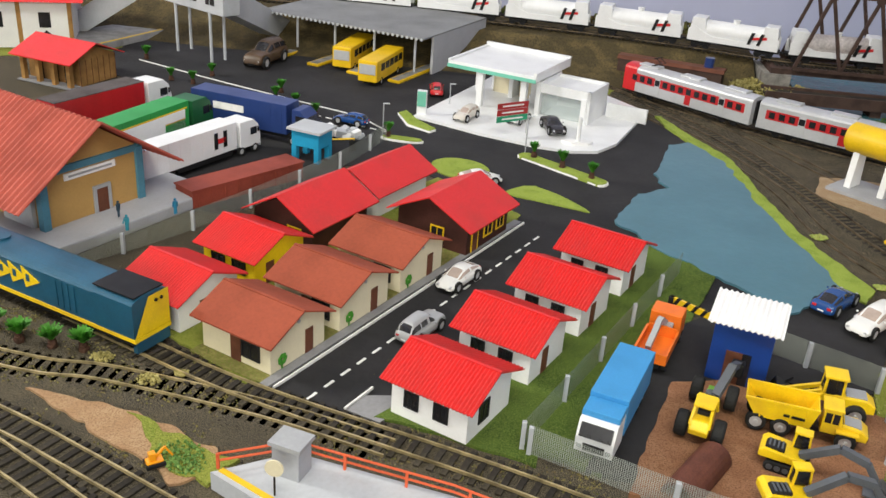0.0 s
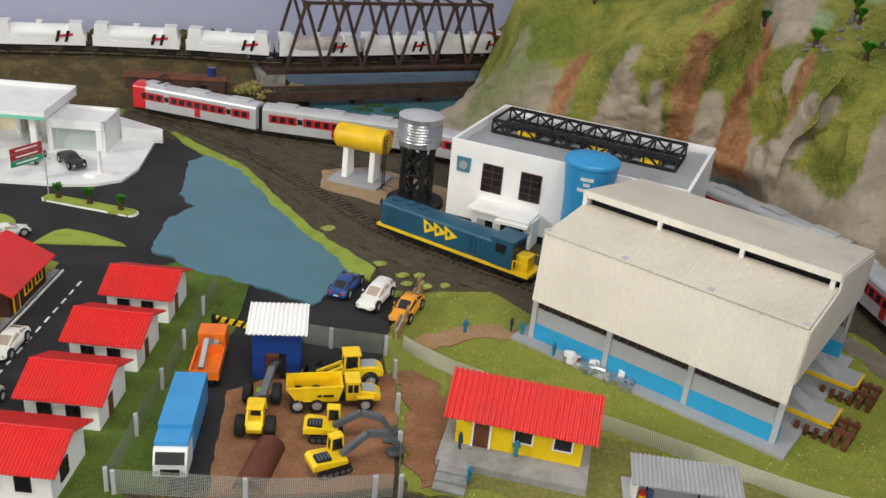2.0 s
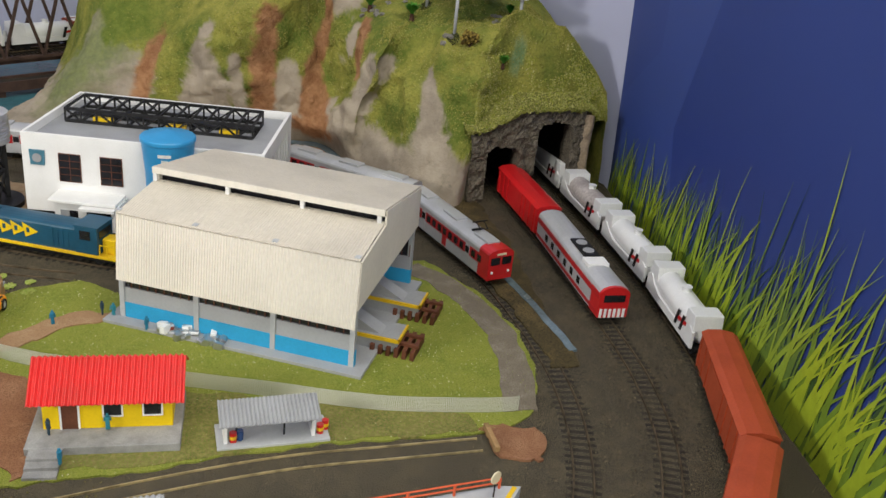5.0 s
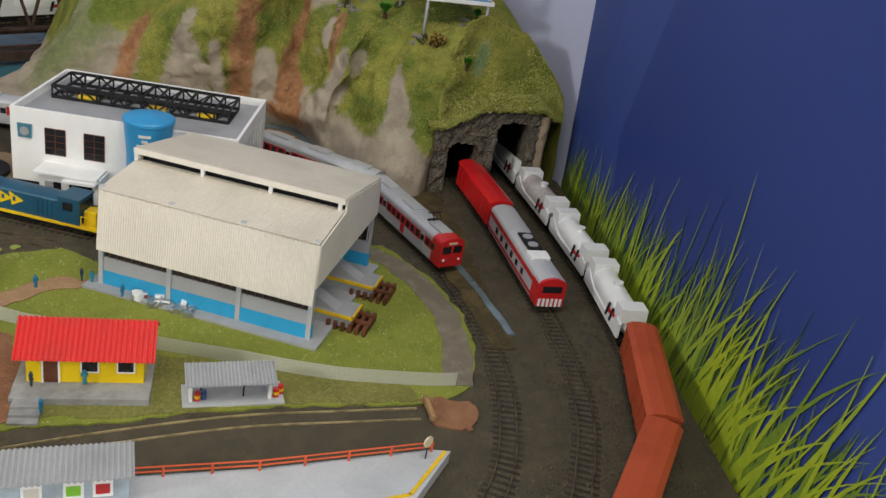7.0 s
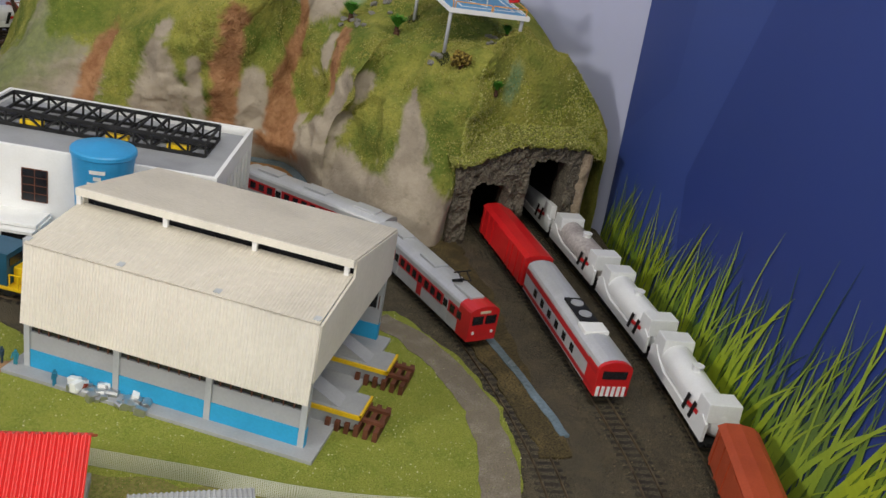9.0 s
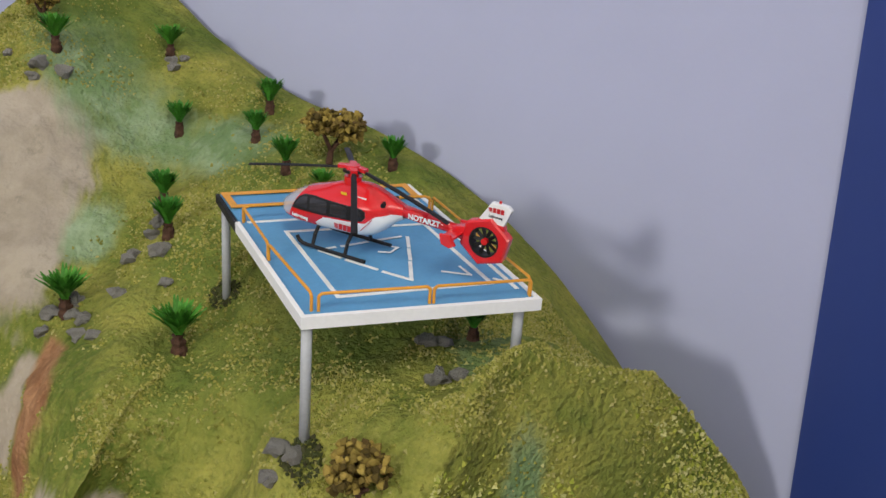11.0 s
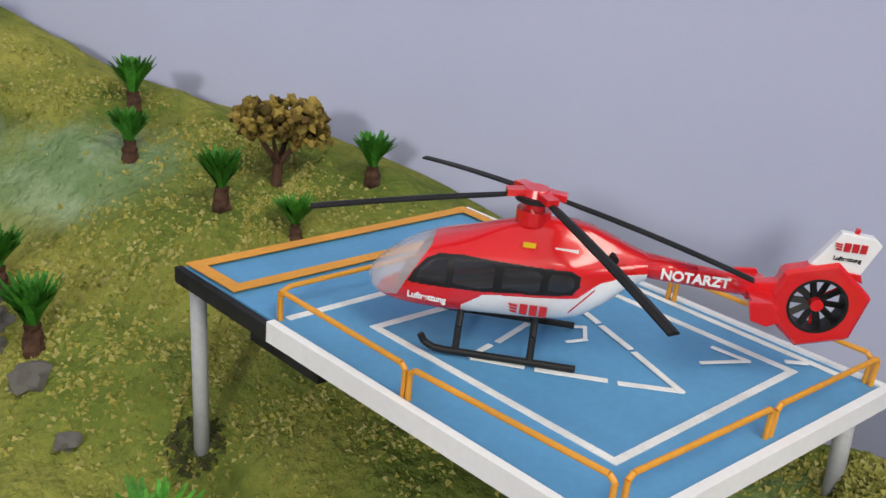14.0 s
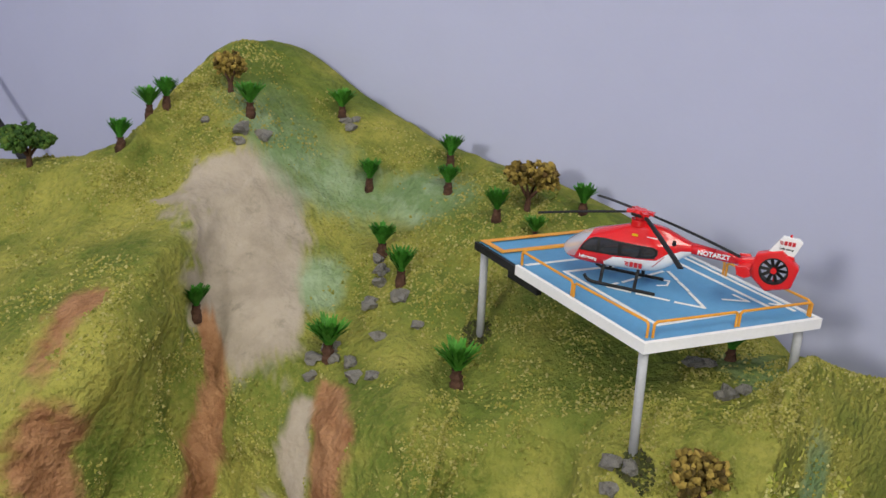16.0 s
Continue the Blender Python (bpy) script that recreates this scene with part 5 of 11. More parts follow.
part("goods_shelf", B((0.07, 0.09, 0.085, 0.098, 0.003, 0.03), (0.03, 0.055, 0.085, 0.098, 0.003, 0.026)), M["cream"], gs, "pale shelves behind the glass", m=sm)
part("side_wall", B((0.200, 0.255, 0.078, 0.082, 0.003, 0.022)), M["white_plastic"], gs, m=sm)
pylon = part("price_pylon", B((0.132, 0.144, 1.222, 1.228, 0.003, 0.034)), M["white_plastic"], gs, "white and green price pylon")
part("panel", B((0.1325, 0.1435, 1.2208, 1.222, 0.014, 0.033)), M["mint"], pylon)
part("pump_island", P([(0.318, 1.170), (0.33, 1.163), (0.35, 1.168), (0.356, 1.176), (0.345, 1.180), (0.325, 1.176)], 0.0035, 0.007, "z"), M["white"], gs)
part("pump_post", C(((0.338, 1.172, 0.005), (0.338, 1.172, 0.036), 0.0026)), M["white_plastic"], gs)

pump = thing("direction_sign", pose(0.274, 1.192, G, 0, 0, 40), "red and green direction sign on a thin grey pole", "road sign")
part("pole", C(((0, 0, 0), (0, 0, 0.052), 0.0008)), M["leg_grey"], pump)
for k, (c, z) in enumerate((("sign_red", 0.041), ("sign_red", 0.033), ("sign_green", 0.025))):
    board = part("board", B((-0.046, -0.001, -0.001, 0.0, z - 0.0037, z + 0.0037)), M[c], pump)
    part("lettering", B((-0.039, -0.008, -0.0014, -0.001, z - 0.0008, z + 0.0010)), M["white_line"], board, "white bars of lettering")

# ---------------------------------------------------------------- white hall with a roof deck
wb = thing("white_hall", pose(0.726, 0.978, 0.001, 0, 0, -45.7), "white two storey hall with grey flat roof and dark grid windows", "building")
WL, WD, WH = 0.281, 0.179, 0.104
for piece in ((0, WL, 0, 0.004, 0, WH), (0, WL, WD - 0.004, WD, 0, WH), (0, 0.004, 0.004, WD - 0.004, 0, WH)):
    part("wall", B(piece, bevel=0.0004), M["white"], wb)
part("end_wall", B((WL - 0.004, WL, 0.004, 0.02, 0, WH), (WL - 0.004, WL, WD - 0.02, WD - 0.004, 0, WH), (WL - 0.004, WL, 0.02, WD - 0.02, 0.085, WH)), M["white"], wb)
for k in range(8):
    part("slat", B((WL - 0.004, WL, 0.02 + k * 0.0195, 0.028 + k * 0.0195, 0.045, 0.085)), M["white"], wb)
part("roof_deck", B((0.004, WL - 0.004, 0.004, WD - 0.004, 0.090, 0.094)), M["grey"], wb, "grey flat roof deck")
part("plinth", B((-0.001, WL + 0.001, -0.001, 0.0005, 0, 0.008), (-0.001, 0.0, -0.001, WD, 0, 0.008)), M["black"], wb, "black plinth strip")
face = lambda a, b, c: (a, -b, c)
for x in (0.055, 0.103, 0.18, 0.228):
    w = part("window", quads(face, [(x - 0.0125, 0.0006, 0.048, x + 0.0125, 0.0006, 0.082)], 0), M["dark"], wb)
    part("glazing_grid", quads(face, [(x - 0.0128 + k * 0.0125, 0.001, 0.048, x - 0.0120 + k * 0.0125, 0.001, 0.082) for k in range(3)] + [(x - 0.0125, 0.001, 0.0478 + k * 0.0085, x + 0.0125, 0.001, 0.0485 + k * 0.0085) for k in range(5)], 0), M["brown"], w)
crest = part("crest", P([(0.010, 0.066), (0.026, 0.066), (0.027, 0.084), (0.009, 0.084)], -0.0018, 0.0, "y"), M["teal_wall"], wb, "blue-grey crest plaque")
part("disc", C(((0.018, -0.0018, 0.0745), (0.018, -0.0026, 0.0745), 0.0055)), M["grey"], crest)
annex = part("annex", B((0.045, 0.120, -0.028, 0, 0, 0.034), bevel=0.0005), M["white"], wb)
part("annex_roof", B((0.040, 0.118, -0.034, 0, 0.034, 0.0375), bevel=0.0006), M["white"], annex)
fa = lambda a, b, c: (a, -0.028 - b, c)
part("door", quads(fa, [(0.052, 0.0006, 0.0, 0.062, 0.0006, 0.024)], 0), M["grey"], annex, "grey door")
part("doorway", quads(fa, [(0.0625, 0.0005, 0.0, 0.072, 0.0005, 0.024)], 0), M["dark"], annex)
part("annex_window", quads(fa, [(0.082, 0.0006, 0.010, 0.110, 0.0006, 0.024)], 0), M["dark"], annex)
part("canopy_shelf", B((0.078, 0.118, -0.042, -0.028, 0.030, 0.033)), M["white"], annex)

# the truss span stored on the roof
tr = thing("stored_truss", wb.matrix_basis @ pose(0.135, 0.112, 0.094), "black and yellow model truss girder lying on the flat roof", "girder")
TL, TW, TH = 0.115, 0.032, 0.017
for y in (-TW, TW):
    bm = bmesh.new()
    for z in (0.002, TH):
        bar(bm, (-TL, y, z), (TL, y, z), 0.0035)
    n = 12
    for k in range(n):
        xa, xb = -TL + 2 * TL * k / n, -TL + 2 * TL * (k + 1) / n
        bar(bm, (xa, y, 0.002), (xa, y, TH), 0.002)
        bar(bm, (xa, y, 0.002 if k % 2 else TH), (xb, y, TH if k % 2 else 0.002), 0.002)
    bar(bm, (TL, y, 0.002), (TL, y, TH), 0.002)
    part("side_frame", bm, M["iron"], tr)
bm = bmesh.new()
for k in range(13):
    x = -TL + 2 * TL * k / 12
    for z in (TH, 0.002):
        part("cross_beam", bar(bmesh.new(), (x, -TW, z), (x, TW, z), 0.0025), M["iron"], tr)
part("deck_plate", B((-TL, TL, -0.010, 0.010, 0.003, 0.0045)), M["iron"], tr)
for x in (-0.07, 0.02, 0.085):
    part("machine", B((x - 0.012, x + 0.012, -TW + 0.001, -TW + 0.008, 0.003, 0.0085), bevel=0.001), M["digger"], tr, "yellow machine beside the girder")

# ---------------------------------------------------------------- engine shed
sh = thing("engine_shed", pose(0.700, 0.692, 0.001, 0, 0, -58.7), "ivory corrugated engine shed with grey and blue lower walls", "engine shed")
SL, SW = 0.239, 0.190
part("base_slab", B((-0.012, SL + 0.012, -0.014, SW + 0.006, 0, 0.004), bevel=0.0005), M["grey"], sh, "grey concrete base slab")
for y in (0.0, SW - 0.004):
    w = part("lower_wall", B((0, SL, y, y + 0.004, 0.004, 0.036)), M["shed_grey"], sh)
    part("blue_band", B((-0.0004, SL + 0.0004, y - 0.0008, y + 0.0048, 0.004, 0.020)), M["sky_blue"], w, "sky blue painted band")
    part("window_strip", B((0, SL, y + 0.0015, y + 0.0025, 0.036, 0.062)), M["smoke"], sh, "dark strip window")
    for k in range(28):
        part("window_bar", bar(bmesh.new(), (0.004 + k * 0.0086, y, 0.036), (0.004 + k * 0.0086, y, 0.050), 0.0008), M["brown"], sh)
post = None
for k in range(4):
    for y in (-0.0015, SW - 0.0035):
        x = k * (SL - 0.005) / 3
        part("post", B((x, x + 0.005, y, y + 0.006, 0.004, 0.116)), M["pale_grey"], sh)


def rib_panel(x0, x1, a, b, ribs, thick=0.0012):
    """An upright ribbed sheet between the lines a and b, each (y, z)."""
    return ripple_sheet(x0, x1, a[0], a[1], b[0], b[1], ribs, 0.00022, thick)


part("front_cladding", rib_panel(0.003, SL + 0.002, (-0.009, 0.048), (-0.003, 0.113), 90), M["roof_cream"], sh, "ivory ribbed wall sheet")
part("rear_cladding", rib_panel(0.003, SL + 0.002, (SW + 0.004, 0.072), (SW, 0.115), 90), M["roof_cream"], sh)
part("lower_roof", rib_panel(0.003, SL + 0.001, (-0.0045, 0.1135), (0.068, 0.123), 90), M["roof_tan"], sh, "tan ribbed lower roof")
part("upper_roof", rib_panel(0.003, SL + 0.002, (0.062, 0.1375), (SW + 0.001, 0.117), 90), M["roof_tan"], sh, "tan ribbed upper roof")
for f in (0.33, 0.67):
    y, z = -0.0045 + 0.0725 * f, 0.1135 + 0.0095 * f
    part("roof_lap", bar(bmesh.new(), (0.003, y, z + 0.0006), (SL + 0.001, y, z + 0.0006), 0.0016, 0.0008), M["roof_cream"], sh, "overlap of two roof sheets")
part("fascia", B((0.003, SL + 0.002, 0.060, 0.062, 0.1325, 0.1385)), M["roof_cream"], sh)
for k in range(4):
    x = 0.002 + k * (SL - 0.008) / 3
    part("clerestory_post", B((x, x + 0.004, 0.063, 0.066, 0.122, 0.134)), M["white"], sh)
part("clerestory_glass", B((0, SL, 0.072, 0.073, 0.122, 0.134)), M["dark"], sh)
for x in (0.005, SL + 0.001):
    part("gable_sheet", P([(-0.006, 0.066), (-0.003, 0.1125), (0.066, 0.122), (0.066, 0.1365), (SW + 0.001, 0.116), (SW + 0.002, 0.072)], x, x + 0.002, "x"), M["roof_cream"], sh, "ivory gable sheet")
for y in (0.055, 0.130):
    pit = part("platform", B((0.0, SL + 0.030, y - 0.016, y + 0.016, 0.004, 0.018)), M["grey"], sh, "grey inspection platform")
    part("edge", B((0.0, SL + 0.032, y - 0.018, y - 0.016, 0.015, 0.0185), (SL + 0.030, SL + 0.032, y - 0.018, y + 0.016, 0.015, 0.0185)), M["yellow"], pit, "yellow platform edge")
    part("ramp", P([(SL - 0.03, 0.018), (SL + 0.012, 0.018), (SL - 0.03, 0.040)], y - 0.012, y + 0.006, "y"), M["grey"], pit, "grey stair ramp")
    bm = bmesh.new()
    for k in range(6):
        box(bm, SL + 0.004 + k * 0.008, SL + 0.008 + k * 0.008, y - 0.020, y + 0.020, 0.0, 0.010)
    for yy in (-0.009, 0.009):
        box(bm, SL - 0.02, SL + 0.05, y + yy - 0.002, y + yy + 0.002, 0.010, 0.013)
    part("pit_frame", bm, M["brown"], sh, "brown timber pit frame")

# heap of scrap beside the shed
rnd = random.Random(8)
sc = thing("scrap_heap", pose(0.735, 0.617, G, 0, 0, -58.7), "heap of shiny silver engine parts on the lawn", "scrap heap")
for k in range(46):
    x, y = rnd.uniform(-0.034, 0.030), rnd.uniform(-0.006, 0.008)
    s = rnd.uniform(0.0022, 0.0050)
    if k % 3:
        part("metal_block", B((-s, s, -s * 0.6, s * 0.6, 0, s * 1.5), bevel=0.0006), M["white_plastic"] if k % 4 == 1 else M["steel"], sc, m=pose(x, y, 0.003 * (k % 2), rnd.uniform(-12, 12), rnd.uniform(-12, 12), rnd.uniform(0, 180)))
    else:
        part("metal_drum", C(((-s, 0, s * 0.8), (s, 0, s * 0.8), s * 0.8)), M["rust"] if k == 9 else M["steel"], sc, m=pose(x, y, 0, 0, 0, rnd.uniform(0, 180)))

# ---------------------------------------------------------------- tanks
wt = thing("water_tower", pose(0.705, 1.030, 0.001), "silver ribbed water tower on a black lattice frame", "water tower")
part("base", C(((0, 0, 0), (0, 0, 0.006), 0.036), n=40), M["black"], wt, "round black base")
for i in range(8):
    a0, a1 = math.radians(45 * i), math.radians(45 * i + 45)
    p, q = Vector((0.019 * math.cos(a0), 0.019 * math.sin(a0), 0)), Vector((0.019 * math.cos(a1), 0.019 * math.sin(a1), 0))
    if i % 2 == 0:
        bm = bmesh.new()
        bar(bm, p + Vector((0, 0, 0.006)), p + Vector((0, 0, 0.080)), 0.0055)
        part("leg", bm, M["iron"], wt)
    q2 = Vector((0.019 * math.cos(a0 + math.pi / 2), 0.019 * math.sin(a0 + math.pi / 2), 0))
    if i % 2 == 0:
        for z0, z1 in ((0.008, 0.042), (0.042, 0.078)):
            bm = bmesh.new()
            bar(bm, p + Vector((0, 0, z0)), q2 + Vector((0, 0, z1)), 0.0025)
            bar(bm, q2 + Vector((0, 0, z0)), p + Vector((0, 0, z1)), 0.0025)
            bar(bm, p + Vector((0, 0, z1)), q2 + Vector((0, 0, z1)), 0.003)
            part("brace", bm, M["iron"], wt)
rings = []
for k in range(41):
    z = 0.080 + 0.036 * k / 40
    r = 0.0265 + (0.0011 * math.sin(2 * math.pi * (k - 6) / 4) if 6 < k < 32 else 0)
    rings.append([(r * math.cos(2 * math.pi * i / 48), r * math.sin(2 * math.pi * i / 48), z) for i in range(48)])
tank = part("tank", loft(rings), M["steel"], wt, "ribbed silver tank", smooth=True)
bm = bmesh.new()
cyl(bm, (0, 0, 0.116), (0, 0, 0.1215), 0.0275, 0.001, 48)
part("lid", bm, M["silver"], tank)

yt = thing("fuel_tank", pose(0.661, 1.118, 0.001, 0, 0, -41), "yellow fuel tank on two white piers with black ladder", "tank")
part("base", B((-0.036, 0.034, -0.028, 0.028, 0, 0.004), bevel=0.0005), M["grey"], yt, "grey base slab")
for x in (-0.020, 0.018):
    part("pier", P([(-0.012, 0.004), (0.012, 0.004), (0.009, 0.046), (-0.009, 0.046)], x - 0.0035, x + 0.0035, "x"), M["white"], yt)
bm = bmesh.new()
cyl(bm, (-0.036, 0, 0.058), (0.036, 0, 0.058), 0.0165, n=40)
bmesh.ops.bevel(bm, geom=[e for e in bm.edges if abs(e.verts[0].co.x - e.verts[1].co.x) < 1e-6], offset=0.003, segments=3, affect="EDGES")
part("tank", bm, M["yellow"], yt, smooth=False)
bm = bmesh.new()
for y in (-0.004, 0.004):
    bar(bm, (0.037, y - 0.014, 0.002), (0.037, y - 0.014, 0.072), 0.001)
for k in range(14):
    bar(bm, (0.037, -0.018, 0.006 + k * 0.005), (0.037, -0.010, 0.006 + k * 0.005), 0.0008)
part("ladder", bm, M["black"], yt)

bt = thing("round_water_tank", pose(0.843, 0.853, 0.001), "round sky blue water tank with white bars of lettering", "tank")
rings = []
for r, z in ((0.0245, 0.0), (0.0262, 0.072), (0.0298, 0.112), (0.0312, 0.113), (0.0312, 0.1165), (0.030, 0.118), (0.005, 0.124), (0.0005, 0.1245)):
    rings.append([(r * math.cos(2 * math.pi * i / 48), r * math.sin(2 * math.pi * i / 48), z) for i in range(48)])
part("tank", loft(rings), M["tank_blue"], bt)
for z, w in ((0.100, 0.5), (0.0935, 0.25), (0.087, 0.7)):
    r0, bm = 0.0262 + 0.0036 * (z - 0.070) / 0.04 + 0.0004, bmesh.new()
    n, c = 10, math.radians(232)
    row = [[bm.verts.new((r1 * math.cos(c + w * (k / n - 0.5)), r1 * math.sin(c + w * (k / n - 0.5)), zz)) for k in range(n + 1)] for zz, r1 in ((z, r0), (z + 0.004, r0 + 0.0004))]
    for k in range(n):
        bm.faces.new((row[0][k], row[0][k + 1], row[1][k + 1], row[1][k]))
    part("label_bar", bm, M["white_line"], bt, "white bar of lettering")

# ---------------------------------------------------------------- yellow cottage
yh = thing("cottage", pose(0.566, 0.553, 0.001, 0, 0, -33.5), "bright yellow cottage with red corrugated roof on a stone terrace", "house")
part("terrace", B((-0.010, 0.104, -0.024, 0.050, 0, 0.0085), bevel=0.0008), M["concrete"], yh, "grey stone terrace")
part("wall", P([(0.0, 0.0085), (0.044, 0.0085), (0.044, 0.041), (0.022, 0.057), (0, 0.041)], 0.0, 0.097, "x"), M["yellow_wall"], yh)
part("roof", ripple_sheet(-0.009, 0.107, -0.010, 0.0365, 0.022, 0.0600, 26, 0.0010, rows=3), M["red_roof"], yh, "red corrugated roof")
part("roof", ripple_sheet(-0.009, 0.107, 0.054, 0.0365, 0.022, 0.0600, 26, 0.0010, rows=3), M["red_roof"], yh, "red corrugated roof")
yf = lambda a, b, c: (a, -b, c)
d = part("door", quads(yf, [(0.014, 0.0006, 0.0085, 0.026, 0.0006, 0.032)], 0), M["brown"], yh, "brown door in a white frame")
part("frame", quads(yf, [(0.0125, 0.0012, 0.0085, 0.014, 0.0012, 0.034), (0.026, 0.0012, 0.0085, 0.0275, 0.0012, 0.034), (0.014, 0.0012, 0.032, 0.026, 0.0012, 0.034)], 0), M["white"], d)
for x in (0.052, 0.082):
    window(yh, yf, x, 0.0255, 0.013, 0.0105, M["white"], 0)
part("step", B((-0.006, 0.018, -0.052, -0.038, 0, 0.003), (-0.006, 0.018, -0.044, -0.030, 0, 0.0055), (-0.006, 0.018, -0.036, -0.022, 0, 0.0078)), M["concrete"], yh, "grey stone steps")

# ---------------------------------------------------------------- track shelter
bs = thing("track_shelter", pose(0.6705, 0.4665, 0.001, 0, 0, -28), "small open shelter with grey corrugated roof", "shelter")
part("slab", B((-0.004, 0.086, -0.012, 0.022, 0, 0.003), bevel=0.0004), M["pale_grey"], bs)
part("roof", ripple_sheet(-0.002, 0.078, -0.014, 0.024, 0.016, 0.0295, 24, 0.0007), M["grey"], bs, "grey corrugated roof")
for x in (0.003, 0.073):
    part("end_wall", B((x - 0.0015, x + 0.0015, -0.006, 0.012, 0.003, 0.0245)), M["white"], bs)
for x in (0.012, 0.05):
    part("post", C(((x, 0.0, 0.003), (x, 0, 0.024), 0.0008)), M["black"], bs)
for x, y, cols in ((0.009, -0.003, ("red", "yellow")), (0.0145, -0.001, ("car_blue", "car_blue")), (0.079, -0.002, ("red", "yellow")), (0.084, 0.003, ("red", "yellow"))):
    p = Vector((0.6705, 0.4665)) + Vector((x * math.cos(math.radians(-28)) - y * math.sin(math.radians(-28)), x * math.sin(math.radians(-28)) + y * math.cos(math.radians(-28))))
    dr = thing("oil_drum", pose(p.x, p.y, 0.004), "red and yellow oil drum beside the shelter" if cols[0] == "red" else "blue oil drum in the shelter", "drum", "oil drums")
    part("shell", C(((0, 0, 0), (0, 0, 0.0085), 0.0029)), M[cols[0]], dr)
    part("band", C(((0, 0, 0.0028), (0, 0, 0.0058), 0.0031)), M[cols[1]], dr)

# ---------------------------------------------------------------- blue guard hut and gate
hut = thing("guard_hut", pose(0.435, 0.683, G, 0, 0, -16), "deep blue guard hut with white corrugated lean-to roof", "hut")
part("wall", B((0, 0.040, 0, 0.003, 0, 0.046), (0, 0.003, 0.003, 0.036, 0, 0.046), (0.037, 0.040, 0.003, 0.036, 0, 0.046), (0, 0.040, 0.033, 0.036, 0, 0.046), bevel=0.0003), M["hut_blue"], hut)
hf = lambda a, b, c: (a, -b, c)
part("door", quads(hf, [(0.011, 0.0006, 0, 0.022, 0.0006, 0.028)], 0), M["brown"], hut, "brown door")
part("recess", quads(hf, [(0.022, 0.0005, 0, 0.028, 0.0005, 0.028)], 0), M["dark"], hut)
part("roof", ripple_sheet(-0.005, 0.045, -0.006, 0.049, 0.041, 0.0525, 13, 0.0007), M["white"], hut, "white corrugated roof")
gate = thing("barrier", pose(0.415, 0.755, G, 0, 0, -38), "yellow and black striped barrier on a dark post", "barrier")
part("post", B((-0.002, 0.002, -0.002, 0.002, 0, 0.026)), M["black"], gate)
part("boom", B((-0.002, 0.048, -0.0012, 0.0012, 0.021, 0.026)), M["digger"], gate)
for k in range(6):
    part("stripe", P([(0.002 + k * 0.0078, 0.0208), (0.005 + k * 0.0078, 0.0208), (0.008 + k * 0.0078, 0.0262), (0.005 + k * 0.0078, 0.0262)], -0.0014, 0.0014, "y"), M["black"], gate)

# ---------------------------------------------------------------- fences


def net_fence(name, pts, h, label, post_mat="pale_grey", net="net", every=0.055, cell=0.0016, posts=True, slack=0.0):
    line = spline([(x, y, 0) for x, y in pts], 0.01) if len(pts) > 2 else [Vector((*pts[0], 0)).lerp(Vector((*pts[1], 0)), k / 30) for k in range(31)]
    f = thing(name, pose(0, 0, G), label, "fence")
    bm = bmesh.new()
    lay = bm.loops.layers.uv.new("UVMap")
    d = 0.0
    prev = None
    for k, p in enumerate(line):
        if k:
            d += (p - line[k - 1]).length
        wob = slack * noise.noise(Vector((p.x * 40, p.y * 40, 1)))
        pair = (bm.verts.new((p.x, p.y, 0.001)), bm.verts.new((p.x + wob, p.y - wob, h * (1 + 4 * wob))), d)
        if prev:
            fc = bm.faces.new((prev[0], pair[0], pair[1], prev[1]))
            for lp, uvv in zip(fc.loops, ((prev[2], 0), (pair[2], 0), (pair[2], h), (prev[2], h))):
                lp[lay].uv = (uvv[0] / cell, uvv[1] / cell)
        prev = pair
    part("net", bm, M[net], f, "fine grey mesh")
    if posts:
        total, k = d, 0
        while k * every <= total + 1e-6:
            q, a = along(line, min(k * every, total - 1e-5))
            part("post", B((q.x - 0.0015, q.x + 0.0015, q.y - 0.0015, q.y + 0.0015, 0, h - 0.001), bevel=0.0003), M[post_mat], f)
            k += 1
    return f


net_fence("yard_fence", [(0.314, 0.573), uv(0.345, 0.157)], 0.022, "grey mesh fence on pale posts behind the white houses", cell=0.0018, net="gauze", every=0.062)
net_fence("yard_fence", [(0.3185, 0.5685), (0.352, 0.556), (0.424, 0.530), (0.503, 0.5135)], 0.022, "grey mesh fence along the front of the machine yard", cell=0.0026, every=0.09)
net_fence("yard_fence", [(0.508, 0.512), (0.536, 0.60), (0.562, 0.692)], 0.022, "grey mesh fence beside the yellow machines", cell=0.0018, net="gauze", every=0.05)
net_fence("yard_fence", [(0.5565, 0.695), (0.482, 0.735)], 0.022, "grey mesh fence behind the guard hut", cell=0.0018, net="gauze", every=0.05)
net_fence("sleeper_fence", [(-0.075, 0.70), (-0.02, 0.775), (0.03, 0.87), (0.085, 1.0), (0.115, 1.12)], 0.020, "grey mesh fence between the houses and the lorry yard", cell=0.0022, net="gauze", every=0.07)
net_fence("mesh_fence", [(0.575, 0.70), (0.60, 0.655), (0.67, 0.572), (0.73, 0.505), (0.80, 0.425), (0.875, 0.365), (0.90, 0.35)], 0.0165, "low sagging strip of pale perforated mesh along the lawn", net="strip_net", cell=0.0030, posts=False, slack=0.006)
wf = thing("plank_fence", pose(0, 0, G), "leaning fence of plain wooden planks beside the cars", "fence")
rnd = random.Random(4)
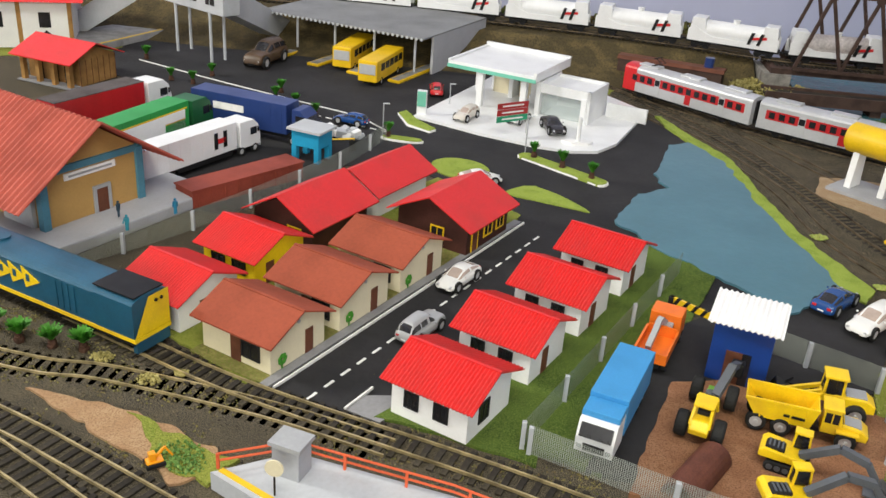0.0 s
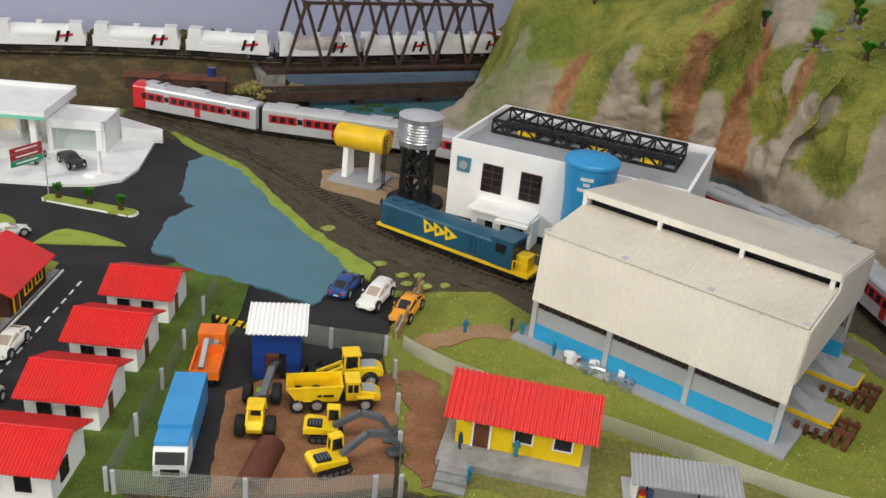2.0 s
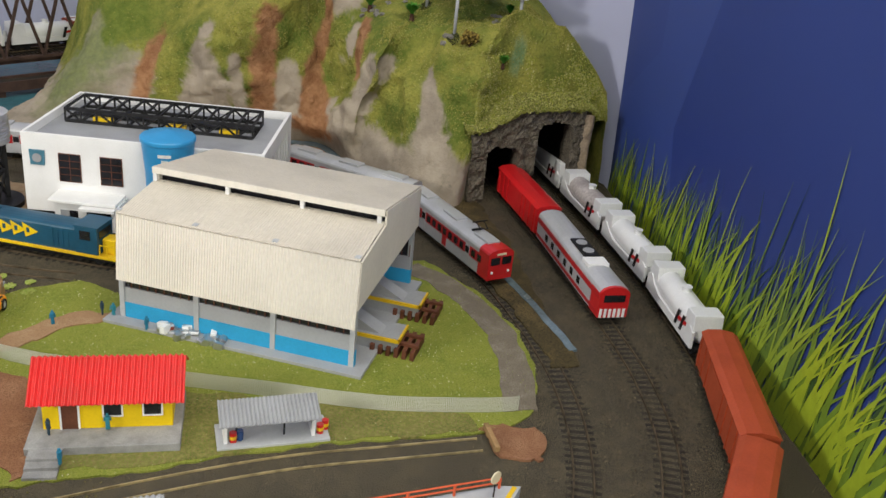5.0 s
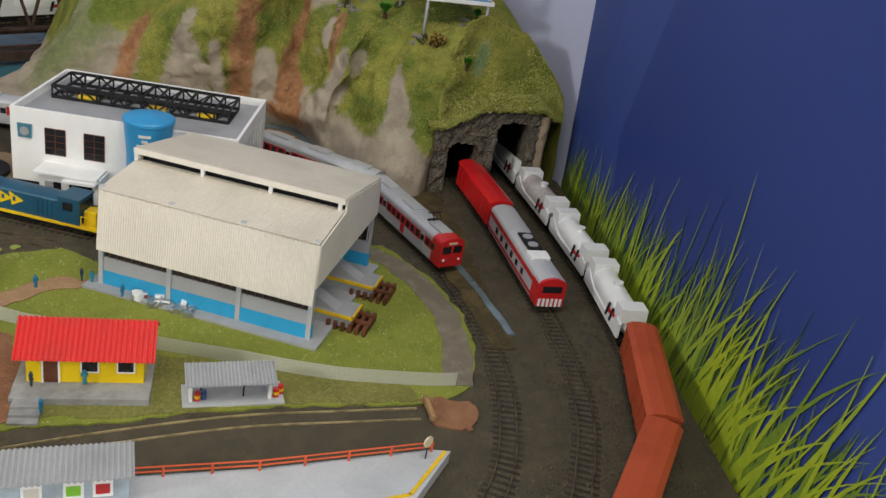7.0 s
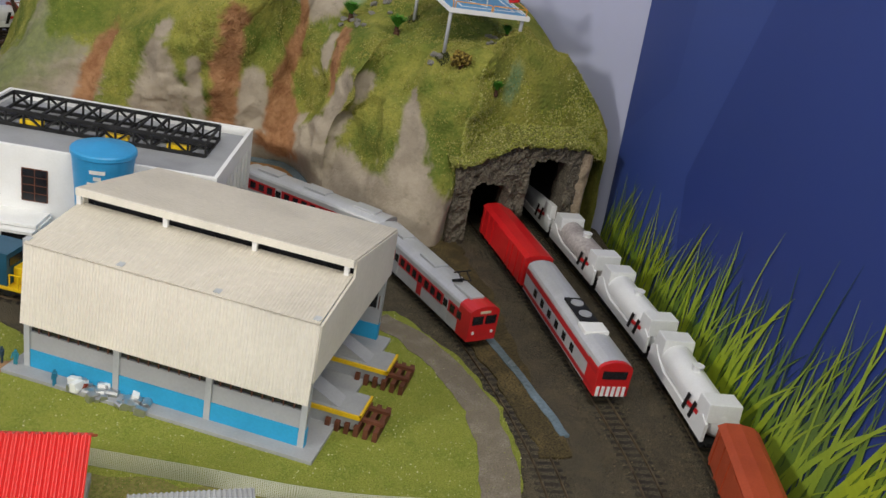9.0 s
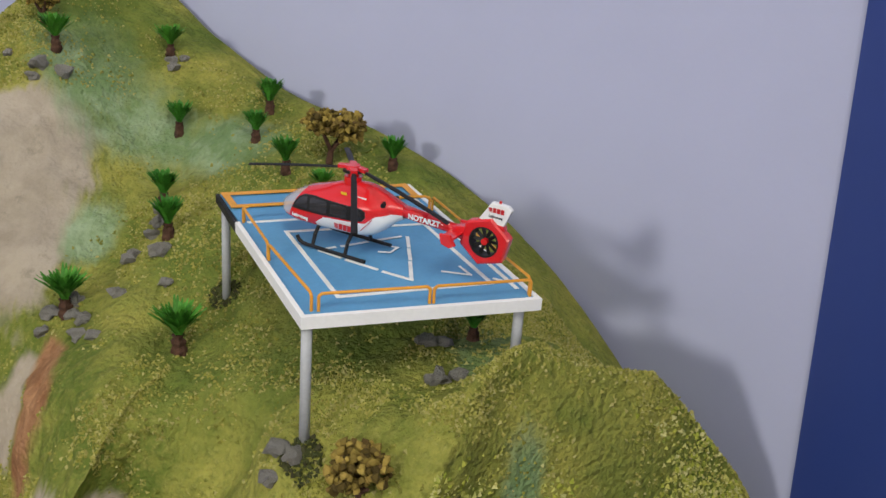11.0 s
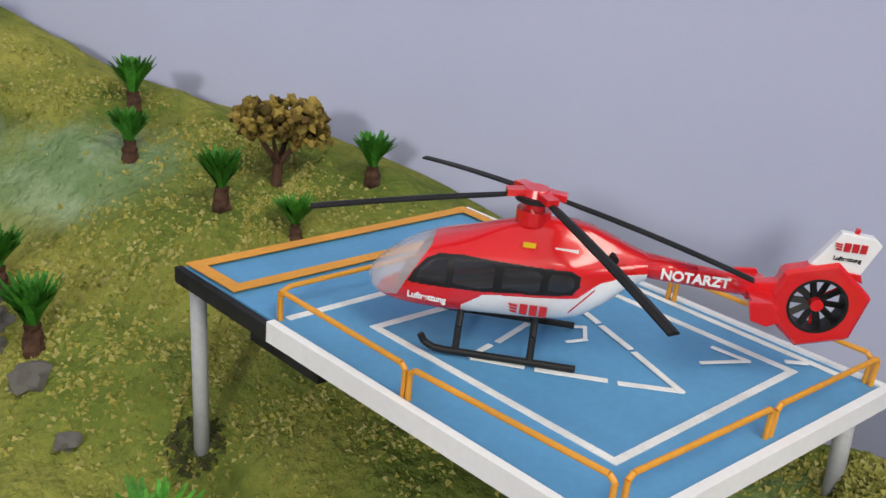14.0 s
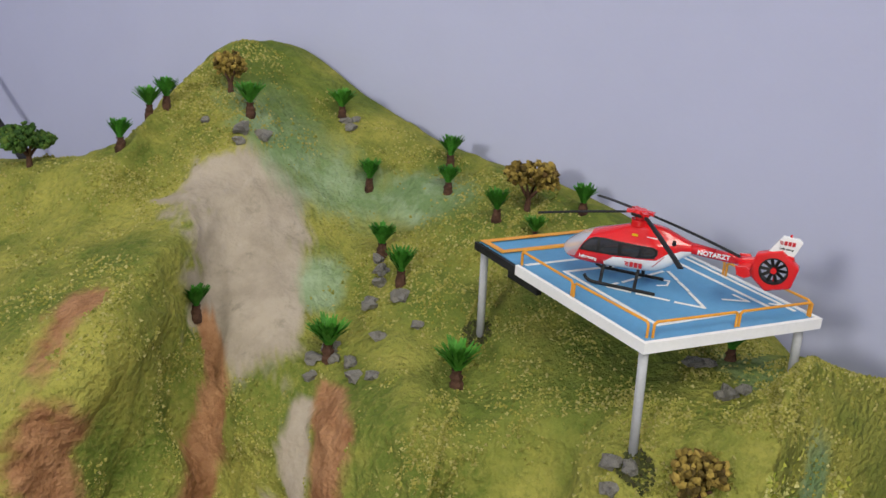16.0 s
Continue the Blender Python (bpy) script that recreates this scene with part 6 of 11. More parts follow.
for k in range(9):
    t = k / 8
    x, y = 0.578 + 0.050 * t, 0.722 + 0.075 * t
    if k in (3, 4):
        continue
    part("plank", B((-0.0055, 0.0055, -0.001, 0.001, 0, rnd.uniform(0.016, 0.021))), M["wood"], wf, m=pose(x, y, 0, rnd.uniform(-10, 10), 0, 56 + rnd.uniform(-6, 6)))
bm = bmesh.new()
bar(bm, (0.574, 0.716, 0.012), (0.632, 0.802, 0.012), 0.002)
part("rail", bm, M["grey"], wf)

# ---------------------------------------------------------------- lorry yard buildings


def build_goods_shed():
    g = thing("goods_shed", pose(-0.060, 0.848, 0.001, 0, 0, 66), "ochre goods shed with teal pilasters and brick red tiled roof", "warehouse")
    # x runs along the gable front, y away from the yard
    W, D, hw, hr = 0.0, 0.0, 0.062, 0.095
    part("platform", B((-0.18, 0.06, -0.036, 0.30, 0, 0.012), bevel=0.002), M["shed_grey"], g, "blue-grey loading platform")
    part("wall", P([(-0.100, 0.012), (0.0, 0.012), (0.0, hw), (-0.05, hr), (-0.100, hw)], 0.0, 0.26, "y"), M["ochre"], g)
    for x in (-0.103, -0.004):
        part("pilaster", B((x, x + 0.007, -0.003, 0.004, 0.012, hw)), M["teal_wall"], g, "teal corner pilaster")
    part("gable_beam", B((-0.10, 0.0, -0.002, 0.002, hw - 0.004, hw + 0.002)), M["teal_wall"], g, "teal gable beam")
    part("door", B((-0.048, -0.036, -0.0012, 0.0005, 0.012, 0.034)), M["brown"], g, "dark brown door")
    part("door_frame", B((-0.051, -0.048, -0.002, 0.0005, 0.012, 0.037), (-0.036, -0.033, -0.002, 0.0005, 0.012, 0.037), (-0.048, -0.036, -0.002, 0.0005, 0.034, 0.037)), M["grey"], g)
    sign = part("name_board", B((-0.078, -0.026, -0.0014, 0.0, 0.050, 0.056)), M["white"], g, "white name board")
    part("lettering", B((-0.074, -0.030, -0.0018, -0.0014, 0.0522, 0.0540)), M["grey"], sign, "grey bar of lettering")
    part("shutter", B((-0.1045, -0.1005, 0.01, 0.05, 0.012, 0.045)), M["pale_grey"], g, "pale grey roller shutter")
    for a, b in ((-0.135, -0.05), (0.035, -0.05)):
        t = ripple_sheet(-0.02, 0.28, a, hw - 0.033 * 0.035 / 0.05 + 0.003, b, hr + 0.003, 44, 0.0011, rows=3)
        bmesh.ops.rotate(t, cent=(0, 0, 0), matrix=Matrix.Rotation(math.radians(90), 3, "Z"), verts=t.verts)
        bmesh.ops.scale(t, vec=(-1, 1, 1), verts=t.verts)
        part("roof", t, M["brick_roof"], g, "brick red ribbed roof")
    return g


build_goods_shed()

ph = thing("timber_house", pose(-0.392, 1.197, 0.001, 0, 0, -15.7), "timber walled house with an overhanging bright red roof", "house")
part("wall", P([(0.016, 0), (0.082, 0), (0.082, 0.034), (0.041, 0.051), (0.016, 0.041)], 0.0, 0.086, "x"), M["pine"], ph)
for x in (0.002, 0.028, 0.054, 0.080):
    part("porch_post", B((x, x + 0.006, 0.0, 0.006, 0, 0.034)), M["pine"], ph)
for x in (0.012, 0.038, 0.062):
    part("opening", B((x, x + 0.013, 0.0152, 0.0165, 0, 0.027)), M["dark"], ph, "dark doorway")
for k in range(7):
    part("board_seam", B((0.086, 0.0864, 0.018 + k * 0.0105, 0.0186 + k * 0.0105, 0.0, 0.034)), M["brown"], ph)
part("porch_floor", B((-0.002, 0.088, -0.004, 0.016, 0, 0.002)), M["grey_paving"], ph, "grey porch floor")
for a, za, b, zb in ((-0.008, 0.0335, 0.041, 0.0535), (0.090, 0.0335, 0.041, 0.0535)):
    part("roof", P([(a, za), (b, zb), (b, zb + 0.0013), (a, za + 0.0013)], -0.008, 0.096, "x"), M["red_roof"], ph)

stn = thing("station_house", pose(-0.60, 1.30, 0.001, 0, 0, 22), "white station house with brown timbers and red roof", "station")
part("wall", B((0, 0.20, 0, 0.12, 0, 0.075)), M["white"], stn)
for x in (0.0, 0.06, 0.125, 0.195):
    part("timber", B((x, x + 0.006, -0.001, 0.0005, 0, 0.075)), M["pine"], stn)
for x in (0.03, 0.09, 0.155):
    part("window", B((x, x + 0.016, -0.001, 0.0004, 0.03, 0.052)), M["dark"], stn)
for x in (0.03, 0.155):
    part("doorway", P([(x, 0), (x + 0.018, 0), (x + 0.018, 0.018), (x + 0.009, 0.026), (x, 0.018)], -0.0012, 0.0004, "y"), M["dark"], stn)
part("roof", P([(-0.02, 0.070), (0.06, 0.11), (0.14, 0.070)], -0.02, 0.22, "x"), M["red_roof"], stn)

# bus depot
dp = thing("bus_depot", pose(0.092, 1.425, 0.001, 0, 0, 161), "grey open bus depot with flat roof on slim posts", "bus depot")
part("roof", B((-0.02, 0.27, -0.20, 0.012, 0.056, 0.0585), bevel=0.0004), mat("depot_roof_grey", (0.24, 0.245, 0.25), 0.65, var=0.10, scale=60), dp, "grey flat roof")
part("rear_wall", B((-0.02, 0.27, -0.20, -0.196, 0, 0.056), (-0.020, -0.016, -0.196, -0.02, 0, 0.056)), M["shed_grey"], dp)
for k in range(4):
    part("post", C(((0.0 + k * 0.07, 0.0, 0), (0.0 + k * 0.07, 0.0, 0.056), 0.0018)), M["pale_grey"], dp)
    part("kerb_island", B((k * 0.07 - 0.010, k * 0.07 + 0.010, -0.06, 0.060, 0, 0.004), bevel=0.0012), M["yellow"], dp, "yellow edged bay kerb")
    part("kerb_top", B((k * 0.07 - 0.0065, k * 0.07 + 0.0065, -0.058, 0.0565, 0.004, 0.0046)), M["concrete"], dp, "grey top of the bay kerb")
for k in range(3):
    part("bay_opening", B((0.02 + k * 0.07, 0.045 + k * 0.07, -0.1955, -0.195, 0, 0.035)), M["dark"], dp)
    part("rear_post", B((0.004 + k * 0.07, 0.009 + k * 0.07, -0.1955, -0.192, 0, 0.056)), M["teal_wall"], dp)
part("side_opening", B((-0.0162, -0.0154, -0.150, -0.130, 0.012, 0.034)), M["dark"], dp)
part("side_opening", B((-0.0162, -0.0154, -0.095, -0.078, 0.004, 0.030)), M["dark"], dp)
for k in range(36):
    part("roof_tooth", B((-0.018 + k * 0.008, -0.0145 + k * 0.008, 0.012, 0.0132, 0.0545, 0.0580)), M["pale_grey"], dp)
part("floor", B((-0.016, 0.268, -0.196, -0.055, 0, 0.0035)), M["grey_paving"], dp, "grey paving under the roof")

# footbridge
fb = thing("footbridge", pose(-0.362, 1.472, 0.001, 0, 0, -31.6), "pale blue-grey covered footbridge on tall thin legs", "footbridge")
part("span", B((0, 0.222, 0, 0.030, 0.072, 0.106), bevel=0.001), M["pale_grey"], fb)
part("roof", P([(-0.001, 0.106), (0.031, 0.106), (0.015, 0.1105)], -0.001, 0.223, "x"), M["pale_grey"], fb)
for k in range(5):
    w = part("window", B((0.014 + k * 0.042, 0.034 + k * 0.042, -0.0008, 0.0004, 0.084, 0.098)), M["dark"], fb)
    part("mullion", B((0.0235 + k * 0.042, 0.0245 + k * 0.042, -0.0012, -0.0008, 0.084, 0.098)), M["pale_grey"], w)
home = fb.matrix_basis.inverted()
for a, b, wide in (((-0.178, 1.385, 0.0), (-0.154, 1.570, 0.0), 0.030), ((-0.345, 1.478, 0.0), (-0.462, 1.452, 0.0), 0.034)):
    a, b = Vector(a), Vector(b)
    run = (b - a).length
    bm = P([(0, 0.070), (0, 0.100), (0.012, 0.104), (run, 0.030), (run, 0.0), (run - 0.012, 0.0)], -wide / 2, wide / 2, "y", 0.0006)
    bm.transform(home @ Matrix.Translation(a) @ Matrix.Rotation(math.atan2(b.y - a.y, b.x - a.x), 4, "Z"))
    part("stair", bm, M["pale_grey"], fb, "sloping enclosed stair flight")
for x in (0.104, 0.187):
    for y in (0.003, 0.027):
        part("leg", C(((x, y, 0), (x, y, 0.072), 0.0022)), M["pale_grey"], fb)
    part("cross_beam", B((x - 0.002, x + 0.002, 0.001, 0.029, 0.0685, 0.072)), M["pale_grey"], fb)

rear_pf = thing("rear_platform", pose(0, 0, 0.001), "grey railway platform with a worn yellow edge beneath the footbridge", "platform")
part("slab", P([(-0.372, 1.372), (-0.318, 1.545), (-0.385, 1.575), (-0.470, 1.400)], 0.0, 0.010, "z", 0.0006), M["concrete"], rear_pf)
part("edge_line", P([(-0.373, 1.376), (-0.321, 1.543), (-0.325, 1.545), (-0.377, 1.378)], 0.0101, 0.0106, "z"), M["yellow"], rear_pf, "worn yellow edge line")

cb = thing("guard_cabin", pose(0.050, 1.030, G, 0, 0, -16), "cyan guard cabin on legs with a flat grey roof", "hut")
part("body", B((-0.017, 0.017, -0.014, 0.014, 0.016, 0.034), bevel=0.0005), M["cyan"], cb)
for x in (-0.014, 0.014):
    for y in (-0.011, 0.011):
        part("leg", B((x - 0.003, x + 0.003, y - 0.003, y + 0.003, 0, 0.016)), M["cyan"], cb)
part("roof", B((-0.021, 0.021, -0.018, 0.018, 0.034, 0.0365)), M["pale_grey"], cb, "flat grey roof")

rnd = random.Random(52)
heap = thing("scrap_heap", pose(0.060, 1.110, G), "heap of pale grey broken model parts beside the road", "scrap")
for k in range(14):
    x, y = -0.026 + 0.0040 * k, rnd.uniform(-0.006, 0.008)
    w, d, h = rnd.uniform(0.006, 0.012), rnd.uniform(0.005, 0.010), rnd.uniform(0.004, 0.011)
    bm = B((-w / 2, w / 2, -d / 2, d / 2, 0, h), bevel=0.0012)
    bm.transform(pose(x, y, rnd.uniform(0.0, 0.004), rnd.uniform(-16, 16), rnd.uniform(-18, 18), rnd.uniform(0, 90)))
    part("piece", bm, M["pale_grey" if k % 3 else "white_plastic"], heap)
gate = thing("barrier", pose(0.086, 1.070, G, 0, 0, 20), "black drum with a raised yellow barrier arm", "barrier")
part("drum", C(((0, 0, 0), (0, 0, 0.013), 0.0042), n=14), M["black"], gate)
part("arm", C(((0.002, 0, 0.0135), (-0.028, 0.002, 0.0120), 0.0011)), M["yellow"], gate, "yellow arm")

# ---------------------------------------------------------------- front station platform
pf = thing("station_platform", pose(0, 0, 0), "long pale grey station platform with yellow edge line", "platform")
bm = bmesh.new()
prism(bm, [(0.146, 0.497), (0.186, 0.524), (0.28, 0.508), (0.40, 0.470), (0.577, 0.392), (0.663, 0.345), (0.799, 0.283), (0.812, 0.272), (0.745, 0.245), (0.50, 0.33), (0.30, 0.42)], 0.001, 0.013, "z")
part("slab", bm, M["pale_grey"], pf)
for a, b in (((0.150, 0.4985), (0.300, 0.4245)), ((0.300, 0.4245), (0.50, 0.3345)), ((0.50, 0.3345), (0.745, 0.2495)), ((0.745, 0.2495), (0.808, 0.2725))):
    n = (Vector(b) - Vector(a)).normalized()
    n = Vector((-n.y, n.x)) * 0.0035
    bm = P([a, b, (b[0] + n.x, b[1] + n.y), (a[0] + n.x, a[1] + n.y)], 0.0128, 0.0136, "z")
    part("edge_line", bm, M["yellow"], pf, "yellow safety line")
rail_pts = [(0.149, 0.501), (0.187, 0.5215), (0.28, 0.505), (0.40, 0.467), (0.577, 0.389), (0.663, 0.342), (0.797, 0.281)]
rl = thing("platform_railing", pose(0, 0, 0.013), "thin orange-red railing along the platform", "railing")
bm = bmesh.new()
line = [Vector((x, y, 0)) for x, y in rail_pts]
for a, b in zip(line, line[1:]):
    for z in (0.0055, 0.0100):
        part("rail", bar(bmesh.new(), a + Vector((0, 0, z)), b + Vector((0, 0, z)), 0.0010), M["red_rail"], rl)
tot = sum((b - a).length for a, b in zip(line, line[1:]))
for k in range(20):
    q, _ = along(line, tot * k / 19.001)
    part("post", B((q.x - 0.0008, q.x + 0.0008, q.y - 0.0008, q.y + 0.0008, 0, 0.0100)), M["red_rail"], rl)
kb = thing("ticket_booth", pose(0.189, 0.508, 0.013, 0, 0, -14), "small grey ticket booth on the platform", "booth")
part("body", B((-0.0085, 0.0085, -0.007, 0.007, 0, 0.020), bevel=0.0004), M["shed_grey"], kb)
part("roof", B((-0.010, 0.010, -0.0085, 0.0085, 0.020, 0.0225)), M["grey"], kb)
for x, y in ((0.186, 0.487), (0.786, 0.277)):
    ck = thing("platform_sign", pose(x, y, 0.013), "round pale yellow sign on a thin dark pole", "sign", "platform signs")
    part("pole", C(((0, 0, 0), (0, 0, 0.014), 0.0006)), M["black"], ck)
    part("disc", C(((0, -0.0006, 0.018), (0, 0.0006, 0.018), 0.0052), n=24), M["cream"], ck)
sp = thing("platform_shelter", pose(0.480, 0.412, 0.013, 0, 0, -27), "pale blue platform shelter with grey corrugated roof and posters", "shelter")
part("wall", B((0, 0.095, 0.0, 0.004, 0, 0.027), (0, 0.003, 0.004, 0.028, 0, 0.027), (0.092, 0.095, 0.004, 0.028, 0, 0.027)), mat("pale_blue_boards", (0.42, 0.5, 0.58), 0.6), sp)
part("roof", ripple_sheet(-0.004, 0.099, -0.008, 0.027, 0.030, 0.030, 26, 0.0008), M["grey"], sp, "grey corrugated roof")
for x, c in ((0.022, "car_beige"), (0.050, "lime_paint"), (0.070, "dark_red")):
    po = part("poster", B((x, x + 0.014, -0.0008, 0.0, 0.006, 0.021)), M["white"], sp, "small pale poster")
    part("print", B((x + 0.002, x + 0.012, -0.0012, -0.0008, 0.009, 0.018)), M[c], po)

# ---------------------------------------------------------------- river bridge
br = thing("truss_bridge", pose(0.645, 1.508, 0.001, 0, 0, 2.0), "dark brown steel truss railway bridge over the river", "bridge")
BL, BW, BZ, BH = 0.40, 0.085, 0.046, 0.155
n = 6
cell = BL / n
for y in (0.0, BW):
    part("bottom_chord", bar(bmesh.new(), (0, y, BZ), (BL, y, BZ), 0.005), M["truss"], br)
    part("top_chord", bar(bmesh.new(), (cell * 0.5, y, BH), (BL - cell * 0.5, y, BH), 0.005), M["truss"], br)
    for k in range(n):
        xm = cell * (k + 0.5)
        part("diagonal", bar(bmesh.new(), (cell * k, y, BZ), (xm, y, BH), 0.0045), M["truss"], br)
        part("diagonal", bar(bmesh.new(), (cell * (k + 1), y, BZ), (xm, y, BH), 0.0045), M["truss"], br)
        part("gusset", B((xm - 0.006, xm + 0.006, y - 0.003, y + 0.003, BH - 0.006, BH + 0.003)), M["truss"], br)
for k in range(n):
    xm = cell * (k + 0.5)
    part("top_strut", bar(bmesh.new(), (xm, 0, BH), (xm, BW, BH), 0.0035), M["truss"], br)
part("deck", B((-0.03, BL + 0.03, 0.004, BW - 0.004, BZ - 0.010, BZ - 0.002)), M["truss"], br)
bm = bmesh.new()
for k in range(56):
    box(bm, -0.02 + k * 0.0078, -0.0165 + k * 0.0078, 0.022, BW - 0.022, BZ - 0.002, BZ)
part("sleeper_bed", bm, M["sleeper"], br)
for x in (-0.02, BL + 0.02):
    part("abutment", B((x - 0.02, x + 0.02, 0.0, BW, 0, BZ - 0.010)), M["rock"], br, "grey stone abutment")
lb = thing("girder_bridge", pose(0.60, 1.44, 0.001, 0, 0, 2.0), "low dark plate girder bridge before the truss", "bridge")
part("girder", B((0, 0.44, 0.0, 0.004, 0.010, 0.026), (0, 0.44, 0.034, 0.038, 0.010, 0.026)), M["truss"], lb)
part("deck", B((0, 0.44, 0.004, 0.034, 0.018, 0.022)), M["sleeper"], lb)
for k in range(4):
    part("pier", B((0.03 + k * 0.12, 0.045 + k * 0.12, 0.004, 0.034, 0, 0.018)), M["truss"], lb)
# the raised bank that carries the far track
bm = bmesh.new()
prism(bm, [(1.46, 0.0), (1.50, 0.010), (1.545, 0.026), (1.585, 0.0455), (1.70, 0.0455), (1.765, 0.042), (1.765, 0.0)], -1.05, 0.60, "x")
bmesh.ops.subdivide_edges(bm, edges=[e for e in bm.edges if abs(e.verts[0].co.x - e.verts[1].co.x) > 0.5], cuts=120)
for v in bm.verts:
    if v.co.z > 0.01:
        v.co.z += 0.0015 * noise.noise(v.co * 25) - 0.0015
        if v.co.y < 1.56:
            v.co.y += 0.012 * noise.noise(v.co * 14)
struct("rear_bank", bm, M["scree"], "olive-brown embankment along the back wall", "embankment")

# ---------------------------------------------------------------- tracks


def track(pts, z, label, split=False, step=0.0088, ground=0.0, rails="rail_dull"):
    line = spline([(x, y, 0) for x, y in pts], 0.012)
    z = z if split or z > 0.01 else z - (0.0018 if "siding" in label or "brassy" in label or "weathered" in label else 0.0015)
    t = thing("railway_track", pose(0, 0, z), label, "track", "railway tracks")
    for side in (-0.00825, 0.00825):
        rings = []
        for k, p in enumerate(line):
            d = (line[min(k + 1, len(line) - 1)] - line[max(k - 1, 0)]).normalized()
            n = Vector((-d.y, d.x, 0))
            c = p + n * side
            rings.append([c + n * a + Vector((0, 0, b)) for a, b in ((-0.0007, 0.0014), (0.0007, 0.0014), (0.0006, 0.0034), (-0.0006, 0.0034))])
        part("rail", loft(rings), M["rail" if "brassy" in label else rails], t)
    total = sum((b - a).length for a, b in zip(line, line[1:]))
    n = int(total / step)
    if split:
        first = None
        for k in range(n):
            q, a = along(line, k * step)
            if first is None:
                first = part("sleeper", B((-0.0019, 0.0019, -0.0145, 0.0145, 0.0, 0.0016)), M["sleeper"], t, m=pose(q.x, q.y, 0, 0, 0, a))
            else:
                again(first, pose(q.x, q.y, 0, 0, 0, a))
    else:
        bm = bmesh.new()
        for k in range(n):
            q, a = along(line, k * step)
            box(bm, -0.0019, 0.0019, -0.0145, 0.0145, 0.0, 0.0016, m=pose(q.x, q.y, 0, 0, 0, a))
        tagged(part("sleeper_bed", bm, M["sleeper"], t), kind="stuff")
    return line


EMU = track([(0.10, 1.70), (0.255, 1.585), (0.36, 1.49), (0.474, 1.392), (0.56, 1.325), (0.66, 1.265), (0.745, 1.215), (0.83, 1.145), (0.92, 1.06), (1.0, 0.985), (1.062, 0.922), (1.102, 0.855), (1.117, 0.785), (1.108, 0.69), (1.080, 0.575), (1.038, 0.475), (0.982, 0.375), (0.92, 0.298), (0.84, 0.232), (0.74, 0.19), (0.58, 0.15)], 0.0, "curved double-rail model track with dark sleepers in ballast")
MID = track([(1.40, 0.87), (1.309, 0.75), (1.262, 0.665), (1.19, 0.54), (1.10, 0.397), (1.03, 0.30), (0.94, 0.215), (0.80, 0.135), (0.62, 0.09)], 0.0, "model track leaving the narrow tunnel")
OUT = track([(1.46, 0.83), (1.394, 0.712), (1.360, 0.655), (1.31, 0.57), (1.257, 0.482), (1.20, 0.398), (1.14, 0.319), (1.085, 0.258), (1.02, 0.198), (0.92, 0.14), (0.75, 0.08)], 0.0, "model track leaving the high tunnel")
LOC = track([(0.36, 1.52), (0.443, 1.392), (0.53, 1.25), (0.595, 1.09), (0.640, 0.965), (0.70, 0.870), (0.760, 0.786), (0.80, 0.725)], 0.0, "model track leading into the engine shed")
track([(0.31, 1.50), (0.40, 1.385), (0.50, 1.235), (0.56, 1.10), (0.585, 0.98), (0.64, 0.87), (0.70, 0.80)], 0.0, "dark siding beside the green bank")
track([(0.34, 1.585), (0.46, 1.435), (0.55, 1.31), (0.62, 1.19), (0.70, 1.06)], 0.0, "weathered siding towards the tanks")
track([(-0.35, 0.765), (-0.10, 0.685), (0.03, 0.632), (0.10, 0.603), (0.17, 0.580), (0.29, 0.548), (0.40, 0.513)], 0.0, "brassy track with open sleepers beside the houses", True)
track([(0.40, 0.513), (0.52, 0.480), (0.619, 0.447), (0.70, 0.414), (0.775, 0.373), (0.838, 0.338)], 0.0, "brassy siding sunk in dark ballast ending at a brown mound")
track([(-0.35, 0.64), (-0.045, 0.591), (0.037, 0.590), (0.152, 0.576), (0.235, 0.556)], 0.0002, "brassy track joining at a turnout")
track([(-0.30, 0.632), (-0.012, 0.532), (0.058, 0.505), (0.125, 0.477), (0.20, 0.445)], 0.0, "brassy track beside the platform", True)
track([(-0.30, 0.600), (-0.03, 0.515), (0.03, 0.491), (0.08, 0.466), (0.15, 0.43)], 0.0002, "brassy track crossing at the front", True)
FAR = track([(-1.0, 1.645), (0.0, 1.645), (0.3, 1.63), (0.48, 1.60), (0.66, 1.552), (0.85, 1.560), (1.05, 1.572), (1.15, 1.58)], 0.046, "high model track over the bridge")
track([(-0.9, 1.70), (0.1, 1.67), (0.33, 1.53), (0.42, 1.44)], 0.002, "weathered track behind the town")
part_stop = thing("buffer_stop", pose(0.846, 0.333, 0.001, 0, 0, -30), "plain wooden buffer beam at the end of the siding", "buffer stop")
part("beam", B((-0.002, 0.002, -0.017, 0.017, 0.004, 0.009)), M["wood"], part_stop)
part("post", B((-0.001, 0.003, -0.012, -0.008, 0, 0.006)), M["wood"], part_stop)
part("post", B((-0.001, 0.003, 0.008, 0.012, 0, 0.006)), M["wood"], part_stop)

# ---------------------------------------------------------------- rolling stock


def shell(length, half, z0, z1, roof, x0=None):
    """A carriage body with a rounded roof, along x."""
    x0 = -length / 2 if x0 is None else x0
    prof = [(-half, z0), (-half, z1 - roof)]
    for k in range(1, 8):
        a = math.pi * k / 8
        prof.append((-half * math.cos(a), z1 - roof + roof * math.sin(a)))
    prof += [(half, z1 - roof), (half, z0)]
    return loft([[(x, y, z) for y, z in prof] for x in (x0, x0 + length)])


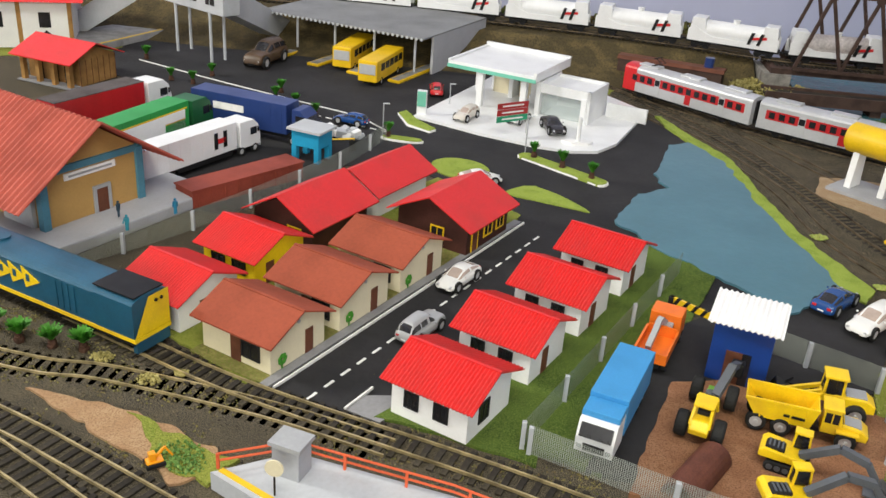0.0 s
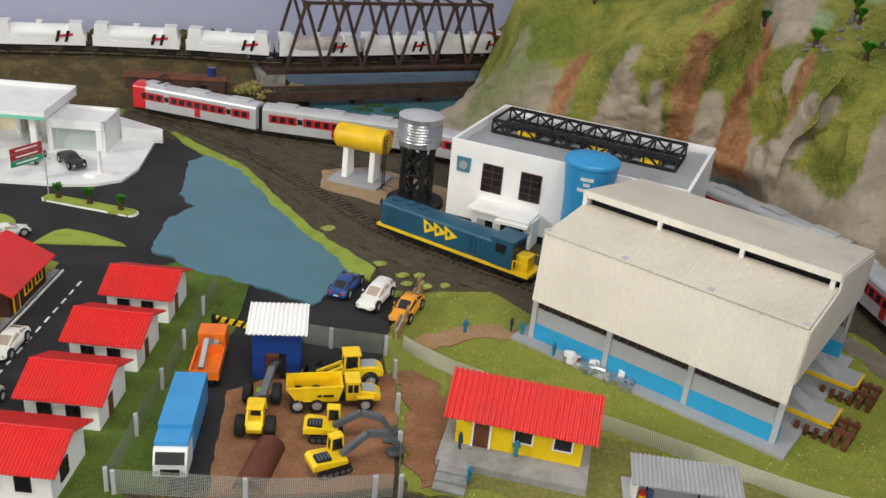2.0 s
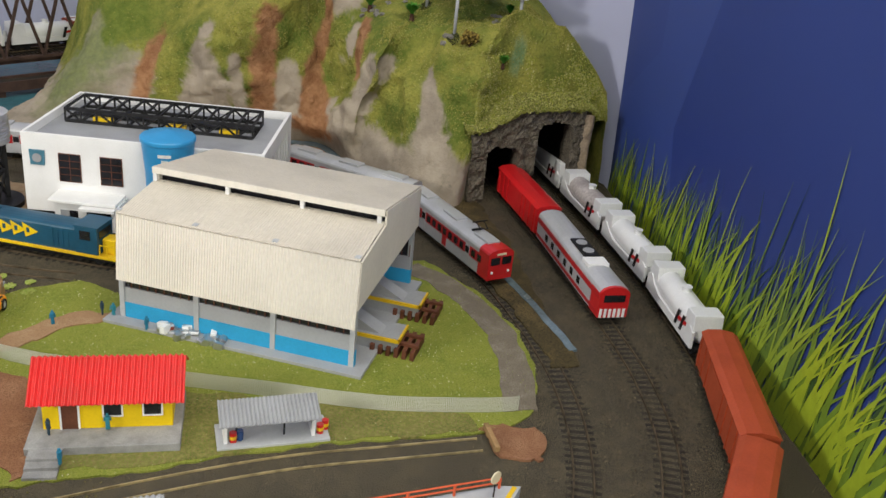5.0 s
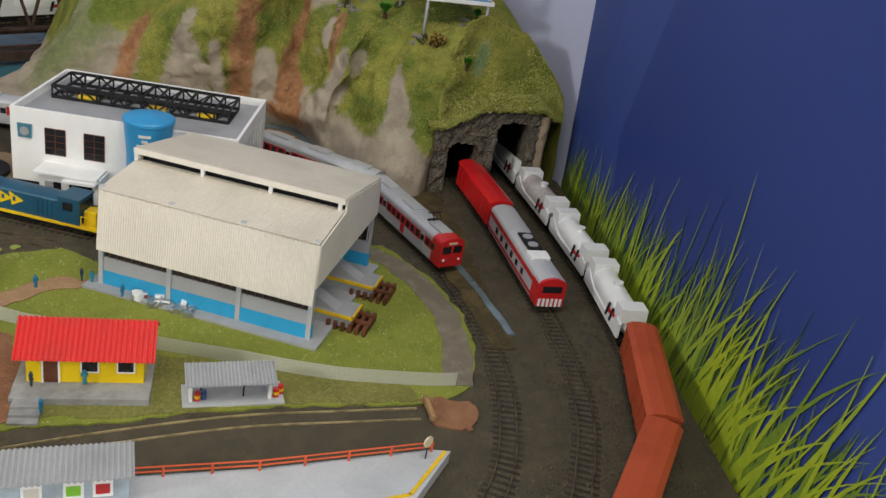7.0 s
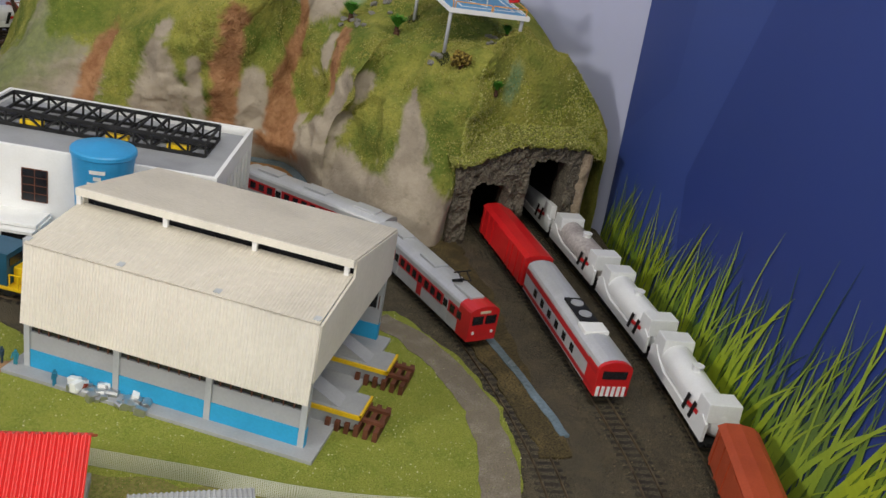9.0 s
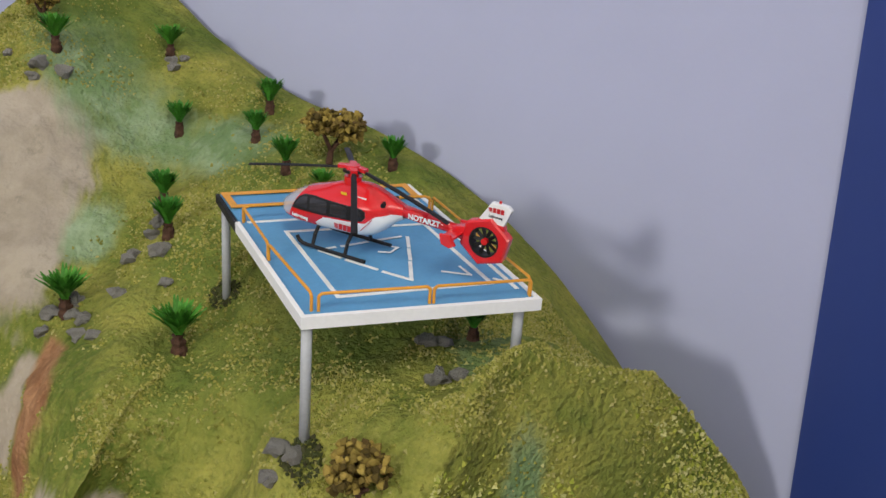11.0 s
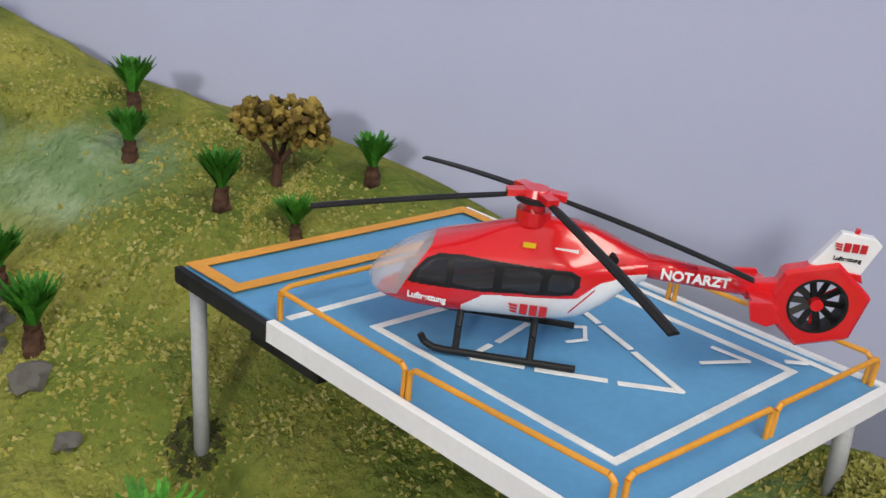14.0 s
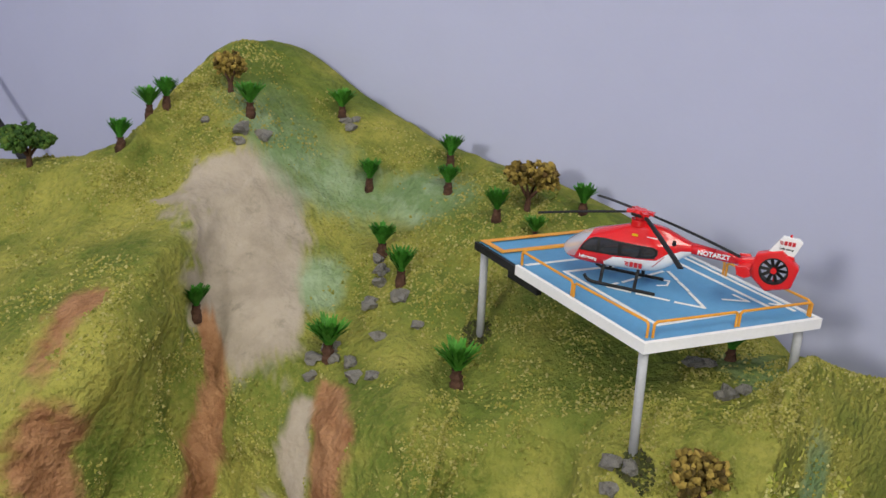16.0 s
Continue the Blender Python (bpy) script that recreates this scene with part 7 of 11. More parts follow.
def bogie(parent, x, wheel=0.0055, span=0.013):
    b = part("bogie", B((x - span, x + span, -0.0115, -0.0095, 0.0045, 0.008), (x - span, x + span, 0.0095, 0.0115, 0.0045, 0.008), (x - 0.004, x + 0.004, -0.0095, 0.0095, 0.005, 0.009)), M["black"], parent, "black bogie")
    for dx in (-span * 0.68, span * 0.68):
        part("wheelset", C(((x + dx, -0.0095, wheel), (x + dx, -0.0072, wheel), wheel), ((x + dx, 0.0072, wheel), (x + dx, 0.0095, wheel), wheel), ((x + dx, -0.0072, wheel), (x + dx, 0.0072, wheel), 0.001)), M["iron"], b)


def place(line, dist, length, z=0.0034):
    a, _ = along(line, dist - length * 0.36)
    b, _ = along(line, dist + length * 0.36)
    m = (a + b) / 2
    return pose(m.x, m.y, z, 0, 0, math.degrees(math.atan2(b.y - a.y, b.x - a.x)))


def emu_car(end):
    """A silver carriage with a red window band; end: +1 or -1 for a red cab at that end, 0 for none."""
    L = 0.204
    c = thing("passenger_carriage", pose(0, 0, 0), "silver electric train carriage with red window band" + (" and red cab" if end else ""), "train carriage", "silver and red electric train")
    part("body", shell(L, 0.0162, 0.009, 0.0455, 0.006), M["silver"], c)
    part("underframe", B((-L / 2 + 0.004, L / 2 - 0.004, -0.013, 0.013, 0.006, 0.009)), M["black"], c)
    for side in (-1, 1):
        f = lambda a, b, z, side=side: (a, side * (0.0162 + b), z)
        part("band", quads(f, [(-L / 2 + 0.010, 0.0003, 0.0225, L / 2 - 0.010, 0.0003, 0.0345)], 0), M["dark_red"], c, "red window band")
        for k in range(14):
            x = -L / 2 + 0.018 + k * 0.0129
            if k % 4 == 3:
                part("door", quads(f, [(x - 0.0045, 0.0006, 0.011, x + 0.0045, 0.0006, 0.0345)], 0), M["silver"] if k % 8 == 3 else M["dark_red"], c)
            part("window", quads(f, [(x - 0.0038, 0.0008, 0.0245, x + 0.0038, 0.0008, 0.0325)], 0), M["dark"], c)
    for x in (-0.07, 0.0, 0.07):
        part("roof_box", B((x - 0.016, x + 0.016, -0.008, 0.008, 0.0445, 0.0475), bevel=0.0008), M["silver"], c)
    for x in (-0.068, 0.068):
        bogie(c, x)
    for e in (-1, 1):
        if e == end:
            x = e * L / 2
            lo, hi = sorted((x - e * 0.020, x + e * 0.0008))
            part("cab", shell(hi - lo, 0.0166, 0.0088, 0.0459, 0.0062, lo), M["red"], c, "red driver's cab")
            g = lambda a, b, z, e=e: (e * (L / 2 + 0.0008 + b), a, z)
            for y in (-0.0075, 0.0075):
                part("windscreen", quads(g, [(y - 0.006, 0.0006, 0.027, y + 0.006, 0.0006, 0.036)], 0), M["dark"], c)
            part("number_bar", quads(g, [(-0.006, 0.0006, 0.0385, 0.006, 0.0006, 0.041)], 0), M["cream"], c, "pale destination bar")
            for y in (-0.011, 0.011):
                part("headlight", C(((x + e * 0.0006, y, 0.018), (x + e * 0.0016, y, 0.018), 0.0016)), M["white"], c)
            bm = bmesh.new()
            px = x - e * 0.045
            for y in (-0.005, 0.005):
                bar(bm, (px - 0.008, y, 0.047), (px + 0.006, y, 0.053), 0.0009)
                bar(bm, (px + 0.006, y, 0.053), (px - 0.004, y, 0.059), 0.0009)
            bar(bm, (px - 0.004, -0.010, 0.059), (px - 0.004, 0.010, 0.059), 0.0012)
            bar(bm, (px - 0.008, -0.007, 0.0475), (px - 0.008, 0.007, 0.0475), 0.002)
            part("pantograph", bm, M["black"], c, "black pantograph")
        else:
            part("gangway", B((e * L / 2 - 0.001, e * L / 2 + 0.003, -0.007, 0.007, 0.010, 0.040)), M["black"], c)
    return c


def line_length(line):
    return sum((b - a).length for a, b in zip(line, line[1:]))


def dist_near(line, x, y):
    best, d, at_d = 9.0, 0.0, 0.0
    for a, b in zip(line, line[1:]):
        g = (a - Vector((x, y, 0))).length
        if g < best:
            best, at_d = g, d
        d += (b - a).length
    return at_d


front = dist_near(EMU, 0.962, 0.348) - 0.3125
tail = emu_car(-1)
mids = emu_car(0)
head = emu_car(1)
head.matrix_basis = place(EMU, front, 0.204)
mids.matrix_basis = place(EMU, front - 0.2105, 0.204)
n_cars = 6
for k in range(2, n_cars - 1):
    copy_thing(mids, place(EMU, front - 0.2105 * k, 0.204))
tail.matrix_basis = place(EMU, front - 0.2105 * (n_cars - 1), 0.204)


def tank_wagon(stained=False):
    L = 0.140
    w = thing("tank_wagon", pose(0, 0, 0), "white tank wagon with red and black emblem" + (", grey stained barrel" if stained else ""), "tank wagon", "white tank wagons")
    part("underframe", B((-L / 2, L / 2, -0.010, 0.010, 0.0085, 0.0125), (-L / 2 - 0.004, L / 2 + 0.004, -0.0015, 0.0015, 0.009, 0.012)), M["black"], w, "black underframe")
    rings = []
    for x, r in ((-0.066, 0.004), (-0.065, 0.010), (-0.062, 0.0142), (-0.058, 0.0152), (0.058, 0.0152), (0.062, 0.0142), (0.065, 0.010), (0.066, 0.004)):
        rings.append([(x, r * math.cos(2 * math.pi * i / 28), 0.0285 + r * math.sin(2 * math.pi * i / 28)) for i in range(28)])
    part("barrel", loft(rings), M["grey_tank"] if stained else M["white_plastic"], w, smooth=True)
    for side in (-1, 1):
        prof = [(-0.068, 0.0125), (0.068, 0.0125), (0.068, 0.030), (0.058, 0.034), (0.045, 0.026), (0.030, 0.021), (-0.030, 0.021), (-0.045, 0.026), (-0.058, 0.034), (-0.068, 0.030)]
        lo, hi = sorted((side * 0.0135, side * 0.0165))
        part("side_plate", P(prof, lo, hi, "y"), M["white_plastic"], w)
        e = part("emblem", P([(0.022, 0.018), (0.027, 0.018), (0.032, 0.036), (0.027, 0.036)], *sorted((side * 0.0166, side * 0.0172)), "y"), M["black"], w, "black slanted emblem bar")
        part("emblem_bar", P([(0.036, 0.018), (0.041, 0.018), (0.046, 0.036), (0.041, 0.036)], *sorted((side * 0.0166, side * 0.0172)), "y"), M["black"], w, "black slanted emblem bar")
        part("emblem_arc", P([(0.026, 0.025), (0.050, 0.028), (0.050, 0.032), (0.026, 0.029)], *sorted((side * 0.0165, side * 0.0170)), "y"), M["red"], w, "red emblem stroke")
    for x in (-0.054, 0.054):
        part("end_hood", P([(x - 0.012, 0.030), (x + 0.012, 0.030), (x + 0.010, 0.0475), (x - 0.010, 0.0475)], -0.0155, 0.0155, "y", 0.001), M["white_plastic"], w)
    part("manhole", C(((0, 0, 0.042), (0, 0, 0.0475), 0.005), ((0, 0, 0.0475), (0, 0, 0.0485), 0.0058)), M["white_plastic"], w)
    for x in (-0.048, 0.048):
        bogie(w, x)
    return w


M["grey_tank"] = mat("stained_tank", (0.5, 0.46, 0.45), 0.5, var=0.25, scale=70, col2=(0.28, 0.24, 0.24))
white_wagon, grey_wagon = tank_wagon(), tank_wagon(True)
d0 = dist_near(FAR, 0.27, 1.63)
white_wagon.matrix_basis = place(FAR, d0, 0.14, 0.0494)
for k in (-2, -1, 1, 2, 4, 5):
    copy_thing(white_wagon, place(FAR, d0 + 0.148 * k, 0.14, 0.0494))
grey_wagon.matrix_basis = place(FAR, d0 + 0.148 * 3, 0.14, 0.0494)
d1 = dist_near(OUT, 1.395, 0.712) + 0.01
for k in range(4):
    copy_thing(grey_wagon if k == 1 else white_wagon, place(OUT, d1 + 0.148 * (k - 0.15), 0.14))


def boxcar(colour, label, L=0.168, ribbed=False):
    w = thing("box_wagon", pose(0, 0, 0), label, "box wagon", "brown goods wagons")
    part("body", B((-L / 2, L / 2, -0.0165, 0.0165, 0.010, 0.043), bevel=0.0008), M[colour], w)
    part("roof", P([(-0.0175, 0.043), (0.0175, 0.043), (0.012, 0.0465), (0, 0.048), (-0.012, 0.0465)], -L / 2 - 0.001, L / 2 + 0.001, "x"), M[colour], w)
    for side in (-1, 1):
        lo, hi = sorted((side * 0.0165, side * 0.0176))
        part("sliding_door", B((-0.022, 0.022, lo, hi, 0.012, 0.041)), M[colour], w)
        for k in range(9):
            x = -L / 2 + 0.008 + k * (L - 0.016) / 8
            if abs(x) > 0.024:
                part("rib", B((x - 0.001, x + 0.001, lo, hi, 0.010, 0.043)), M[colour], w)
    if ribbed:
        for k in range(12):
            x = -L / 2 + 0.010 + k * (L - 0.02) / 11
            for y in (-0.007, 0.007):
                part("roof_hatch", B((x - 0.0035, x + 0.0035, y - 0.0012, y + 0.0012, 0.0465, 0.0482)), M["car_beige"], w, "pale roof hatch")
    part("underframe", B((-L / 2 + 0.006, L / 2 - 0.006, -0.011, 0.011, 0.0075, 0.010)), M["black"], w)
    for x in (-L * 0.36, L * 0.36):
        bogie(w, x)
    return w


bx = boxcar("rust_bright", "plain orange-brown box wagon")
bx.matrix_basis = place(OUT, d1 + 0.148 * 4 + 0.005, 0.168)
copy_thing(bx, place(OUT, d1 + 0.148 * 4 + 0.181, 0.168))
hp = boxcar("rust", "dark red-brown box wagon at the end of the bridge")
hp.matrix_basis = place(FAR, d0 + 0.148 * 6 + 0.012, 0.168, 0.0494)


def railcar():
    L = 0.205
    c = thing("diesel_railcar", pose(0, 0, 0), "silver diesel locomotive with red nose and stripes", "locomotive")
    part("body", shell(L, 0.0165, 0.010, 0.046, 0.008), M["silver"], c)
    part("nose", shell(0.024, 0.0168, 0.0098, 0.0455, 0.009, L / 2 - 0.020), M["red"], c, "red rounded nose")
    for side in (-1, 1):
        f = lambda a, b, z, side=side: (a, side * (0.0165 + b), z)
        part("stripe", quads(f, [(-L / 2, 0.0004, 0.030, L / 2, 0.0004, 0.036)], 0), M["dark_red"], c, "red side stripe")
        part("lower_stripe", quads(f, [(-L / 2, 0.0004, 0.012, L / 2, 0.0004, 0.016)], 0), M["dark_red"], c, "red side stripe")
        for k in range(6):
            part("window", quads(f, [(-0.07 + k * 0.022, 0.0006, 0.019, -0.062 + k * 0.022, 0.0006, 0.027)], 0), M["dark"], c)
    g = lambda a, b, z: (L / 2 + 0.004 + b, a, z)
    part("windscreen", quads(g, [(-0.012, 0.0006, 0.028, 0.012, 0.0006, 0.036)], 0), M["dark"], c)
    for k in range(6):
        part("pilot_stripe", quads(g, [(-0.015 + k * 0.0052, 0.0009, 0.010, -0.0122 + k * 0.0052, 0.0009, 0.020)], 0), M["white"], c, "white stripe on the red pilot")
    fan = part("fan_deck", B((-0.012, 0.035, -0.009, 0.009, 0.0455, 0.048)), M["black"], c, "dark radiator fan deck")
    for x in (0.0, 0.022):
        part("fan", C(((x, 0, 0.048), (x, 0, 0.0492), 0.0065), n=20), M["grey"], fan)
    part("roof_hatch", B((0.036, 0.055, -0.0125, 0.0125, 0.043, 0.0475), bevel=0.0008), M["white"], c)
    part("underframe", B((-L / 2 + 0.006, L / 2 - 0.006, -0.012, 0.012, 0.006, 0.010)), M["black"], c)
    for x in (-0.066, 0.066):
        bogie(c, x)
    return c


rc = railcar()
dm = dist_near(MID, 1.10, 0.397)
rc.matrix_basis = place(MID, dm - 0.103, 0.205)
rl2 = boxcar("red", "plain bright red goods car at the tunnel mouth", 0.15)
rl2.matrix_basis = place(MID, dm - 0.103 - 0.186, 0.15)


def diesel(nose_yellow, paint="loco_blue", label=""):
    """A blue hood locomotive with yellow sill; its cab stands at the +x end."""
    L = 0.200
    c = thing("diesel_locomotive", pose(0, 0, 0), label or ("blue diesel locomotive with yellow nose and yellow arrow emblem" if nose_yellow else "blue diesel locomotive with yellow sill and yellow arrow emblem"), "locomotive", "" if label else "blue locomotives")
    part("sill", B((-L / 2, L / 2, -0.0165, 0.0165, 0.0105, 0.0135)), M["digger"], c, "yellow frame sill")
    part("frame", B((-L / 2 + 0.002, L / 2 - 0.002, -0.0155, 0.0155, 0.0075, 0.0105)), M["black"], c)
    part("hood", shell(L * 0.80, 0.0145 if not nose_yellow else 0.016, 0.0135, 0.042, 0.004, -L / 2 + 0.004), M[paint], c, "long blue hood")
    if nose_yellow:
        part("cab", shell(0.036, 0.0163, 0.0135, 0.043, 0.004, L / 2 - 0.037), M[paint], c, "blue cab")
        part("cab_roof", B((L / 2 - 0.040, L / 2 - 0.002, -0.0135, 0.0135, 0.0428, 0.0438)), M["black"], c, "black cab roof")
        g = lambda a, b, z: (L / 2 - 0.001 + b, a, z)
        bm = bmesh.new()
        vs = [bm.verts.new(g(y, 0.0008, z)) for y, z in ((-0.016, 0.014), (0.016, 0.014), (0.016, 0.041), (-0.002, 0.041))]
        bm.faces.new(vs)
        part("nose_panel", bm, M["digger"], c, "yellow nose panel")
        for y in (0.004, 0.009):
            part("headlight", C(((L / 2 - 0.0006, y, 0.036), (L / 2 + 0.0008, y, 0.036), 0.0012)), M["black"], c)
        part("pilot", B((L / 2 - 0.004, L / 2, -0.015, 0.015, 0.002, 0.0105)), M[paint], c)
    else:
        part("cab", B((L / 2 - 0.048, L / 2 - 0.022, -0.016, 0.016, 0.0135, 0.0445), bevel=0.001), M[paint], c, "blue cab")
        part("cab_roof", B((L / 2 - 0.049, L / 2 - 0.021, -0.0165, 0.0165, 0.0443, 0.0455)), M[paint], c)
        part("short_hood", B((L / 2 - 0.021, L / 2 - 0.006, -0.008, 0.008, 0.0135, 0.030), bevel=0.001), M["digger"], c, "yellow short hood")
        for y in (-0.0165, 0.0158):
            part("cab_window", B((L / 2 - 0.042, L / 2 - 0.030, y, y + 0.0008, 0.030, 0.040)), M["dark"], c)
        part("end_window", B((L / 2 - 0.0222, L / 2 - 0.0214, -0.012, 0.012, 0.032, 0.040)), M["dark"], c)
        bm = bmesh.new()
        for y in (-0.0155, 0.0155):
            for x in (L / 2 - 0.002, L / 2 - 0.012, L / 2 - 0.02):
                bar(bm, (x, y, 0.0135), (x, y, 0.026), 0.0009)
            bar(bm, (L / 2 - 0.002, y, 0.026), (L / 2 - 0.02, y, 0.026), 0.0009)
        part("handrail", bm, M["digger"], c, "yellow handrail")
    for side in (-1, 1):
        w = 0.0162 if nose_yellow else 0.0147
        for k in range(0 if label else 3):
            x = -0.028 + k * 0.014 * (1 if side < 0 else 1)
            lo, hi = sorted((side * w, side * (w + 0.0007)))
            t = part("arrow_plate", P([(x - 0.009, 0.0375), (x - 0.006, 0.021), (x + 0.009, 0.029)] if side < 0 else [(x + 0.009, 0.0375), (x + 0.006, 0.021), (x - 0.009, 0.029)], lo, hi, "y"), M["digger"], c, "yellow triangular emblem")
            part("emblem_mark", B((x - 0.0042, x - 0.0008, lo - 0.0003, hi + 0.0003, 0.027, 0.0325)), M[paint], t)
        for k in range(8):
            lo, hi = sorted((side * w, side * (w + 0.0004)))
            x = -0.088 + k * 0.005 if k < 4 else 0.022 + (k - 4) * 0.006
            part("hood_door", B((x, x + 0.0042, lo, hi, 0.016, 0.037)), M[paint], c)
    for k in range(3):
        part("roof_fan", C(((-0.085 + k * 0.018, 0, 0.0415), (-0.085 + k * 0.018, 0, 0.0435), 0.006), n=20), M[paint], c)
    part("fuel_tank", B((-0.022, 0.022, -0.012, 0.012, 0.003, 0.0075), bevel=0.001), M["black"], c)
    for x in (-0.062, 0.062):
        bogie(c, x, 0.0055, 0.018)
    return c


lo = diesel(False)
lo.matrix_basis = place(LOC, (dist_near(LOC, 0.640, 0.960) + dist_near(LOC, 0.757, 0.788)) / 2, 0.200)
l2 = diesel(True)
l3 = diesel(False, "teal", "teal green diesel locomotive behind the box wagons")
l3.matrix_basis = place(OUT, d1 + 0.148 * 4 + 0.181 + 0.190, 0.200)
l2.matrix_basis = pose(-0.038, 0.658, 0.0034, 0, 0, -20.5)

# an old brown wagon body standing beside the far track
ow = thing("old_wagon", pose(0.47, 1.515, 0.001, 0, 0, -15), "weathered brown wagon hut with dark windows", "wagon")
part("body", B((-0.078, 0.078, -0.016, 0.016, 0.0, 0.034), bevel=0.001), M["truss"], ow)
part("roof", P([(-0.018, 0.034), (0.018, 0.034), (0.01, 0.038), (-0.01, 0.038)], -0.08, 0.08, "x"), M["brown"], ow)
for x in (-0.06, -0.02, 0.035):
    part("window", B((x, x + 0.014, -0.0168, -0.016, 0.014, 0.026)), M["dark"], ow)
part("chimney", C(((0.055, 0, 0.036), (0.055, 0, 0.052), 0.007)), M["navy"], ow, "dark blue chimney drum")

# ---------------------------------------------------------------- road vehicles


def wheel(parent, x, y, r, w, side):
    """A tyre with rounded shoulders and a dished rim."""
    prof = [(-0.5, 0.66), (-0.5, 0.90), (-0.34, 1.0), (0.34, 1.0), (0.5, 0.90), (0.5, 0.66), (0.30, 0.60), (-0.30, 0.60)]
    t = part("wheel", loft([[(x + q * r * math.cos(a), y + p * w, r + q * r * math.sin(a)) for p, q in prof] for a in (2 * math.pi * k / 20 for k in range(21))]), M["tyre"], parent)
    bm = C(((x, y + side * w * 0.16, r), (x, y + side * w * 0.30, r), r * 0.66), n=16)
    cyl(bm, (x, y + side * w * 0.28, r), (x, y + side * w * 0.44, r), r * 0.26, r * 0.18, n=10)
    part("rim", bm, M["silver"], t)


def ramp(table, x):
    """A value read off a table of (x, value) with smooth steps between."""
    for (xa, va), (xb, vb) in zip(table, table[1:]):
        if x <= xb:
            t = max(0.0, min(1.0, (x - xa) / (xb - xa)))
            return va + (vb - va) * t
    return table[-1][1]


CARS = {
    "coupe": ([(-0.5, 0.15), (-0.485, 0.20), (-0.44, 0.238), (-0.34, 0.252), (-0.05, 0.246), (0.18, 0.235), (0.34, 0.205), (0.44, 0.165), (0.485, 0.130), (0.5, 0.105)], [(-0.42, 0.235), (-0.34, 0.272), (-0.22, 0.322), (-0.10, 0.342), (0.0, 0.338), (0.10, 0.300), (0.24, 0.220)], (-0.13, -0.10)),
    "estate": ([(-0.5, 0.17), (-0.485, 0.235), (-0.44, 0.250), (0.0, 0.250), (0.20, 0.238), (0.38, 0.215), (0.46, 0.18), (0.49, 0.145), (0.5, 0.115)], [(-0.475, 0.24), (-0.44, 0.315), (-0.36, 0.352), (-0.10, 0.366), (0.02, 0.350), (0.12, 0.300), (0.22, 0.230)], (-0.24, -0.03)),
    "suv": ([(-0.5, 0.19), (-0.487, 0.255), (-0.44, 0.275), (0.0, 0.275), (0.24, 0.266), (0.42, 0.250), (0.475, 0.215), (0.495, 0.16), (0.5, 0.13)], [(-0.47, 0.265), (-0.445, 0.365), (-0.38, 0.410), (-0.10, 0.425), (0.02, 0.415), (0.11, 0.350), (0.19, 0.262)], (-0.24, -0.03)),
}
WIDTH = [(-0.5, 0.150), (-0.485, 0.178), (-0.43, 0.198), (-0.30, 0.208), (0.32, 0.207), (0.42, 0.192), (0.475, 0.165), (0.5, 0.125)]


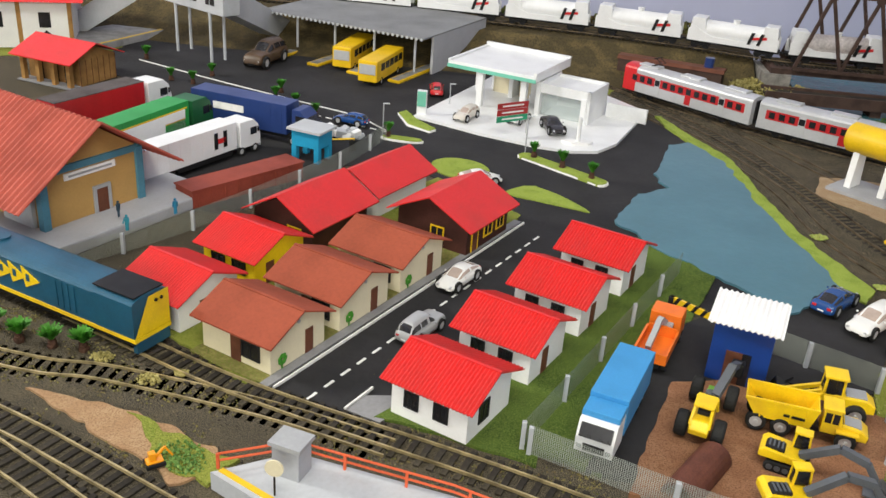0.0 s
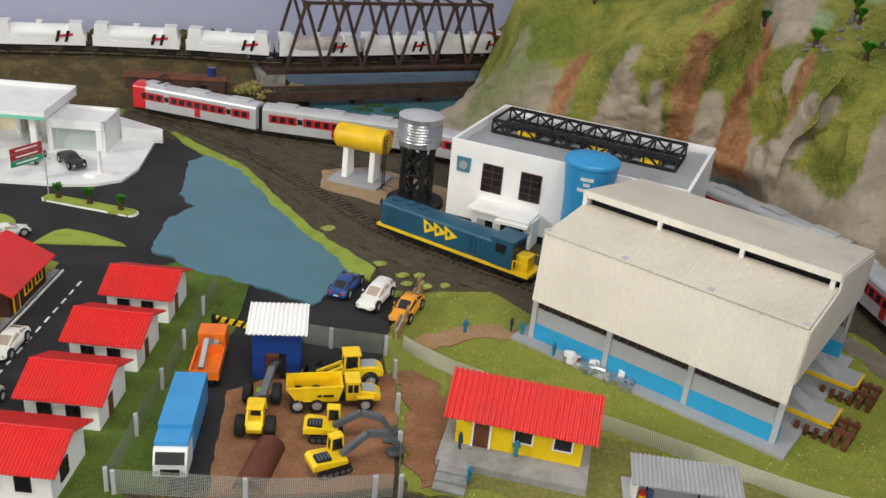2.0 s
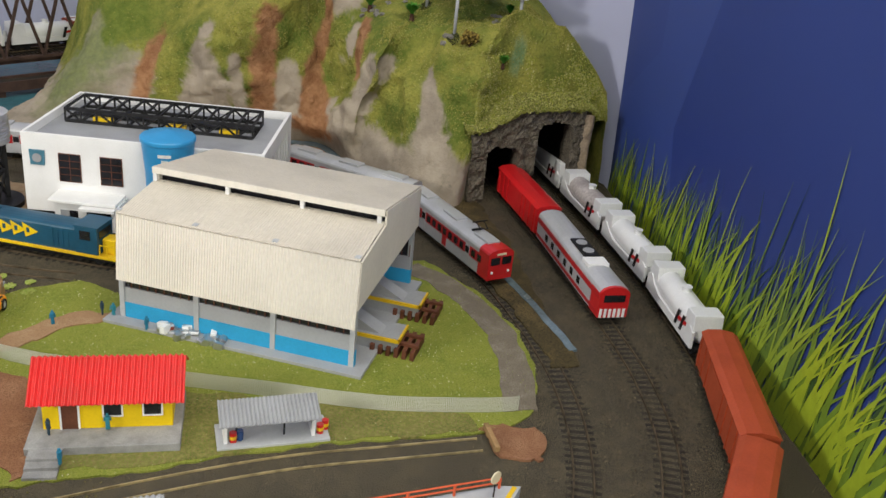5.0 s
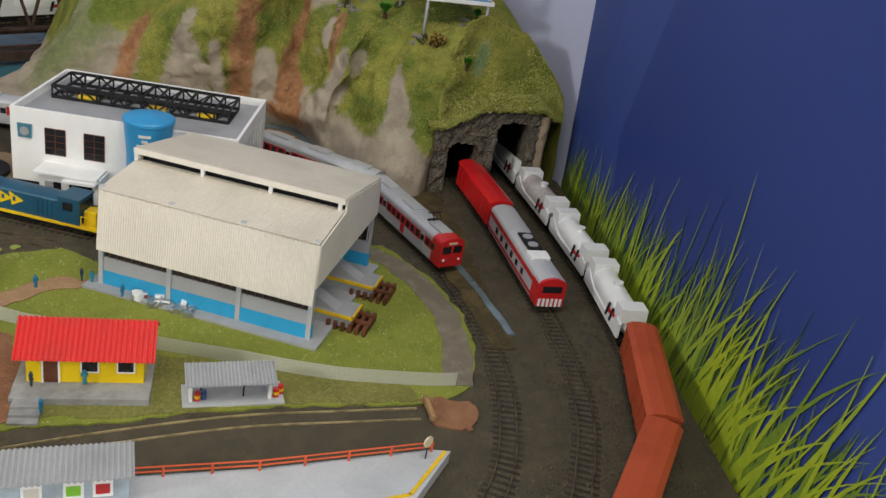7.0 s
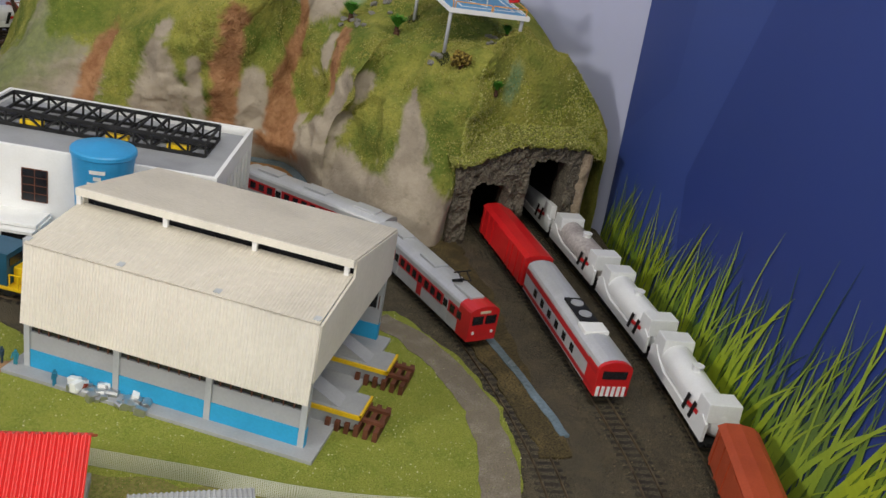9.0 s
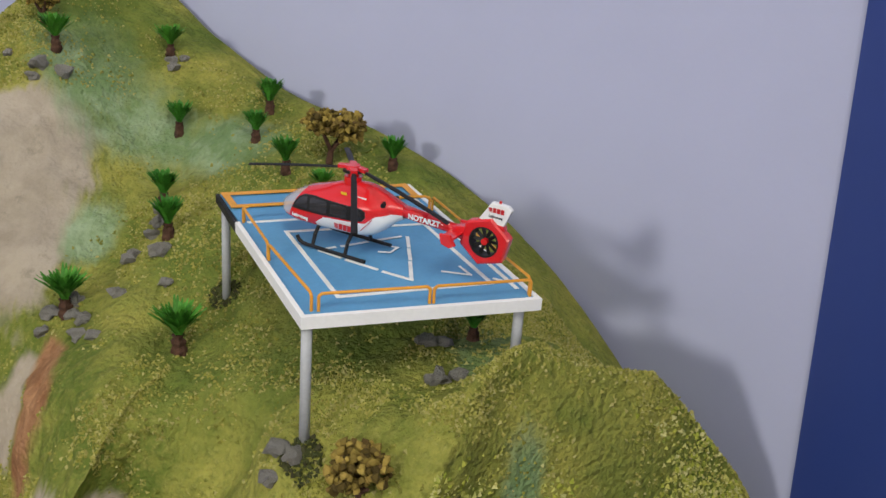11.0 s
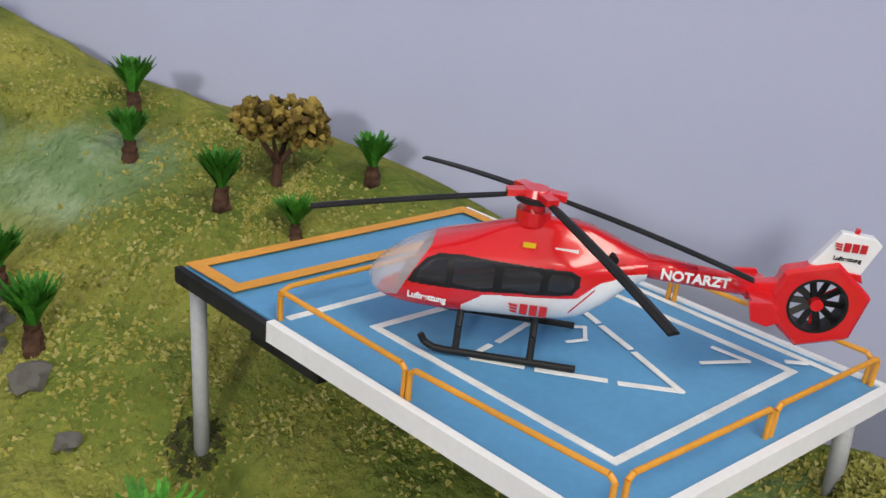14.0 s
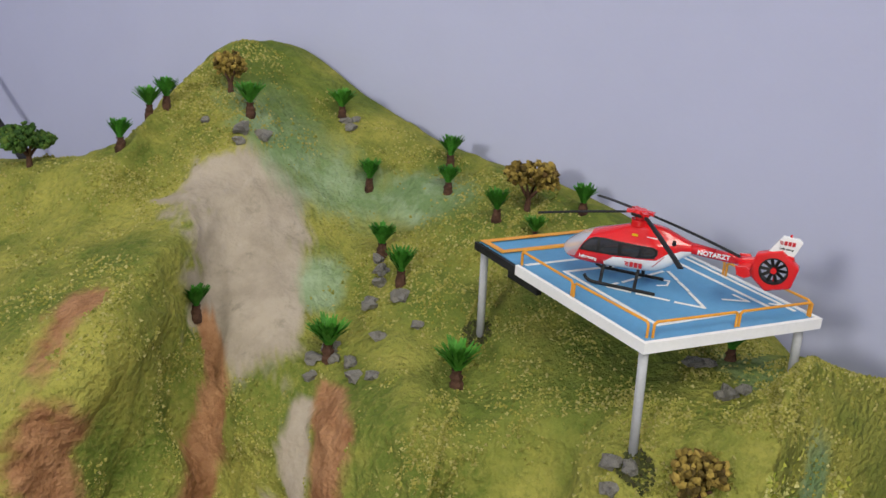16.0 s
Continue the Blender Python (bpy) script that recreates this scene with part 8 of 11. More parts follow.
def car(colour, label, style="coupe", L=0.052):
    """A die-cast toy car, nose towards +x, its shell drawn through rounded ribs."""
    c = thing("toy_car", pose(0, 0, 0), label, "car", "toy cars")
    low, top, pillars = CARS[style]
    n, nx = 28, 30
    rings = []
    for i in range(nx + 1):
        x = -0.5 + i / nx
        w, z1, z0 = ramp(WIDTH, x), ramp(low, x), 0.062 + 0.03 * max(0, abs(x) - 0.40) / 0.1
        ring = []
        for k in range(n):
            a = 2 * math.pi * k / n
            ca, sa = math.cos(a), math.sin(a)
            y = w * math.copysign(abs(ca) ** 0.45, ca)
            z = (z0 + z1) / 2 + (z1 - z0) / 2 * math.copysign(abs(sa) ** 0.62, sa)
            y *= 1 - 0.10 * max(0.0, (z - 0.15) / 0.12)
            for wx in (-0.30, 0.31):
                if abs(x - wx) < 0.125 and z < 0.108 + math.sqrt(max(0, 0.125 ** 2 - (x - wx) ** 2)) and abs(ca) > 0.5:
                    y *= 0.90
            ring.append((x * L, y * L, z * L))
        rings.append(ring)
    part("body", loft(rings), M[colour], c, smooth=True)
    x0, x1 = top[0][0], top[-1][0]
    grid = []
    for i in range(25):
        x = x0 + (x1 - x0) * i / 24
        zt, zb = ramp(top, x), 0.215
        row = []
        for k in range(21):
            a = math.pi * k / 20
            ca, sa = math.cos(a), math.sin(a)
            t = abs(sa) ** 0.62
            y = math.copysign(abs(ca) ** 0.55, ca) * (0.186 - 0.045 * t) * min(1.0, 0.75 + ramp(WIDTH, x))
            row.append(Vector((x * L, y * L, (zb + (zt - zb) * t) * L)))
        grid.append(row)
    shell, panes = bmesh.new(), bmesh.new()
    for bm, want in ((shell, True), (panes, False)):
        vs = [[bm.verts.new(p) for p in row] for row in grid]
        for i in range(24):
            for k in range(20):
                xm = x0 + (x1 - x0) * (i + 0.5) / 24
                side = k < 5 or k > 14
                roof = not side and ramp(top, xm) > max(v for _, v in top) * 0.93
                post = side and (k in (0, 19) or k in (4, 15) or any(abs(xm - q) < 0.018 for q in pillars))
                edge = not side and k in (5, 14)
                if (roof or post or edge) == want:
                    bm.faces.new((vs[i][k], vs[i + 1][k], vs[i + 1][k + 1], vs[i][k + 1]))
        bmesh.ops.delete(bm, geom=[v for v in bm.verts if not v.link_faces], context="VERTS")
        bmesh.ops.recalc_face_normals(bm, faces=bm.faces)
    part("roof_panel", shell, M[colour], c, smooth=True)
    part("windows", panes, M["pale_glass"] if colour in ("car_white", "car_beige") else M["smoke"], c, "tinted windows", smooth=True)
    r = 0.108 * L
    for x in (-0.30, 0.31):
        for sd in (-1, 1):
            wheel(c, x * L, sd * 0.186 * L, r, 0.052 * L, sd)
    for sd in (-1, 1):
        part("headlight", C(((L * 0.440, sd * L * 0.125, L * 0.140), (L * 0.484, sd * L * 0.122, L * 0.136), L * 0.026), n=12), M["silver"], c)
        part("tail_light", B((-L * 0.500, -L * 0.484, sd * L * 0.115 - L * 0.03, sd * L * 0.115 + L * 0.03, L * 0.165, L * 0.198)), M["red"], c)
        part("wing_mirror", B((L * 0.10, L * 0.125, sd * L * 0.205 - L * 0.014, sd * L * 0.205 + L * 0.014, L * 0.228, L * 0.252), bevel=L * 0.006), M[colour], c)
    part("grille", B((L * 0.488, L * 0.503, -L * 0.06, L * 0.06, L * 0.082, L * 0.108)), M["black"], c)
    part("number_plate", B((-L * 0.506, -L * 0.495, -L * 0.045, L * 0.045, L * 0.118, L * 0.142)), M["white_plastic"], c)
    return c


M["pale_glass"] = mat("pale_tinted_glass", (0.45, 0.36, 0.31), 0.2, var=0.1)
G2 = G + 0.0004
for colour, label, style, x, y, a, L in (
    ("car_blue", "metallic blue toy sports car on the asphalt", "coupe", 0.556, 0.822, 52, 0.054),
    ("car_white", "white toy estate car on the asphalt", "estate", 0.578, 0.792, 228, 0.056),
    ("car_orange", "orange toy sports car on the asphalt", "coupe", 0.600, 0.762, 230, 0.054),
    ("car_white", "white toy sports car driving on the street", "coupe", *uv(0.205, 0.016), 246, 0.048),
    ("car_grey", "silver grey toy off-road car on the street", "suv", *uv(0.118, 0.037), 66, 0.046),
    ("car_white", "white toy coupe beside the grass oval", "coupe", 0.238, 1.012, 20, 0.046),
    ("car_beige", "beige toy car on the forecourt", "estate", 0.196, 1.222, 250, 0.046),
    ("car_white", "white toy car under the canopy", "coupe", 0.262, 1.235, 250, 0.044),
    ("car_black", "black toy car on the forecourt", "coupe", 0.306, 1.212, 290, 0.052),
    ("red", "red toy car behind the petrol station", "estate", 0.140, 1.335, 100, 0.046),
    ("car_blue", "dark blue toy car by the kerb", "estate", 0.062, 1.160, 165, 0.044),
):
    z = G2 + (0.0035 if "forecourt" in label or "canopy" in label else 0)
    cc = car(colour, label, style, L)
    cc.matrix_basis = pose(x, y, z, 0, 0, a)


def lorry(label, cab, load, m, L=0.16, stripes=(), top=None, skirt=False, bonnet=False):
    """An articulated lorry, cab towards +x."""
    t = thing("articulated_lorry", m, label, "lorry", "parked lorries")
    part("trailer", B((-L / 2, L / 2 - 0.042, -0.0145, 0.0145, 0.012, 0.046), bevel=0.0006), M[load], t)
    for name, col, a, b, z0, z1 in stripes:
        for s in (-1, 1):
            lo, hi = sorted((s * 0.0145, s * 0.0152))
            part(name, B((-L / 2 + a * L, -L / 2 + b * L, lo, hi, z0, z1)), M[col], t)
    part("chassis", B((-L / 2 + 0.004, L / 2 - 0.006, -0.009, 0.009, 0.007, 0.012)), M["black"], t)
    bm = P([(L / 2 - 0.036, 0.009), (L / 2, 0.009), (L / 2, 0.022), (L / 2 - 0.004, 0.036), (L / 2 - 0.012, 0.043), (L / 2 - 0.036, 0.043)], -0.0145, 0.0145, "y", 0.0008)
    if bonnet:
        bm = P([(L / 2 - 0.036, 0.009), (L / 2, 0.009), (L / 2, 0.020), (L / 2 - 0.004, 0.023), (L / 2 - 0.013, 0.026), (L / 2 - 0.018, 0.035), (L / 2 - 0.026, 0.042), (L / 2 - 0.036, 0.042)], -0.0130, 0.0130, "y", 0.0008)
    c = part("cab", bm, M[cab], t)
    if top:
        part("trailer_top", B((-L / 2, L / 2 - 0.042, -0.0145, 0.0145, 0.0458, 0.0466)), M[top], t, "grey trailer top")
    for k in range(9):
        x = -L / 2 + 0.006 + k * (L - 0.054) / 8
        part("seam", B((x, x + 0.0005, -0.0147, 0.0147, 0.0125, 0.0455)), M[load], t)
    if skirt:
        part("skirt", B((-L / 2 + 0.054, L / 2 - 0.050, -0.0140, 0.0140, 0.0055, 0.012), bevel=0.0006), M["black"], t, "black side skirt")
    if bonnet:
        part("windscreen", P([(L / 2 - 0.0125, 0.0265), (L / 2 - 0.0118, 0.0268), (L / 2 - 0.0168, 0.0352), (L / 2 - 0.0175, 0.0349)], -0.011, 0.011, "y"), M["dark"], c)
        for y in (-0.0085, 0.0085):
            part("headlight", C(((L / 2 - 0.0005, y, 0.0155), (L / 2 + 0.0006, y, 0.0155), 0.0016)), M["silver"], c)
        part("grille", B((L / 2 - 0.0002, L / 2 + 0.0006, -0.006, 0.006, 0.012, 0.0185)), M["silver"], c, "bright grille")
    else:
        part("windscreen", P([(L / 2 - 0.0005, 0.024), (L / 2 + 0.0006, 0.024), (L / 2 - 0.0032, 0.0345), (L / 2 - 0.0043, 0.0345)], -0.012, 0.012, "y"), M["dark"], c)
    for s in (-1, 1):
        wide, back = (0.0130, 0.013) if bonnet else (0.0145, 0.0)
        lo, hi = sorted((s * wide, s * (wide + 0.0005)))
        part("side_window", B((L / 2 - 0.018 - back, L / 2 - 0.007 - back, lo, hi, 0.024 + 0.1 * back, 0.033 + 0.2 * back)), M["dark"], c)
        lo, hi = sorted((s * wide, s * (wide + 0.0022)))
        part("mirror", B((L / 2 - 0.0055 - back, L / 2 - 0.0045 - back, lo, hi, 0.026, 0.032)), M["black"], c)
        for x in (L / 2 - 0.010, L / 2 - 0.034, -L / 2 + 0.018, -L / 2 + 0.031, -L / 2 + 0.044):
            wheel(t, x, s * 0.0128, 0.0058, 0.004, s)
    part("bumper", B((L / 2 - 0.002, L / 2 + 0.001, -0.014, 0.014, 0.006, 0.012)), M["grey"], c)
    return t


def heading(ax, ay, bx, by):
    return math.degrees(math.atan2(by - ay, bx - ax))


lorry("white articulated lorry with red and black emblem", "white_plastic", "white_plastic", pose(-0.055, 0.966, G2, 0, 0, 67) @ Matrix.Scale(0.87, 4), 0.192, (("emblem", "black", 0.58, 0.61, 0.02, 0.04), ("emblem", "red", 0.61, 0.68, 0.026, 0.032), ("emblem", "black", 0.66, 0.69, 0.02, 0.04)), skirt=True)
lorry("navy blue articulated lorry with white bar of lettering", "navy", "navy", pose(-0.026, 1.084, G2, 0, 0, -13), 0.168, (("lettering", "white_line", 0.18, 0.42, 0.028, 0.036),), bonnet=True)
lorry("green and white articulated lorry with yellow stripes", "bottle_green", "green", pose(-0.119, 1.007, G2, 0, 0, 74), 0.165, (("panel", "white", 0.05, 0.70, 0.016, 0.038), ("stripe", "yellow", 0.02, 0.72, 0.038, 0.0395), ("stripe", "yellow", 0.50, 0.70, 0.0265, 0.028), ("corner", "green", 0.50, 0.70, 0.016, 0.0265)))
lorry("red articulated lorry with white cab and grey trailer top", "white_plastic", "dark_red", pose(-0.198, 1.060, G2, 0, 0, 68), 0.165, top="trailer_top")
fw = thing("low_wagon", pose(0.010, 0.922, G, 0, 0, 56), "low rusty brown wagon body beside the fence", "wagon")
part("body", B((-0.066, 0.066, -0.014, 0.014, 0, 0.017), bevel=0.0008), M["rust"], fw)
part("lid", B((-0.067, 0.067, -0.015, 0.015, 0.017, 0.0185)), M["rust"], fw)
for k in range(9):
    part("rib", B((-0.060 + k * 0.015, -0.058 + k * 0.015, -0.0148, -0.014, 0, 0.017)), M["rust"], fw)

# buses and the bronze pick-up at the depot


def bus(label, m, L=0.108):
    b = thing("bus", m, label, "bus", "yellow buses")
    part("body", B((-L / 2, L / 2, -0.0145, 0.0145, 0.006, 0.036), bevel=0.002), M["yellow"], b)
    for s in (-1, 1):
        lo, hi = sorted((s * 0.0145, s * 0.0150))
        for k in range(5):
            part("window", B((-L / 2 + 0.008 + k * 0.0175, -L / 2 + 0.022 + k * 0.0175, lo, hi, 0.020, 0.030)), M["dark"], b)
        for x in (-L * 0.3, L * 0.32):
            wheel(b, x, s * 0.0128, 0.0055, 0.004, s)
    part("windscreen", B((L / 2, L / 2 + 0.0008, -0.012, 0.012, 0.017, 0.031)), M["silver"], b, "pale windscreen")
    return b


bus("yellow bus standing in the depot bay", pose(-0.006, 1.452, G2, 0, 0, 264))
bus("yellow bus with pale windscreen leaving the bay", pose(0.050, 1.388, G2, 0, 0, 261))
pk = car("khaki", "dark bronze toy van at the depot", "suv", 0.085)
pk.matrix_basis = pose(-0.126, 1.397, G2, 0, 0, 259)

# blue lorry in the yard
bl = thing("box_lorry", pose(0.369, 0.609, G + 0.0026, 0, 0, 253) @ Matrix.Scale(0.74, 4), "sky blue box lorry with white cab in the yard", "lorry")
part("box_body", B((-0.062, 0.028, -0.0165, 0.0165, 0.012, 0.046), bevel=0.0008), M["truck_blue"], bl)
part("roof_spoiler", B((0.028, 0.050, -0.016, 0.016, 0.036, 0.042), bevel=0.001), M["truck_blue"], bl, "blue cab roof")
cab = part("cab", P([(0.030, 0.008), (0.060, 0.008), (0.060, 0.022), (0.054, 0.036), (0.030, 0.036)], -0.016, 0.016, "y", 0.0008), M["white_plastic"], bl, "white cab")
part("windscreen", P([(0.0598, 0.023), (0.061, 0.023), (0.0562, 0.0335), (0.0550, 0.0335)], -0.0135, 0.0135, "y"), M["dark"], cab)
part("grille", B((0.060, 0.0612, -0.009, 0.009, 0.011, 0.017)), M["black"], cab)
for s in (-1, 1):
    part("headlight", B((0.060, 0.0612, s * 0.012 - 0.002, s * 0.012 + 0.002, 0.012, 0.015)), M["glass"], cab)
    for x in (-0.045, -0.030, 0.045):
        wheel(bl, x, s * 0.0135, 0.0062, 0.004, s)
part("chassis", B((-0.060, 0.058, -0.010, 0.010, 0.006, 0.012)), M["black"], bl)

# orange dropside lorry with grey crane
og = thing("dropside_lorry", pose(0.404, 0.708, G + 0.0026, 0, 0, 73) @ Matrix.Scale(0.80, 4), "orange dropside lorry with a grey loading crane", "lorry")
part("bed", B((-0.042, 0.008, -0.015, 0.015, 0.012, 0.014), (-0.042, 0.008, -0.015, -0.013, 0.014, 0.022), (-0.042, 0.008, 0.013, 0.015, 0.014, 0.022), (-0.042, -0.040, -0.013, 0.013, 0.014, 0.022), (0.006, 0.008, -0.013, 0.013, 0.014, 0.024)), M["orange"], og)
cab = part("cab", P([(0.014, 0.008), (0.040, 0.008), (0.040, 0.022), (0.035, 0.034), (0.014, 0.034)], -0.0145, 0.0145, "y", 0.0015), M["orange"], og)
part("windscreen", P([(0.0398, 0.022), (0.0408, 0.022), (0.0365, 0.0315), (0.0355, 0.0315)], -0.012, 0.012, "y"), M["dark"], cab)
bm = bmesh.new()
box(bm, 0.008, 0.014, -0.008, 0.008, 0.012, 0.026)
bar(bm, (0.011, 0, 0.026), (-0.004, 0.002, 0.036), 0.005)
bar(bm, (-0.004, 0.002, 0.036), (-0.032, 0.004, 0.020), 0.005)
part("crane", bm, M["grey"], og, "grey folding crane")
for s in (-1, 1):
    for x in (-0.028, 0.028):
        wheel(og, x, s * 0.0125, 0.0066, 0.0045, s)
part("chassis", B((-0.040, 0.038, -0.009, 0.009, 0.006, 0.012)), M["black"], og)


def wheels4(parent, xs, y, r, w):
    for x in xs:
        for s in (-1, 1):
            wheel(parent, x, s * y, r, w, s)


# yard machines
M["grey_arm"] = mat("arm_grey", (0.10, 0.11, 0.125), 0.45, var=0.1)
Z3 = G + 0.0032
hv = thing("forest_harvester", pose(0.428, 0.622, Z3, 0, 0, 252) @ Matrix.Scale(0.76, 4), "green and yellow forest harvester with grey crane arm", "machine")
part("front_body", P([(0.004, 0.010), (0.034, 0.010), (0.036, 0.016), (0.030, 0.022), (0.006, 0.022)], -0.008, 0.008, "y", 0.0016), M["digger"], hv, "yellow bonnet")
for sd in (-1, 1):
    part("guard_bar", C(((0.004, sd * 0.009, 0.020), (0.010, sd * 0.008, 0.034), 0.0013), ((0.010, sd * 0.008, 0.034), (0.024, sd * 0.007, 0.032), 0.0013), ((0.024, sd * 0.007, 0.032), (0.032, sd * 0.008, 0.018), 0.0013), n=8), M["digger"], hv, "yellow cab bar")
part("cab_roof", B((0.006, 0.026, -0.0085, 0.0085, 0.032, 0.0345), bevel=0.001), M["digger"], hv)
part("seat", B((0.010, 0.020, -0.005, 0.005, 0.020, 0.026), bevel=0.001), M["black"], hv)
part("rear_body", P([(-0.044, 0.009), (0.002, 0.009), (0.002, 0.018), (-0.012, 0.022), (-0.040, 0.016)], -0.006, 0.006, "y", 0.0012), M["lime_paint"], hv, "lime green rear frame")
part("crane_post", C(((-0.006, 0, 0.016), (-0.006, 0, 0.030), 0.0045), n=12), M["grey_arm"], hv)
part("crane_arm", bar(bmesh.new(), (-0.004, 0.004, 0.028), (-0.036, 0.010, 0.042), 0.007), M["grey_arm"], hv, "dark grey crane arm")
part("crane_stick", bar(bmesh.new(), (-0.036, 0.010, 0.042), (-0.064, 0.012, 0.030), 0.0055), M["grey_arm"], hv)
part("harvester_head", B((-0.070, -0.060, 0.006, 0.018, 0.018, 0.032), bevel=0.002), M["black"], hv)
wheels4(hv, (-0.036, 0.022), 0.0150, 0.0112, 0.0095)

dt = thing("dump_truck", pose(0.492, 0.629, Z3, 0, 0, -12) @ Matrix.Scale(0.76, 4), "yellow articulated dump truck with black wheels", "machine")
SKIP = [(-0.052, 0.030), (-0.042, 0.014), (0.002, 0.014), (0.007, 0.032)]
for sd in (-1, 1):
    lo, hi = sorted((sd * 0.0130, sd * 0.0142))
    part("skip_side", P(SKIP, lo, hi, "y", 0.0003), M["digger"], dt)
    part("skip_rim", bar(bmesh.new(), (-0.052, sd * 0.0138, 0.0302), (0.007, sd * 0.0138, 0.0322), 0.0020), M["digger"], dt)
    for k in range(4):
        part("skip_rib", bar(bmesh.new(), (-0.038 + k * 0.012, sd * 0.0146, 0.015), (-0.040 + k * 0.0125, sd * 0.0146, 0.030), 0.0014), M["digger"], dt)
part("skip_floor", P([(-0.052, 0.029), (-0.042, 0.0138), (0.002, 0.0138), (0.007, 0.031), (0.0058, 0.031), (0.001, 0.0150), (-0.0415, 0.0150), (-0.0508, 0.029)], -0.013, 0.013, "y"), M["digger"], dt)
part("chassis", B((-0.042, 0.044, -0.005, 0.005, 0.008, 0.0125)), M["black"], dt)
cab = part("cab", P([(0.010, 0.011), (0.026, 0.011), (0.0265, 0.022), (0.0235, 0.034), (0.0105, 0.034)], -0.0095, 0.0095, "y", 0.0012), M["digger"], dt)
part("cab_roof", B((0.0090, 0.0255, -0.0105, 0.0105, 0.0335, 0.0352), bevel=0.0007), M["digger"], cab)
part("cab_window", B((0.0120, 0.0172, -0.0099, 0.0099, 0.0215, 0.0310), (0.0182, 0.0232, -0.0099, 0.0099, 0.0215, 0.0310)), M["dark"], cab)
part("windscreen", P([(0.0264, 0.0225), (0.0270, 0.0225), (0.0246, 0.0318), (0.0240, 0.0318)], -0.0075, 0.0075, "y"), M["dark"], cab)
part("bonnet", P([(0.026, 0.010), (0.047, 0.010), (0.048, 0.016), (0.042, 0.0205), (0.026, 0.0225)], -0.0095, 0.0095, "y", 0.0014), M["digger"], dt)
part("bonnet_top", P([(0.028, 0.0222), (0.0415, 0.0206), (0.0415, 0.0214), (0.028, 0.0230)], -0.007, 0.007, "y"), M["grey"], dt, "grey bonnet top")
part("grille", B((0.0474, 0.0484, -0.006, 0.006, 0.0105, 0.0150)), M["black"], dt)
part("mudguard", B((0.022, 0.040, -0.0150, -0.0095, 0.0165, 0.0178), (0.022, 0.040, 0.0095, 0.0150, 0.0165, 0.0178)), M["digger"], dt)
part("lettering", B((-0.020, -0.002, -0.0146, -0.0142, 0.020, 0.0225)), M["black"], dt, "dark bar of lettering")
wheels4(dt, (-0.040, -0.020, 0.031), 0.0118, 0.0085, 0.0066)

ld = thing("wheel_loader", pose(0.512, 0.658, Z3, 0, 0, 172) @ Matrix.Scale(0.74, 4), "yellow wheel loader with black bucket", "machine")
part("body", P([(-0.038, 0.011), (-0.002, 0.011), (-0.002, 0.024), (-0.030, 0.024), (-0.038, 0.019)], -0.0095, 0.0095, "y", 0.0016), M["digger"], ld)
part("engine_grille", B((-0.0388, -0.0378, -0.0065, 0.0065, 0.012, 0.0185)), M["iron"], ld)
part("engine_cover", B((-0.030, -0.012, -0.0075, 0.0075, 0.0238, 0.0252), bevel=0.0006), M["grey"], ld)
part("cab_window", P([(-0.0095, 0.022), (0.0080, 0.022), (0.0065, 0.0395), (-0.0090, 0.0395)], -0.0080, 0.0080, "y", 0.0008), M["dark"], ld)
for x in (-0.0092, 0.0070):
    for sd in (-1, 1):
        part("cab_post", bar(bmesh.new(), (x, sd * 0.0082, 0.020), (x * 0.93, sd * 0.0078, 0.0400), 0.0018), M["digger"], ld)
part("cab_roof", B((-0.0115, 0.0090, -0.0098, 0.0098, 0.0392, 0.0418), bevel=0.001), M["digger"], ld)
part("cab_base", B((-0.0105, 0.0095, -0.0092, 0.0092, 0.016, 0.0232), bevel=0.0008), M["digger"], ld)
for sd in (-1, 1):
    part("lift_arm", bar(bmesh.new(), (0.008, sd * 0.0055, 0.024), (0.040, sd * 0.0055, 0.011), 0.0034), M["digger"], ld)
part("bucket", P([(0.037, 0.002), (0.054, 0.0015), (0.054, 0.0025), (0.040, 0.0045), (0.0395, 0.013), (0.046, 0.0175), (0.045, 0.0185), (0.037, 0.0145)], -0.0150, 0.0150, "y"), M["black"], ld)
for sd in (-1, 1):
    lo, hi = sorted((sd * 0.0150, sd * 0.0140))
    part("bucket_cheek", P([(0.037, 0.002), (0.054, 0.0015), (0.046, 0.0185), (0.037, 0.0145)], lo, hi, "y"), M["black"], ld)
wheels4(ld, (-0.022, 0.018), 0.0128, 0.0095, 0.0075)


